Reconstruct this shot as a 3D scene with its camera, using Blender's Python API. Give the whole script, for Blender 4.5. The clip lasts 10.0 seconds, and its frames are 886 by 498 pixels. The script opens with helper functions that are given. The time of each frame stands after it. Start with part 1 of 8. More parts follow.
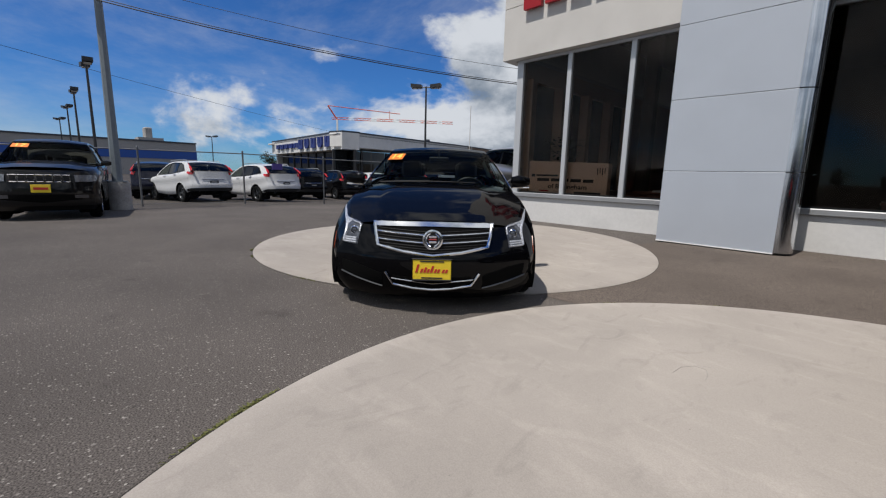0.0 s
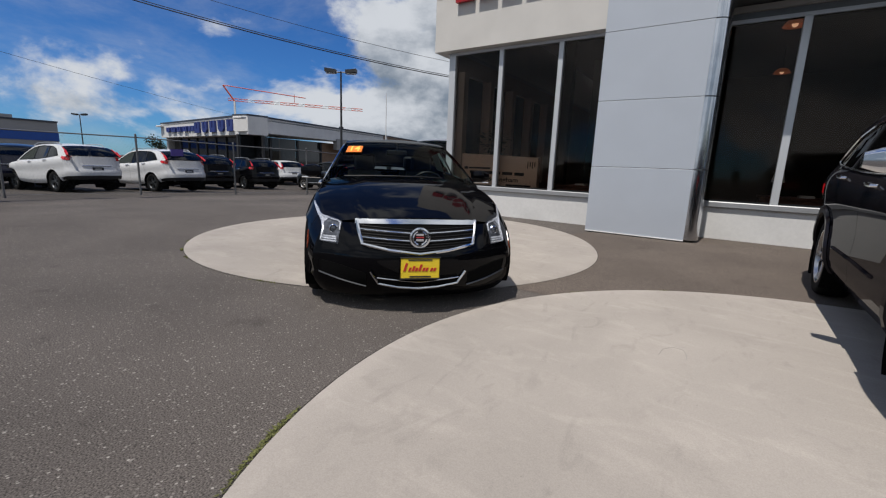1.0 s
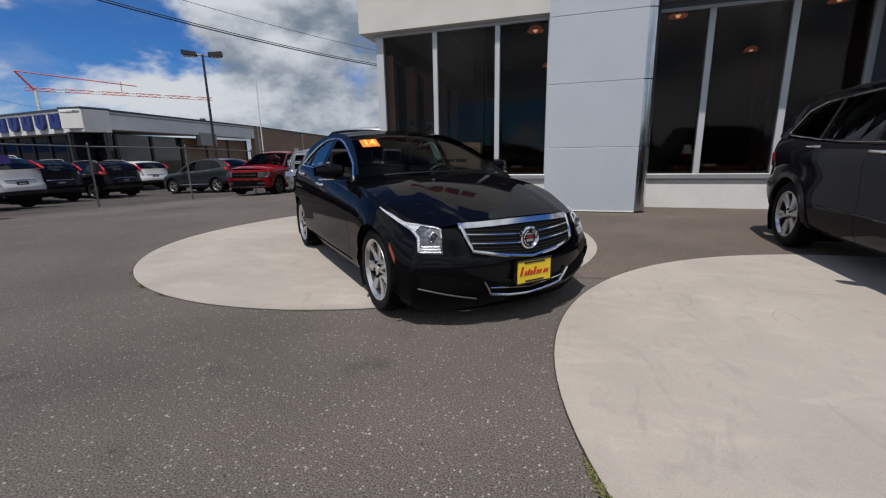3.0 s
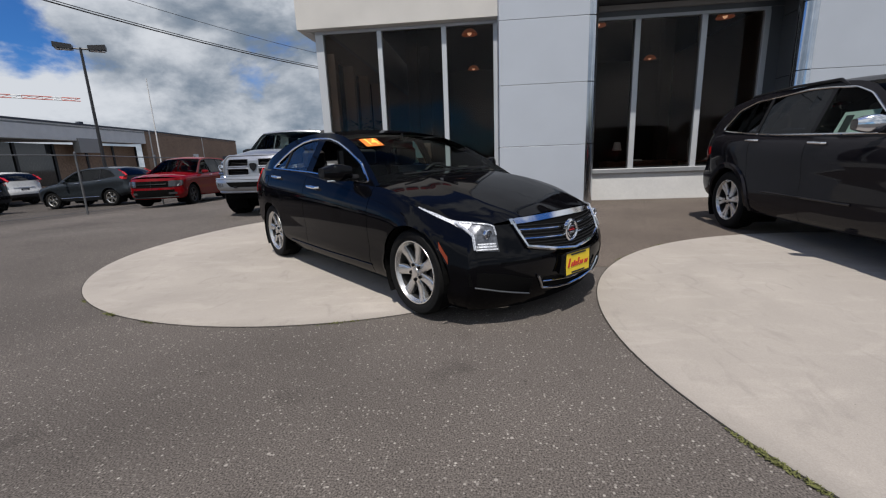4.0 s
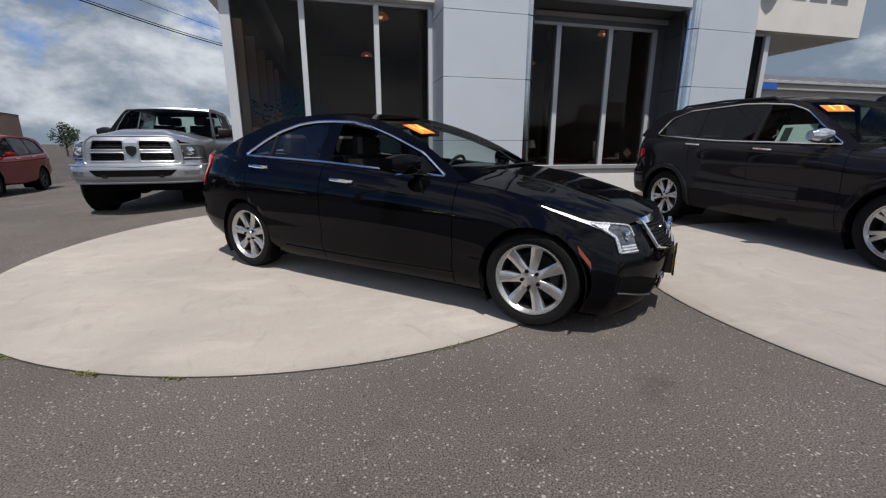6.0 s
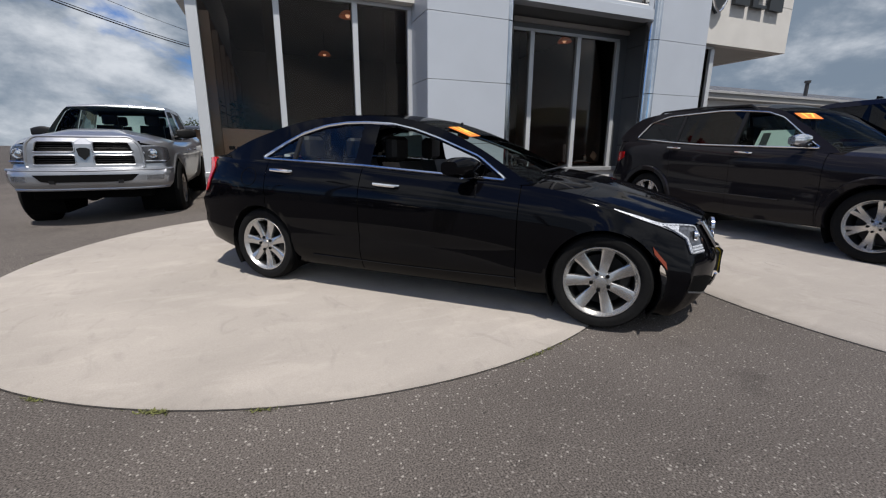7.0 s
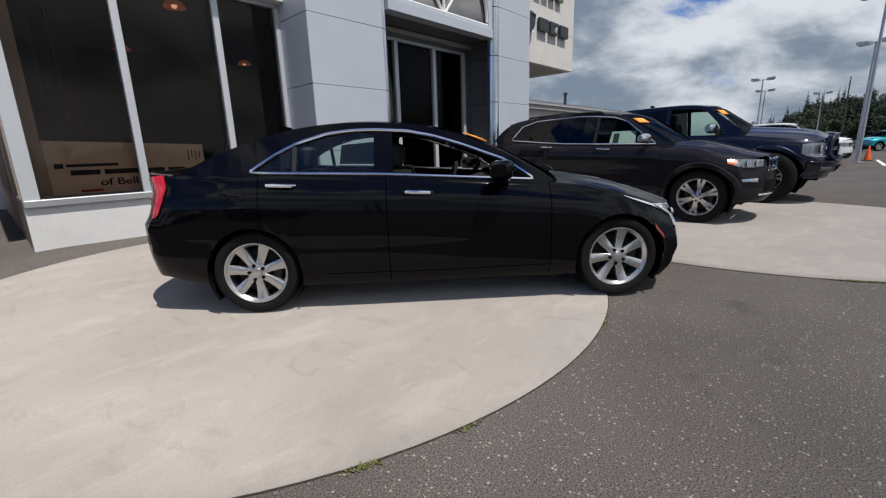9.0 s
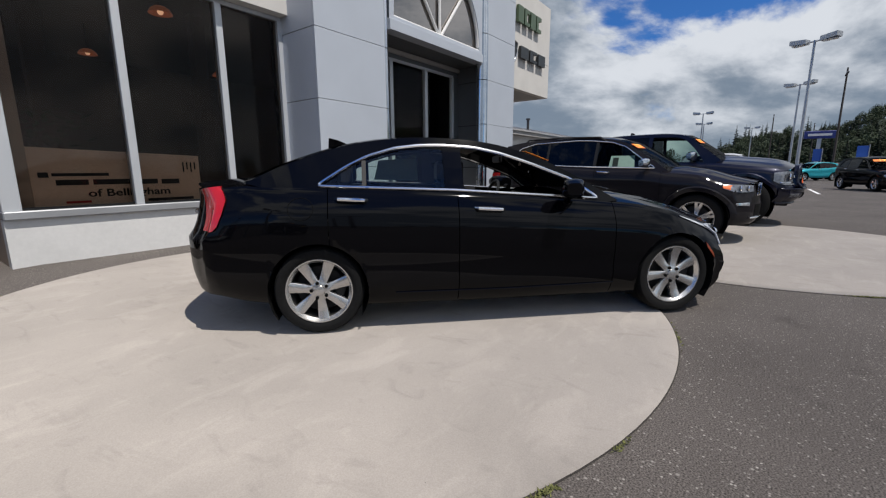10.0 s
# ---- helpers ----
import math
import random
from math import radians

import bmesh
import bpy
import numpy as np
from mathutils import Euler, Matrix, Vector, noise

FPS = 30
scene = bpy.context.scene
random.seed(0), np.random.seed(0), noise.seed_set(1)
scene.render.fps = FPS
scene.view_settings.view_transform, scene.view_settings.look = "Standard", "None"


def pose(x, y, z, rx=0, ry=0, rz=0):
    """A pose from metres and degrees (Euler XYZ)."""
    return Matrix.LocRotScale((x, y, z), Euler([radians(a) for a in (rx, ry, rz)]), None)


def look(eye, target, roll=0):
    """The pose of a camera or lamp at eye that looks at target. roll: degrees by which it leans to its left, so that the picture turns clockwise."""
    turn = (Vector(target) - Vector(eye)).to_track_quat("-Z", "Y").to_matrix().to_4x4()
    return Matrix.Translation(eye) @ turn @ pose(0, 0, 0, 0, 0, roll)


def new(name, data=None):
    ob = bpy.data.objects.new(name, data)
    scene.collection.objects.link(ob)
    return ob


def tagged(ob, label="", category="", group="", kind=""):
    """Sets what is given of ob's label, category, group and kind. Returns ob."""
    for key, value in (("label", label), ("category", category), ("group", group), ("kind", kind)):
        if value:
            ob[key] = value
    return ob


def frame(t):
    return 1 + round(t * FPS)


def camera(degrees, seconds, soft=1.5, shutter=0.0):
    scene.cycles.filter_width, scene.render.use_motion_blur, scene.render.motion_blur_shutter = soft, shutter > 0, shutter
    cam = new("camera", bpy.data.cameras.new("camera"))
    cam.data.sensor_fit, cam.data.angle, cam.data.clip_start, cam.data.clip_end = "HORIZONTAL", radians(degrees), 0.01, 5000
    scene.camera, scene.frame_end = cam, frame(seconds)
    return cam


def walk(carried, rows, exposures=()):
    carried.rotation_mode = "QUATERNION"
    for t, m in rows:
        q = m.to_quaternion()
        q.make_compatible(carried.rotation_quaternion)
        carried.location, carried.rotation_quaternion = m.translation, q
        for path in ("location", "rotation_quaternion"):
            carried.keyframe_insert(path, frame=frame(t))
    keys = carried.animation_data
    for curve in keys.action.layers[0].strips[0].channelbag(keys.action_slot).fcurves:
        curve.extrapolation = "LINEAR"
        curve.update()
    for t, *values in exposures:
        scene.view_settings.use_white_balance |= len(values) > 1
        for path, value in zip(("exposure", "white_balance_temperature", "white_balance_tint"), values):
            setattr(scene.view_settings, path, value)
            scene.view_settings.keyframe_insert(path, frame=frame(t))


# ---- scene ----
cam = camera(93.0, 10.0, soft=1.2)
PATH = [
    (0, (0.171, 0.298, 1.089), (-1.252, 1.660, 0.741), 1.42),
    (0.5, (-0.011, 0.095, 1.109), (-1.221, 1.652, 0.772), 1.10),
    (1, (-0.282, -0.044, 1.128), (-1.383, 1.581, 0.744), 2.29),
    (1.5, (-0.695, -0.090, 1.156), (-1.722, 1.567, 0.708), 2.00),
    (2, (-1.070, -0.242, 1.138), (-1.937, 1.512, 0.724), 1.22),
    (2.2, (-1.218, -0.329, 1.165), (-1.974, 1.459, 0.685), -0.29),
    (3.3, (-2.155, -0.491, 1.156), (-2.613, 1.409, 0.732), -1.12),
    (3.5, (-2.337, -0.543, 1.150), (-2.653, 1.385, 0.722), -1.49),
    (4, (-2.774, -0.557, 1.147), (-2.973, 1.385, 0.709), -2.23),
    (4.5, (-3.225, -0.458, 1.146), (-3.309, 1.485, 0.677), -0.79),
    (5, (-3.656, -0.401, 1.173), (-3.457, 1.527, 0.681), -1.13),
    (5.2, (-3.797, -0.317, 1.142), (-3.525, 1.611, 0.681), -0.74),
    (6.3, (-4.665, 0.060, 1.172), (-4.092, 1.913, 0.685), 0.10),
    (6.5, (-4.798, 0.116, 1.170), (-4.149, 1.953, 0.721), -0.14),
    (7, (-5.174, 0.311, 1.166), (-4.448, 2.114, 0.695), 0.33),
    (7.5, (-5.540, 0.455, 1.169), (-4.634, 2.184, 0.733), 1.74),
    (8, (-5.897, 0.636, 1.170), (-4.816, 2.266, 0.752), 0.48),
    (8.5, (-6.200, 0.905, 1.175), (-5.026, 2.447, 0.681), -0.54),
    (8.8, (-6.413, 1.029, 1.177), (-5.082, 2.449, 0.718), -1.70),
    (9, (-6.542, 1.139, 1.183), (-5.120, 2.468, 0.726), -1.85),
    (9.5, (-6.816, 1.444, 1.154), (-5.303, 2.685, 0.739), -1.11),
    (10, (-7.051, 1.808, 1.171), (-5.481, 2.991, 0.801), -0.30),
]
EXPOSURES = [(0.0, -0.36), (2.0, -0.45), (4.5, -0.29), (6.5, -0.22), (8.5, -0.18), (10.0, -0.24)]
walk(cam, [(t, look(eye, target, roll)) for t, eye, target, roll in PATH], EXPOSURES)

# ---- world, sun, exposure ----
SUN_ELEVATION = radians(66)
SHADE = Vector((0.06, 1.0))  # the way shadows fall, seen from above

world = bpy.data.worlds.new("sky")
scene.world = world
world.use_nodes = True


def wire(tree, a, b):
    tree.links.new(a, b)


def make_world():
    t = world.node_tree
    t.nodes.clear()
    N = t.nodes.new
    out, bg = N("ShaderNodeOutputWorld"), N("ShaderNodeBackground")
    sky = N("ShaderNodeTexSky")
    sky.sky_type, sky.sun_disc = "NISHITA", False
    sky.sun_elevation = SUN_ELEVATION
    sky.sun_rotation = math.atan2(-SHADE.x, -SHADE.y)
    sky.air_density, sky.dust_density, sky.ozone_density = 1.0, 0.0, 5.0
    co = N("ShaderNodeTexCoord")
    sep = N("ShaderNodeSeparateXYZ")
    wire(t, co.outputs["Generated"], sep.inputs[0])

    def m(op, a, b=None, clamp=False):
        n = N("ShaderNodeMath")
        n.operation, n.use_clamp = op, clamp
        for i, v in enumerate((a, b)):
            if v is None:
                continue
            if isinstance(v, (int, float)):
                n.inputs[i].default_value = v
            else:
                wire(t, v, n.inputs[i])
        return n.outputs[0]

    flat = N("ShaderNodeMapping")
    flat.inputs["Scale"].default_value = (1.0, 1.0, 1.9)
    flat.inputs["Rotation"].default_value = (0, 0, radians(27))
    wire(t, co.outputs["Generated"], flat.inputs[0])

    def cloud(scale, offset, detail, rough):
        mp = N("ShaderNodeMapping")
        mp.inputs["Location"].default_value = offset
        wire(t, flat.outputs[0], mp.inputs[0])
        n = N("ShaderNodeTexNoise")
        n.inputs["Scale"].default_value, n.inputs["Detail"].default_value = scale, detail
        n.inputs["Roughness"].default_value = rough
        n.inputs["Distortion"].default_value = 0.25
        wire(t, mp.outputs[0], n.inputs["Vector"])
        return n.outputs["Fac"]

    x, y, z = CLOUD_AT
    big = cloud(2.3, (x, y, z), 11, 0.56)
    lifted = cloud(2.3, (x, y, z + 0.10), 11, 0.56)
    above = cloud(5.5, (x + 0.4, y, z + 0.15), 10, 0.6)
    veil = cloud(1.3, (8.2, 3.3, 0), 8, 0.65)
    north = m("ADD", m("MULTIPLY", sep.outputs[0], -0.37), m("MULTIPLY", sep.outputs[1], 0.93))
    north = m("POWER", m("MAXIMUM", north, 0.0), 5.0)
    bank = m("ADD", m("MULTIPLY", north, CLOUD_BANK[0]), m("MULTIPLY", m("MAXIMUM", m("SUBTRACT", sep.outputs[0], m("MULTIPLY", sep.outputs[1], 0.7)), 0.0), CLOUD_BANK[1]))
    west = m("ADD", m("MULTIPLY", sep.outputs[0], -0.95), m("MULTIPLY", sep.outputs[1], 0.31))
    west = m("POWER", m("MAXIMUM", west, 0.0), 4.0)
    bank = m("SUBTRACT", bank, m("MULTIPLY", west, 0.085))
    bank = m("ADD", bank, m("MULTIPLY", m("MAXIMUM", m("MULTIPLY", sep.outputs[1], -1.0), 0.0), 0.11))
    low = m("MULTIPLY", m("MAXIMUM", sep.outputs[0], 0.0), m("MAXIMUM", m("SUBTRACT", 0.34, sep.outputs[2]), 0.0))
    bank = m("ADD", bank, m("MULTIPLY", low, 0.5))
    east = m("MULTIPLY", m("MAXIMUM", m("SUBTRACT", m("MULTIPLY", sep.outputs[0], sep.outputs[1]), 0.24), 0.0), 0.55)
    cover = m("ADD", m("ADD", big, bank), m("MULTIPLY", east, 1.6))

    def span(v, a, b, lo=0.0, hi=1.0):
        r = N("ShaderNodeMapRange")
        r.interpolation_type = "SMOOTHSTEP"
        for k, x in zip(("From Min", "From Max", "To Min", "To Max"), (a, b, lo, hi)):
            r.inputs[k].default_value = x
        wire(t, v, r.inputs["Value"])
        return r.outputs[0]

    def blend(a, b, f):
        x = N("ShaderNodeMix")
        x.data_type = "RGBA"
        for k, v in (("A", a), ("B", b), ("Factor", f)):
            if isinstance(v, tuple):
                x.inputs[k].default_value = v
            else:
                wire(t, v, x.inputs[k])
        return x.outputs["Result"]

    blue = N("ShaderNodeMix")
    blue.data_type, blue.blend_type = "RGBA", "MULTIPLY"
    blue.inputs["Factor"].default_value = 1.0
    wire(t, sky.outputs[0], blue.inputs["A"])
    blue.inputs["B"].default_value = SKY_TINT
    thin = blend(blue.outputs["Result"], (6.5, 6.7, 7.0, 1), span(veil, 0.47, 0.75, 0.0, 0.45))
    # tops catch the sun, bases and thick middles go grey
    under = m("MULTIPLY", m("SUBTRACT", lifted, big), 3.2)
    thick = m("MULTIPLY", m("SUBTRACT", cover, CLOUD_CUT + 0.04), 1.8)
    small = m("MULTIPLY", m("SUBTRACT", above, 0.5), 1.1)
    tone = blend((7.0, 7.3, 7.75, 1), (1.9, 2.4, 3.05, 1), span(m("ADD", m("ADD", under, thick), m("ADD", small, m("ADD", m("MULTIPLY", east, 2.4), m("MULTIPLY", north, 0.14)))), -0.12, 0.6))
    wire(t, blend(thin, tone, span(cover, CLOUD_CUT - 0.01, CLOUD_CUT + 0.07, 0.0, 0.97)), bg.inputs["Color"])
    bg.inputs["Strength"].default_value = SKY
    wire(t, bg.outputs[0], out.inputs[0])


CLOUD_AT = (4.3, 1.7, 0.6)
CLOUD_CUT, CLOUD_BANK = 0.55, (0.27, 0.12)
SKY_TINT = (0.27, 0.57, 0.96, 1)
SKY = 0.12
make_world()

sun = new("sun", bpy.data.lights.new("sun", "SUN"))
sun.data.energy, sun.data.angle, sun.data.color = 5.0, radians(0.55), (1.0, 0.947, 0.885)
sun.matrix_world = look((0, 0, 40), Vector((0, 0, 40)) + Vector((SHADE.x, SHADE.y, -math.tan(SUN_ELEVATION) * SHADE.length)))


# ---- materials ----
def surface(name, colour, rough=0.5, metal=0.0, coat=0.0, grain=0.0, grain_size=0.05, bump=0.0, blotch=0.0, blotch_size=1.0, spec=0.5, vary=0.0, stain=0.0, stain_size=0.2):
    """A principled material in object space: grain and blotches shift the colour and roughness, grain also gives relief."""
    mat = bpy.data.materials.new(name)
    mat.use_nodes = True
    t = mat.node_tree
    b = t.nodes["Principled BSDF"]
    b.inputs["Base Color"].default_value = (*colour, 1)
    b.inputs["Roughness"].default_value, b.inputs["Metallic"].default_value = rough, metal
    b.inputs["Coat Weight"].default_value, b.inputs["Coat Roughness"].default_value = coat, 0.03
    b.inputs["Specular IOR Level"].default_value = spec
    if grain or blotch or bump or vary or stain:
        co = t.nodes.new("ShaderNodeTexCoord")
        last = None

        def layer(size, amount, detail, prev):
            n = t.nodes.new("ShaderNodeTexNoise")
            n.inputs["Scale"].default_value, n.inputs["Detail"].default_value = 1 / size, detail
            wire(t, co.outputs["Object"], n.inputs["Vector"])
            r = t.nodes.new("ShaderNodeMapRange")
            r.inputs["From Min"].default_value, r.inputs["From Max"].default_value = 0.3, 0.7
            r.inputs["To Min"].default_value, r.inputs["To Max"].default_value = 1 - amount, 1 + amount
            wire(t, n.outputs["Fac"], r.inputs["Value"])
            v = t.nodes.new("ShaderNodeMix")
            v.data_type, v.blend_type = "RGBA", "MULTIPLY"
            v.inputs["Factor"].default_value = 1
            if prev is None:
                v.inputs["A"].default_value = (*colour, 1)
            else:
                wire(t, prev, v.inputs["A"])
            wire(t, r.outputs[0], v.inputs["B"])
            return v.outputs["Result"], n.outputs["Fac"]

        fine = None
        if grain or bump:
            last, fine = layer(grain_size, grain, 4, last)
        if blotch:
            last, _ = layer(blotch_size, blotch, 5, last)
        if stain:
            last, _ = layer(stain_size, stain, 9, last)
        if vary:
            info = t.nodes.new("ShaderNodeObjectInfo")
            r = t.nodes.new("ShaderNodeMapRange")
            r.inputs["To Min"].default_value, r.inputs["To Max"].default_value = 1 - vary, 1 + vary
            wire(t, info.outputs["Random"], r.inputs["Value"])
            v = t.nodes.new("ShaderNodeMix")
            v.data_type, v.blend_type = "RGBA", "MULTIPLY"
            v.inputs["Factor"].default_value = 1
            if last is None:
                v.inputs["A"].default_value = (*colour, 1)
            else:
                wire(t, last, v.inputs["A"])
            wire(t, r.outputs[0], v.inputs["B"])
            last = v.outputs["Result"]
        if last is not None:
            wire(t, last, b.inputs["Base Color"])
        if bump and fine is not None:
            bp = t.nodes.new("ShaderNodeBump")
            bp.inputs["Strength"].default_value, bp.inputs["Distance"].default_value = bump, grain_size * 0.3
            wire(t, fine, bp.inputs["Height"])
            wire(t, bp.outputs[0], b.inputs["Normal"])
    return mat


def pane_material(name, tint, gloss=1.0, ior=1.5):
    """Thin glass: tinted see-through with a Fresnel gloss."""
    mat = bpy.data.materials.new(name)
    mat.use_nodes = True
    t = mat.node_tree
    t.nodes.clear()
    out, mix = t.nodes.new("ShaderNodeOutputMaterial"), t.nodes.new("ShaderNodeMixShader")
    tr, gl, fr = t.nodes.new("ShaderNodeBsdfTransparent"), t.nodes.new("ShaderNodeBsdfGlossy"), t.nodes.new("ShaderNodeFresnel")
    tr.inputs["Color"].default_value = (*tint, 1)
    gl.inputs["Roughness"].default_value = 0.0
    gl.inputs["Color"].default_value = (gloss, gloss, gloss, 1) if isinstance(gloss, float) else (*gloss, 1)
    fr.inputs["IOR"].default_value = ior
    wire(t, fr.outputs[0], mix.inputs[0])
    wire(t, tr.outputs[0], mix.inputs[1])
    wire(t, gl.outputs[0], mix.inputs[2])
    wire(t, mix.outputs[0], out.inputs[0])
    return mat


def glow(name, colour, strength):
    mat = bpy.data.materials.new(name)
    mat.use_nodes = True
    b = mat.node_tree.nodes["Principled BSDF"]
    b.inputs["Base Color"].default_value = (*colour, 1)
    b.inputs["Emission Color"].default_value = (*colour, 1)
    b.inputs["Emission Strength"].default_value = strength
    return mat


def ground_material(name, base, chip, chip_share, blotch):
    """Asphalt: fine dark binder with pale stone chips, large worn patches and oil stains."""
    mat = bpy.data.materials.new(name)
    mat.use_nodes = True
    t = mat.node_tree
    b = t.nodes["Principled BSDF"]
    co = t.nodes.new("ShaderNodeTexCoord")

    def noise_of(size, detail):
        n = t.nodes.new("ShaderNodeTexNoise")
        n.inputs["Scale"].default_value, n.inputs["Detail"].default_value = 1 / size, detail
        wire(t, co.outputs["Object"], n.inputs["Vector"])
        return n.outputs["Fac"]

    def span(v, a, c, lo, hi):
        r = t.nodes.new("ShaderNodeMapRange")
        for k, x in zip(("From Min", "From Max", "To Min", "To Max"), (a, c, lo, hi)):
            r.inputs[k].default_value = x
        wire(t, v, r.inputs["Value"])
        return r.outputs[0]

    def mixed(a, c, f, kind="MIX"):
        v = t.nodes.new("ShaderNodeMix")
        v.data_type, v.blend_type = "RGBA", kind
        for key, x in (("A", a), ("B", c), ("Factor", f)):
            if isinstance(x, tuple):
                v.inputs[key].default_value = (*x, 1)
            elif isinstance(x, float):
                v.inputs[key].default_value = x
            else:
                wire(t, x, v.inputs[key])
        return v.outputs["Result"]

    vor = t.nodes.new("ShaderNodeTexVoronoi")
    vor.inputs["Scale"].default_value = 78
    wire(t, co.outputs["Object"], vor.inputs["Vector"])
    pick = span(vor.outputs["Color"], 1 - chip_share * 1.2, 1 - chip_share * 0.2, 0, 1)
    size = span(vor.outputs["Distance"], 0.3, 0.5, 1, 0)
    both = t.nodes.new("ShaderNodeMath")
    both.operation = "MULTIPLY"
    wire(t, pick, both.inputs[0])
    wire(t, size, both.inputs[1])
    big = t.nodes.new("ShaderNodeTexVoronoi")
    big.inputs["Scale"].default_value = 43
    wire(t, co.outputs["Object"], big.inputs["Vector"])
    coarse = t.nodes.new("ShaderNodeMath")
    coarse.operation = "MULTIPLY"
    wire(t, span(big.outputs["Color"], 1 - chip_share * 0.42, 1 - chip_share * 0.2, 0, 0.8), coarse.inputs[0])
    wire(t, span(big.outputs["Distance"], 0.22, 0.42, 1, 0), coarse.inputs[1])
    pit = t.nodes.new("ShaderNodeMath")
    pit.operation = "MULTIPLY"
    wire(t, span(big.outputs["Color"], chip_share * 0.5, chip_share * 0.3, 0, 0.75), pit.inputs[0])
    wire(t, span(big.outputs["Distance"], 0.2, 0.4, 1, 0), pit.inputs[1])
    fine = noise_of(0.0075, 5)
    col = mixed(base, base, 0.0)
    col = mixed(col, span(fine, 0.33, 0.67, 0.35, 1.7), 1.0, "MULTIPLY")
    col = mixed(col, chip, both.outputs[0])
    col = mixed(col, tuple(q * 0.9 for q in chip), coarse.outputs[0])
    col = mixed(col, tuple(q * 0.3 for q in base), pit.outputs[0])
    col = mixed(col, span(noise_of(1.6, 6), 0.3, 0.7, 1 - blotch, 1 + blotch), 1.0, "MULTIPLY")
    col = mixed(col, span(noise_of(0.35, 4), 0.62, 0.78, 1, 0.72), 1.0, "MULTIPLY")
    # newer, darker paving west of the fence line
    west = t.nodes.new("ShaderNodeSeparateXYZ")
    wire(t, co.outputs["Object"], west.inputs[0])
    col = mixed(col, span(west.outputs[0], -15.6, -15.0, 0.66, 1.0), 1.0, "MULTIPLY")
    wire(t, col, b.inputs["Base Color"])
    b.inputs["Roughness"].default_value, b.inputs["Specular IOR Level"].default_value = 0.86, 0.22
    b.inputs["Diffuse Roughness"].default_value = 1.0
    bp = t.nodes.new("ShaderNodeBump")
    bp.inputs["Strength"].default_value, bp.inputs["Distance"].default_value = 0.28, 0.004
    wire(t, fine, bp.inputs["Height"])
    wire(t, bp.outputs[0], b.inputs["Normal"])
    return mat


ASPHALT = ground_material("asphalt", (0.104, 0.091, 0.082), (0.40, 0.37, 0.335), 0.22, 0.17)
APRON = ground_material("apron_asphalt", (0.112, 0.092, 0.078), (0.24, 0.205, 0.18), 0.05, 0.2)


def concrete_material(name, base):
    """Worn trowelled concrete: soft stains, pale scoured patches, drawn-out trowel streaks, fine sand and small dark pits."""
    mat = bpy.data.materials.new(name)
    mat.use_nodes = True
    t = mat.node_tree
    b = t.nodes["Principled BSDF"]
    co = t.nodes.new("ShaderNodeTexCoord")

    def noise_of(size, detail, stretch=None, warp=0.0):
        n = t.nodes.new("ShaderNodeTexNoise")
        n.inputs["Scale"].default_value, n.inputs["Detail"].default_value = 1 / size, detail
        n.inputs["Roughness"].default_value, n.inputs["Distortion"].default_value = 0.6, warp
        src = co.outputs["Object"]
        if stretch:
            mp = t.nodes.new("ShaderNodeMapping")
            mp.inputs["Scale"].default_value, mp.inputs["Rotation"].default_value = stretch, (0, 0, 0.6)
            wire(t, src, mp.inputs[0])
            src = mp.outputs[0]
        wire(t, src, n.inputs["Vector"])
        return n.outputs["Fac"]

    def times(prev, v, a, c, lo, hi):
        r = t.nodes.new("ShaderNodeMapRange")
        for k, x in zip(("From Min", "From Max", "To Min", "To Max"), (a, c, lo, hi)):
            r.inputs[k].default_value = x
        wire(t, v, r.inputs["Value"])
        m = t.nodes.new("ShaderNodeMix")
        m.data_type, m.blend_type = "RGBA", "MULTIPLY"
        m.inputs["Factor"].default_value = 1
        if isinstance(prev, tuple):
            m.inputs["A"].default_value = (*prev, 1)
        else:
            wire(t, prev, m.inputs["A"])
        wire(t, r.outputs[0], m.inputs["B"])
        return m.outputs["Result"]

    fine = noise_of(0.006, 3)
    col = times(base, fine, 0.3, 0.7, 0.9, 1.1)
    col = times(col, noise_of(1.5, 6, None, 0.6), 0.3, 0.7, 0.86, 1.1)
    col = times(col, noise_of(0.5, 9, (1.0, 2.6, 1.0), 0.8), 0.52, 0.64, 1.0, 1.1)
    col = times(col, noise_of(0.33, 9, (2.2, 1.0, 1.0), 1.2), 0.56, 0.72, 1.0, 0.86)
    vor = t.nodes.new("ShaderNodeTexVoronoi")
    vor.inputs["Scale"].default_value = 9
    wire(t, co.outputs["Object"], vor.inputs["Vector"])
    col = times(col, vor.outputs["Distance"], 0.015, 0.03, 0.45, 1.0)
    wire(t, col, b.inputs["Base Color"])
    b.inputs["Roughness"].default_value, b.inputs["Diffuse Roughness"].default_value = 0.85, 1.0
    bp = t.nodes.new("ShaderNodeBump")
    bp.inputs["Strength"].default_value, bp.inputs["Distance"].default_value = 0.15, 0.003
    wire(t, fine, bp.inputs["Height"])
    wire(t, bp.outputs[0], b.inputs["Normal"])
    return mat


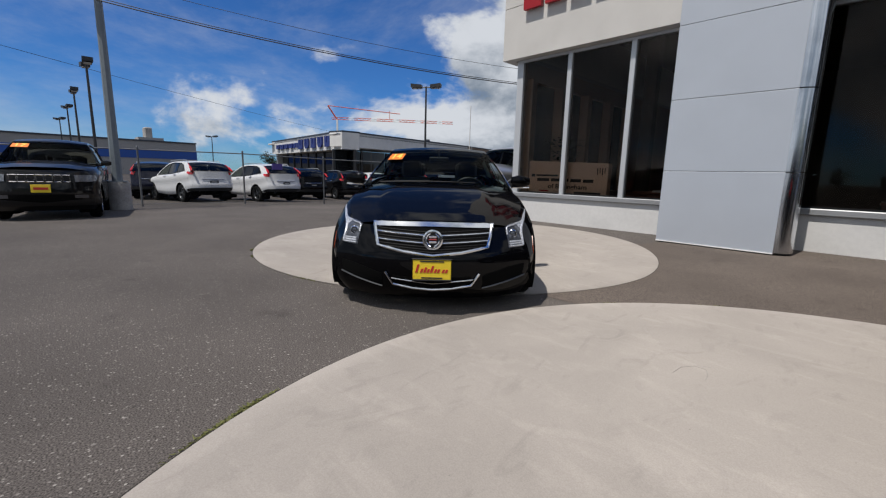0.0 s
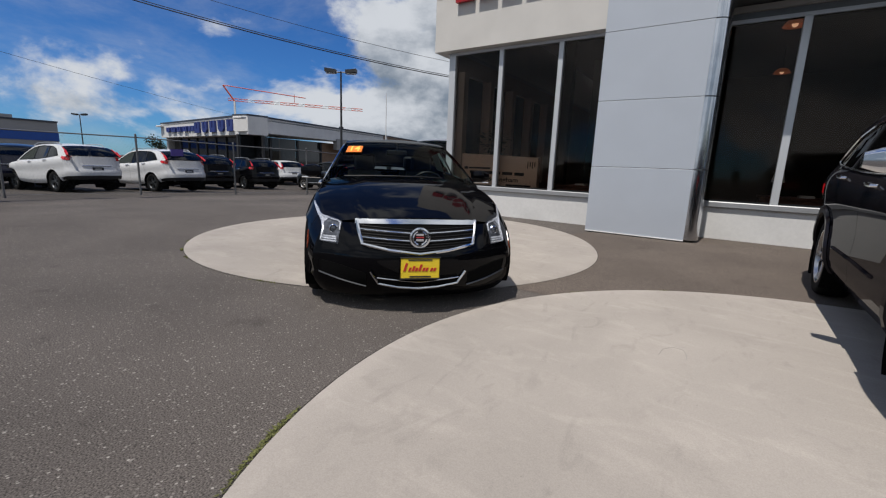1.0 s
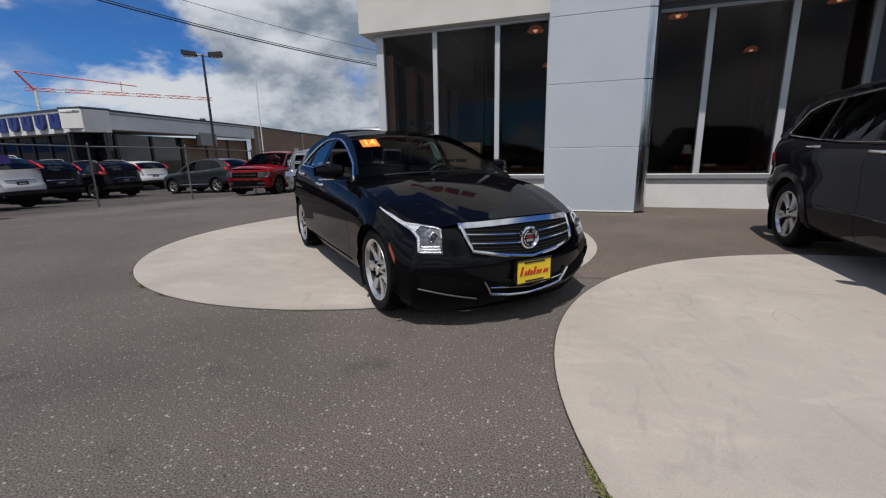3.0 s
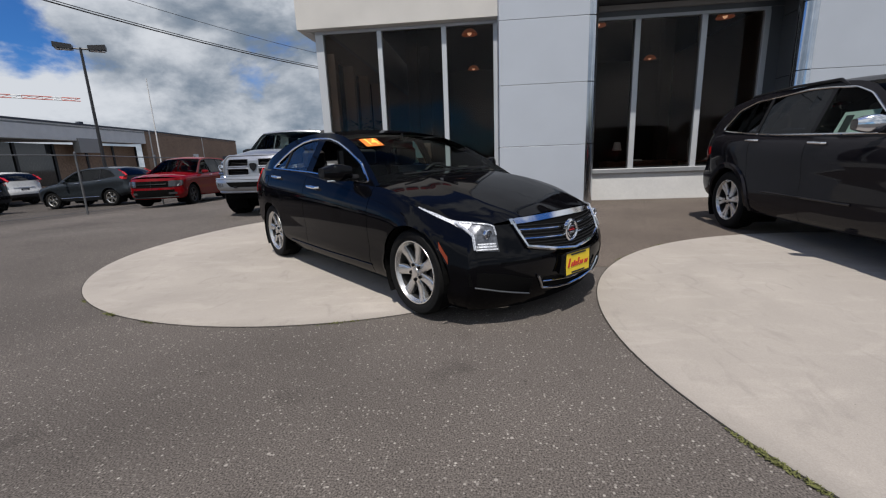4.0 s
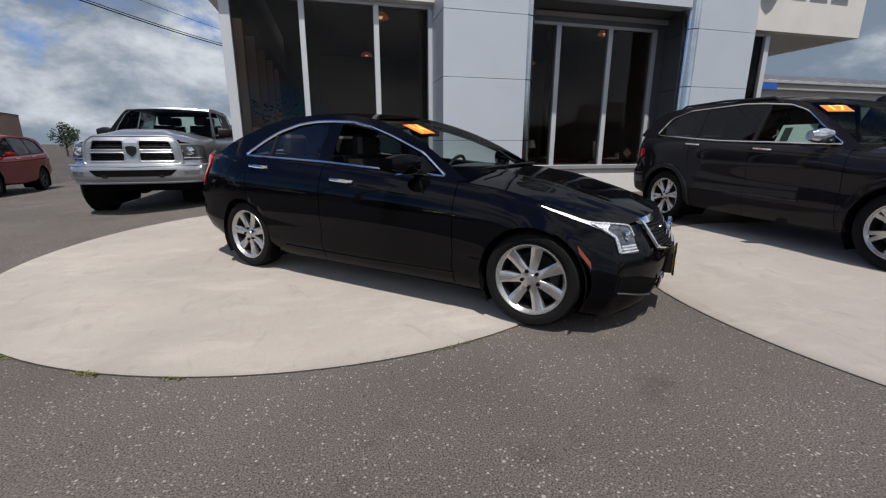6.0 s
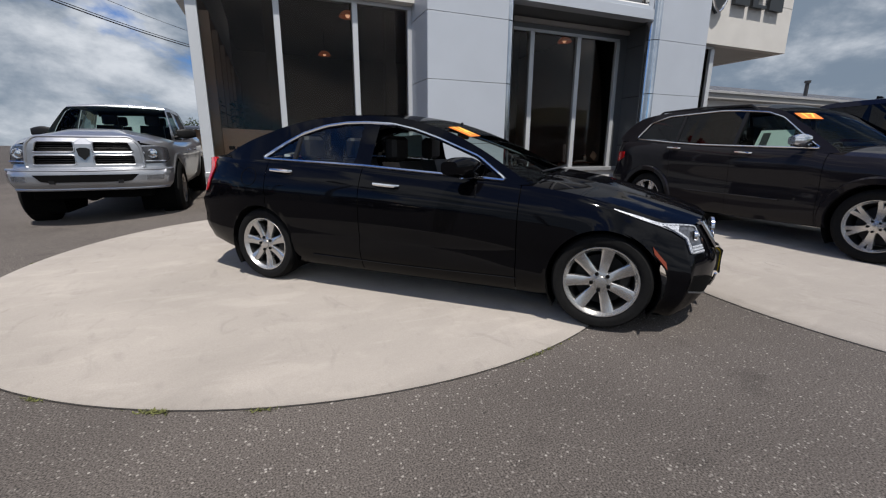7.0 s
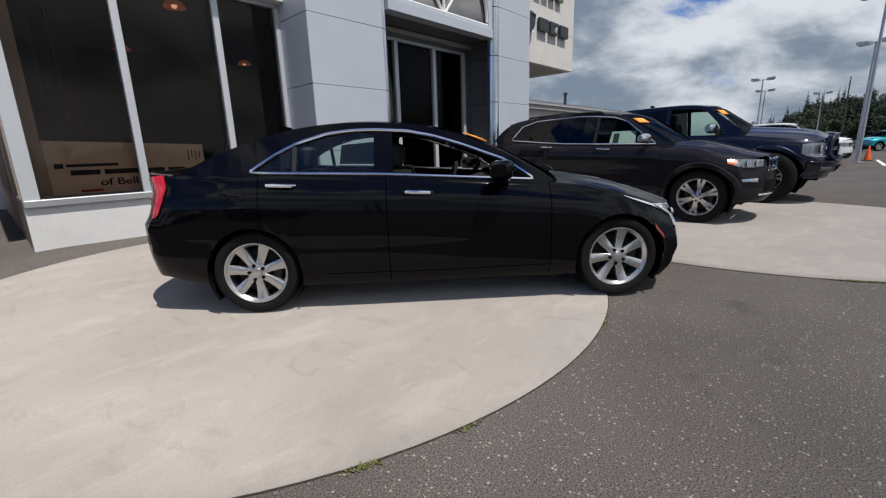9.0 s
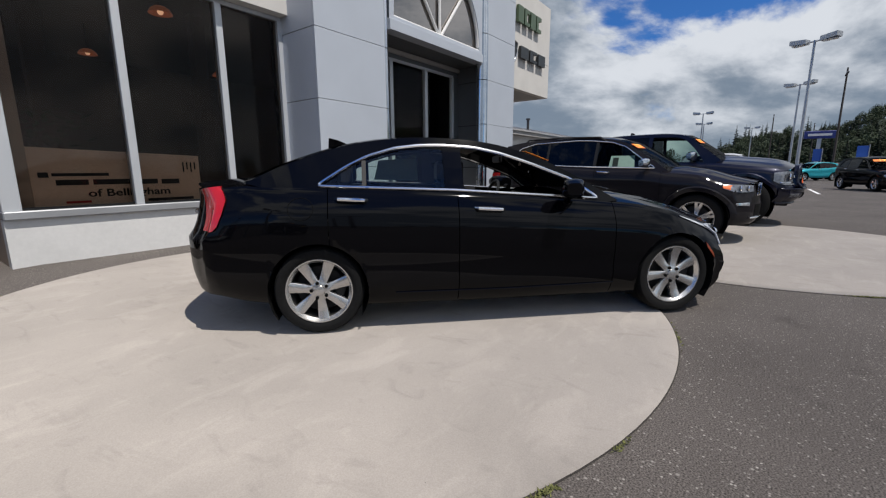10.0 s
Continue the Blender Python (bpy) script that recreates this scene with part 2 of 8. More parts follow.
CONCRETE = concrete_material("concrete", (0.350, 0.316, 0.281))
CURB = surface("old_concrete", (0.36, 0.34, 0.31), 0.9, grain=0.2, grain_size=0.03, bump=0.4, blotch=0.3, blotch_size=0.4)
SOIL = surface("dark_soil", (0.035, 0.03, 0.025), 0.95, grain=0.4, grain_size=0.02)
MOSS = surface("moss", (0.13, 0.135, 0.045), 0.95, grain=0.5, grain_size=0.01, bump=0.6)
PANEL = surface("aluminium_panel", (0.50, 0.54, 0.60), 0.42, metal=0.1, blotch=0.03, blotch_size=0.7)
CHROME = surface("chrome", (0.82, 0.83, 0.85), 0.12, metal=1.0)
BRUSHED = surface("polished_steel", (0.72, 0.74, 0.77), 0.16, metal=1.0, grain=0.08, grain_size=0.2)
STUCCO = surface("white_stucco", (0.64, 0.62, 0.585), 0.8, grain=0.05, grain_size=0.01, bump=0.15, blotch=0.05, blotch_size=0.6)
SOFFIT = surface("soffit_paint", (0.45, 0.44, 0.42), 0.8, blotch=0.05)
WHITE = surface("white_paint", (0.74, 0.735, 0.72), 0.55, blotch=0.05, blotch_size=0.5, grain=0.03)
SILL = surface("grey_metal_sill", (0.36, 0.37, 0.385), 0.45, metal=0.3, blotch=0.08, blotch_size=0.4)
FRAME = surface("window_frame", (0.62, 0.64, 0.66), 0.4, metal=0.3, blotch=0.04)
STEEL = surface("galvanised_steel", (0.45, 0.47, 0.49), 0.45, metal=0.6, grain=0.12, grain_size=0.06)
POLE = surface("painted_pole", (0.18, 0.21, 0.235), 0.5, grain=0.06, grain_size=0.1)
DARK = surface("dark_bronze", (0.03, 0.03, 0.032), 0.45)
BLACK = surface("black_plastic", (0.010, 0.010, 0.011), 0.5, grain=0.1, grain_size=0.01, spec=0.3)
LINER = surface("dark_liner", (0.005, 0.005, 0.005), 0.95, spec=0.08)
RUBBER = surface("tyre_rubber", (0.009, 0.009, 0.009), 0.85, grain=0.2, grain_size=0.02, spec=0.2)
ALLOY = surface("silver_alloy", (0.66, 0.65, 0.63), 0.27, metal=0.85, coat=0.5)
CAST = surface("cast_iron", (0.014, 0.0135, 0.013), 0.7, metal=0.1)
# inside of the alloy rim, coloured near black for the shade behind the spokes
BARREL = surface("rim_barrel_shaded", (0.016, 0.016, 0.016), 0.6)
LEATHER = surface("dark_leather", (0.02, 0.018, 0.017), 0.5, grain=0.15, grain_size=0.01)
GLASS_CAR = pane_material("car_glass", (0.60, 0.70, 0.66), 0.12)
GLASS_TINT = pane_material("tinted_glass", (0.04, 0.045, 0.05), 0.75)
GLASS_REAR = pane_material("rear_side_glass", (0.74, 0.83, 0.79), 1.0, 1.58)
GLASS_SHOP = pane_material("showroom_glass", (0.9, 0.86, 0.82), (0.37, 0.345, 0.325), 1.5)
# grey metal toned down: the shade inside the entrance bay is in this colour
RECESS_SHADE = surface("shaded_reveal", (0.16, 0.17, 0.18), 0.4, metal=0.4, blotch=0.05)
LENS = pane_material("lamp_lens", (0.9, 0.92, 0.95))
RED_LENS = surface("red_lens", (0.55, 0.012, 0.014), 0.12, coat=1.0)
AMBER = surface("amber_lens", (0.75, 0.16, 0.02), 0.15, coat=1.0)
YELLOW = surface("yellow_card", (0.85, 0.62, 0.03), 0.5, grain=0.03)
PLATE_RED = surface("red_ink", (0.5, 0.03, 0.02), 0.5)
ORANGE = surface("orange_sticker", (0.9, 0.22, 0.02), 0.5)
STICK_YELLOW = surface("yellow_ink", (1.0, 0.72, 0.12), 0.5)
PAPER = surface("printed_paper", (0.62, 0.78, 0.72), 0.6, grain=0.05)
PAPER_INK = surface("paper_ink", (0.05, 0.06, 0.06), 0.6)
CARD = surface("cardboard", (0.78, 0.60, 0.475), 0.85, grain=0.08, grain_size=0.03, blotch=0.05)
INK = surface("black_ink", (0.02, 0.02, 0.022), 0.7)
SIGN_BLUE = surface("sign_blue", (0.022, 0.036, 0.19), 0.4)
SIGN_RED = surface("sign_red", (0.38, 0.012, 0.018), 0.4)
SIGN_GREEN = surface("sign_green", (0.10, 0.145, 0.085), 0.35, metal=0.4)
SIGN_DARK = surface("sign_dark", (0.05, 0.055, 0.06), 0.4, metal=0.5)
BRICK = surface("tan_brick", (0.30, 0.20, 0.135), 0.9, grain=0.25, grain_size=0.12, bump=0.2, blotch=0.12, blotch_size=2.0)
GREYWALL = surface("grey_metal_wall", (0.34, 0.33, 0.32), 0.7, blotch=0.06, blotch_size=4, grain=0.04)
BLUEBAND = surface("blue_band", (0.02, 0.09, 0.38), 0.5, blotch=0.05)
TANWALL = surface("tan_wall", (0.42, 0.31, 0.17), 0.85, blotch=0.1, grain=0.06)
SIDEWALL = surface("tan_brown_paint", (0.40, 0.31, 0.245), 0.85, blotch=0.08, grain=0.04)
MESH = surface("weathered_wire", (0.10, 0.105, 0.11), 0.6, metal=0.4)
ROOFING = surface("metal_roof", (0.36, 0.36, 0.36), 0.6, grain=0.08, grain_size=0.3, blotch=0.06)
ROOFDARK = surface("dark_roof_edge", (0.05, 0.06, 0.08), 0.6)
BLUEBIN = surface("blue_plastic", (0.02, 0.20, 0.55), 0.4)
ORANGE_CONE = surface("cone_orange", (0.85, 0.14, 0.02), 0.5)
LEAF = surface("conifer_needles", (0.022, 0.036, 0.018), 0.85, grain=0.4, grain_size=0.5, vary=0.35)
LEAF_BROAD = surface("broad_leaves", (0.030, 0.046, 0.019), 0.8, grain=0.35, grain_size=0.5, vary=0.3)
BARK = surface("bark", (0.08, 0.06, 0.045), 0.95, grain=0.3, grain_size=0.1, bump=0.3)
TIMBER = surface("weathered_timber", (0.065, 0.057, 0.05), 0.9, grain=0.2, grain_size=0.2)
WIRE = surface("cable_black", (0.02, 0.02, 0.022), 0.6)
CRANE_RED = surface("crane_red", (0.6, 0.10, 0.05), 0.5)
# room colours kept very dark, so the dimness behind the glass is in them
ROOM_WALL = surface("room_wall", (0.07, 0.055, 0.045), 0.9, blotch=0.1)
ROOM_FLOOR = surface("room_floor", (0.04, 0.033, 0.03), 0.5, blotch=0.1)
WOOD = surface("red_wood", (0.16, 0.06, 0.035), 0.4, grain=0.2, grain_size=0.08)
COPPER = glow("copper_lamp", (0.45, 0.14, 0.06), 0.16)
BULB = glow("lamp_bulb", (1.0, 0.6, 0.38), 0.8)


def paint(name, colour, flake=0.0, rough=0.35, coat=0.7, haze=0.03):
    mat = surface(name, colour, rough, metal=flake, coat=coat, grain=0.03, grain_size=0.5, spec=0.0 if not flake else 0.12)
    mat.node_tree.nodes["Principled BSDF"].inputs["Coat Roughness"].default_value = haze
    return mat


BLACK_PAINT = paint("black_metallic_paint", (0.0022, 0.0022, 0.0030), 0.0, 0.4, 0.44, 0.045)
GREY_PAINT = paint("granite_paint", (0.0150, 0.0137, 0.0158), 0.0, 0.38, 0.42)
CHARCOAL_PAINT = paint("charcoal_paint", (0.006, 0.006, 0.0065), 0.3, 0.4)
SILVER_PAINT = paint("silver_paint", (0.47, 0.48, 0.50), 0.8, 0.32)
NAVY_PAINT = paint("navy_paint", (0.0045, 0.0055, 0.018), 0.3)
WHITE_PAINT = paint("white_car_paint", (0.64, 0.65, 0.66))
RED_PAINT = paint("red_paint", (0.19, 0.004, 0.007), 0.0)
SLATE_PAINT = paint("slate_paint", (0.04, 0.048, 0.056), 0.5)
TEAL_PAINT = paint("teal_paint", (0.02, 0.32, 0.38), 0.2)
SKYBLUE_PAINT = paint("bright_blue_paint", (0.02, 0.25, 0.6), 0.2)


# ---- mesh helpers ----
class Geo:
    """Vertices and faces gathered for one mesh."""

    def __init__(self):
        self.v, self.f = [], []

    def add(self, verts, faces):
        n = len(self.v)
        self.v += [tuple(map(float, p)) for p in verts]
        self.f += [tuple(i + n for i in f) for f in faces]
        return self

    def box(self, x0, x1, y0, y1, z0, z1, cut=0.0):
        """A box with its vertical and top edges chamfered by cut."""
        c = cut
        if c <= 0:
            v = [(x, y, z) for z in (z0, z1) for x, y in ((x0, y0), (x1, y0), (x1, y1), (x0, y1))]
            return self.add(v, [(3, 2, 1, 0), (4, 5, 6, 7), (0, 1, 5, 4), (1, 2, 6, 5), (2, 3, 7, 6), (3, 0, 4, 7)])

        def ring(e, z):
            return [(x0 + c + e, y0 + e, z), (x1 - c - e, y0 + e, z), (x1 - e, y0 + c + e, z), (x1 - e, y1 - c - e, z), (x1 - c - e, y1 - e, z), (x0 + c + e, y1 - e, z), (x0 + e, y1 - c - e, z), (x0 + e, y0 + c + e, z)]

        v = ring(c * 0.8, z0) + ring(0, z0 + c) + ring(0, z1 - c) + ring(c * 0.8, z1)
        f = [tuple(range(7, -1, -1)), tuple(range(24, 32))]
        for k in range(3):
            f += [(k * 8 + i, k * 8 + (i + 1) % 8, k * 8 + 8 + (i + 1) % 8, k * 8 + 8 + i) for i in range(8)]
        return self.add(v, f)

    def grid(self, rows, flip=False, wrap=False):
        """rows: lists of points of equal length."""
        n, m = len(rows), len(rows[0])
        f = []
        for i in range(n - 1):
            for j in range(m if wrap else m - 1):
                k = (j + 1) % m
                q = (i * m + j, i * m + k, (i + 1) * m + k, (i + 1) * m + j)
                f.append(q[::-1] if flip else q)
        return self.add([p for r in rows for p in r], f)

    def lathe(self, profile, axis="y", n=32, at=(0, 0, 0)):
        """profile: (along the axis, radius), turned about the axis."""
        rows = []
        for a, r in profile:
            ring = []
            for i in range(n):
                c, s = math.cos(2 * math.pi * i / n) * r, math.sin(2 * math.pi * i / n) * r
                p = {"x": (a, c, s), "y": (c, a, s), "z": (c, s, a)}[axis]
                ring.append((p[0] + at[0], p[1] + at[1], p[2] + at[2]))
            rows.append(ring)
        return self.grid(rows, wrap=True)

    def tube(self, pts, r, n=6, closed=False):
        """A round bar along a line of points; r may be a list."""
        pts = [Vector(p) for p in pts]
        rows = []
        for i, p in enumerate(pts):
            a = pts[i - 1] if i or closed else p
            b = pts[(i + 1) % len(pts)] if i < len(pts) - 1 or closed else p
            d = (b - a).normalized()
            u = d.cross(Vector((0, 0, 1)))
            u = u.normalized() if u.length > 1e-3 else Vector((1, 0, 0))
            w = d.cross(u)
            rr = r[i] if isinstance(r, (list, tuple)) else r
            rows.append([p + (u * math.cos(2 * math.pi * k / n) + w * math.sin(2 * math.pi * k / n)) * rr for k in range(n)])
        if closed:
            rows.append(rows[0])
        self.grid(rows, wrap=True)
        if not closed:
            b = len(self.v) - len(rows) * n
            self.f += [tuple(b + k for k in range(n - 1, -1, -1)), tuple(b + (len(rows) - 1) * n + k for k in range(n))]
        return self

    def prism(self, outline, lift):
        """outline: a convex or simple loop of points; lift: vector by which it is thickened."""
        n = len(outline)
        lift = Vector(lift)
        v = [Vector(p) for p in outline]
        return self.add(v + [p + lift for p in v], [tuple(range(n - 1, -1, -1)), tuple(range(n, 2 * n))] + [(i, (i + 1) % n, n + (i + 1) % n, n + i) for i in range(n)])

    def mesh(self, name, mat, smooth=False):
        me = bpy.data.meshes.new(name)
        me.from_pydata(self.v, [], self.f)
        me.validate()
        bm = bmesh.new()
        bm.from_mesh(me)
        bmesh.ops.remove_doubles(bm, verts=bm.verts, dist=1e-5)
        bmesh.ops.recalc_face_normals(bm, faces=bm.faces)
        bm.to_mesh(me)
        bm.free()
        if smooth:
            me.shade_smooth()
            me.set_sharp_from_angle(angle=radians(smooth if smooth is not True else 38))
        me.materials.append(mat)
        return me


def part(name, geo, mat, parent=None, label="", smooth=False):
    ob = new(name, geo.mesh(name, mat, smooth) if isinstance(geo, Geo) else geo)
    if parent is not None:
        ob.parent = parent
    if label:
        ob["label"] = label
    return ob


def thing(name, label, category, m=None, group="", kind=""):
    """An empty at the base of a thing, that carries its parts."""
    ob = new(name)
    ob.empty_display_size = 0.2
    ob.matrix_basis = m if m is not None else Matrix.Identity(4)
    return tagged(ob, label, category, group, kind)


def single(name, geo, mat, label, category="", kind="", smooth=False, m=None, group=""):
    ob = part(name, geo, mat, None, "", smooth)
    if m is not None:
        ob.matrix_basis = m
    return tagged(ob, label, category, group, kind)


def text_mesh(words, size, depth, mat, squeeze=1.0):
    cu = bpy.data.curves.new("writing", "FONT")
    cu.body, cu.size, cu.extrude = words, size, depth / 2
    cu.align_x, cu.align_y = "CENTER", "CENTER"
    cu.resolution_u = 3
    cu.offset = size * 0.02
    tmp = new("writing", cu)
    me = bpy.data.meshes.new_from_object(tmp.evaluated_get(bpy.context.evaluated_depsgraph_get()))
    bpy.data.objects.remove(tmp)
    bpy.data.curves.remove(cu)
    me.materials.clear()
    me.materials.append(mat)
    if squeeze != 1:
        me.transform(Matrix.Diagonal((squeeze, 1, 1, 1)))
    return me


def curve_of(keys):
    """A smooth line through (x, y) keys that does not overshoot."""
    X = np.array([k[0] for k in keys], float)
    Y = np.array([k[1] for k in keys], float)
    h = np.diff(X)
    d = np.diff(Y) / h
    s = np.zeros(len(X))
    s[0], s[-1] = d[0], d[-1]
    for i in range(1, len(X) - 1):
        if d[i - 1] * d[i] > 0:
            a, b = 2 * h[i] + h[i - 1], h[i] + 2 * h[i - 1]
            s[i] = (a + b) / (a / d[i - 1] + b / d[i])

    def at(x):
        x = min(max(x, X[0]), X[-1])
        i = min(int(np.searchsorted(X, x, side="right")) - 1, len(X) - 2)
        u = (x - X[i]) / h[i]
        return float((2 * u**3 - 3 * u**2 + 1) * Y[i] + (u**3 - 2 * u**2 + u) * h[i] * s[i] + (3 * u**2 - 2 * u**3) * Y[i + 1] + (u**3 - u**2) * h[i] * s[i + 1])

    return at


def fill_with_holes(outer, holes):
    """Triangles in the x-z plane for an outline with holes: returns 2D points and faces."""
    bm = bmesh.new()
    for loop in [outer, *holes]:
        vs = [bm.verts.new((x, 0, z)) for x, z in loop]
        for i in range(len(vs)):
            bm.edges.new((vs[i], vs[(i + 1) % len(vs)]))
    bmesh.ops.triangle_fill(bm, use_beauty=True, edges=bm.edges[:], normal=(0, 1, 0))
    bm.verts.index_update()
    pts = [(v.co.x, v.co.z) for v in bm.verts]
    faces = [tuple(v.index for v in f.verts) for f in bm.faces]
    bm.free()
    return pts, faces


def dense(loop, step, closed=True):
    out = []
    n = len(loop)
    for i in range(n if closed else n - 1):
        a, b = loop[i], loop[(i + 1) % n]
        k = max(1, int(math.hypot(b[0] - a[0], b[1] - a[1]) / step))
        out += [(a[0] + (b[0] - a[0]) * j / k, a[1] + (b[1] - a[1]) * j / k) for j in range(k)]
    if not closed:
        out.append(loop[-1])
    return out


def rounded(loop, r, n=3):
    """A loop with its corners cut to arcs of about r."""
    out = []
    m = len(loop)
    for i in range(m):
        p, a, b = Vector(loop[i]), Vector(loop[i - 1]), Vector(loop[(i + 1) % m])
        da, db = a - p, b - p
        k = min(r, da.length * 0.4, db.length * 0.4)
        s, e = p + da.normalized() * k, p + db.normalized() * k
        for j in range(n + 1):
            u = j / n
            q = s * (1 - u) ** 2 + p * 2 * u * (1 - u) + e * u**2
            out.append((q.x, q.y))
    return out


# ---- vehicles ----
def wheel_meshes(key, r, rim_r, width, spokes, mat, style="plain", twin=0.0):
    """Tyre, rim and brake meshes for one wheel whose outer face looks to +y, hub at the origin."""
    hw = width / 2
    side = r - rim_r
    tyre = Geo().lathe([(-hw * 0.85, rim_r), (-hw, rim_r + side * 0.35), (-hw, r - side * 0.25), (-hw * 0.8, r - 0.006), (-hw * 0.4, r), (-hw * 0.38, r - 0.008), (-hw * 0.3, r - 0.008), (-hw * 0.28, r), (hw * 0.28, r), (hw * 0.3, r - 0.008), (hw * 0.38, r - 0.008), (hw * 0.4, r), (hw * 0.8, r - 0.006), (hw, r - side * 0.25), (hw * 1.02, rim_r + side * 0.45), (hw * 0.98, rim_r + 0.012), (hw * 0.88, rim_r)], "y", 48)
    rim = Geo().lathe([(hw * 0.9, rim_r + 0.004), (hw * 0.97, rim_r), (hw * 0.965, rim_r - 0.007), (hw * 0.84, rim_r - 0.016), (hw * 0.72, rim_r - 0.026)], "y", 48)
    barrel = Geo().lathe([(hw * 0.72, rim_r - 0.026), (-hw * 0.5, rim_r - 0.045), (-hw * 0.9, rim_r - 0.03)], "y", 40)
    f = hw * 0.82
    for i in range(spokes):
        a0 = 2 * math.pi * i / spokes + math.pi / 2
        for off in ((0,) if not twin else (-twin, twin)):
            a = a0 + off * 0.4
            e = a0 + off
            rad, tan = Vector((math.cos(e), 0, math.sin(e))), Vector((-math.sin(e), 0, math.cos(e)))
            rad0, tan0 = Vector((math.cos(a), 0, math.sin(a))), Vector((-math.sin(a), 0, math.cos(a)))
            w0, w1 = (0.026, 0.042) if not twin else (0.02, 0.02)
            w0, w1 = w0 * rim_r / 0.23, w1 * rim_r / 0.23
            rows = []
            for s in (0.0, 0.3, 0.65, 1.0):
                q = rad0.lerp(rad, s).normalized()
                tq = tan0.lerp(tan, s).normalized()
                c = q * (0.05 + s * (rim_r - 0.066))
                w = w0 + (w1 - w0) * s
                dep = f - 0.028 * math.sin(math.pi * min(1, s * 0.8 + 0.1)) * 0.6 + 0.004 * s
                rows.append([c + tq * w + Vector((0, dep - 0.035, 0)), c + tq * w * 0.93 + Vector((0, dep - 0.003, 0)), c + tq * w * 0.82 + Vector((0, dep, 0)), c - tq * w * 0.82 + Vector((0, dep, 0)), c - tq * w * 0.93 + Vector((0, dep - 0.003, 0)), c - tq * w + Vector((0, dep - 0.035, 0))])
            rim.grid(rows, wrap=True)
    rim.lathe([(f - 0.05, 0.075), (f - 0.012, 0.072), (f - 0.006, 0.06), (f - 0.004, 0.038), (f + 0.004, 0.034), (f + 0.007, 0.02), (f + 0.007, 0.0)], "y", 20)
    nuts = []
    for i in range(5):
        a = 2 * math.pi * (i + 0.5) / 5 + math.pi / 2
        nuts.append(Geo().lathe([(f - 0.03, 0.0125), (f + 0.004, 0.0125), (f + 0.008, 0.008), (f + 0.008, 0)], "y", 8, (0.057 * math.cos(a), 0, 0.057 * math.sin(a))))
    disc = Geo().lathe([(-0.01, 0.05), (-0.01, rim_r * 0.72), (0.012, rim_r * 0.72), (0.012, 0.05)], "y", 24)
    disc.box(-rim_r * 0.75, -rim_r * 0.45, -0.04, 0.05, -0.08, 0.1, 0.01)
    disc.lathe([(-hw * 0.6, rim_r * 0.8), (-hw * 0.6, 0)], "y", 20)
    return [("tyre", tyre.mesh("tyre", RUBBER, 50)), ("rim", rim.mesh("rim", mat, 40)), ("rim_barrel", barrel.mesh("rim_barrel", BARREL, 40)), ("brake_disc", disc.mesh("brake_disc", CAST, True))] + ([("lug_nut", n.mesh("lug_nut", LINER, True)) for n in nuts] if style == "plain" else [])


INSET = curve_of([(0, 0.075), (0.08, 0.03), (0.2, 0.012), (0.42, 0.0), (0.6, 0.003), (0.74, 0.012), (0.84, 0.022), (0.92, 0.045), (1.0, 0.10)])


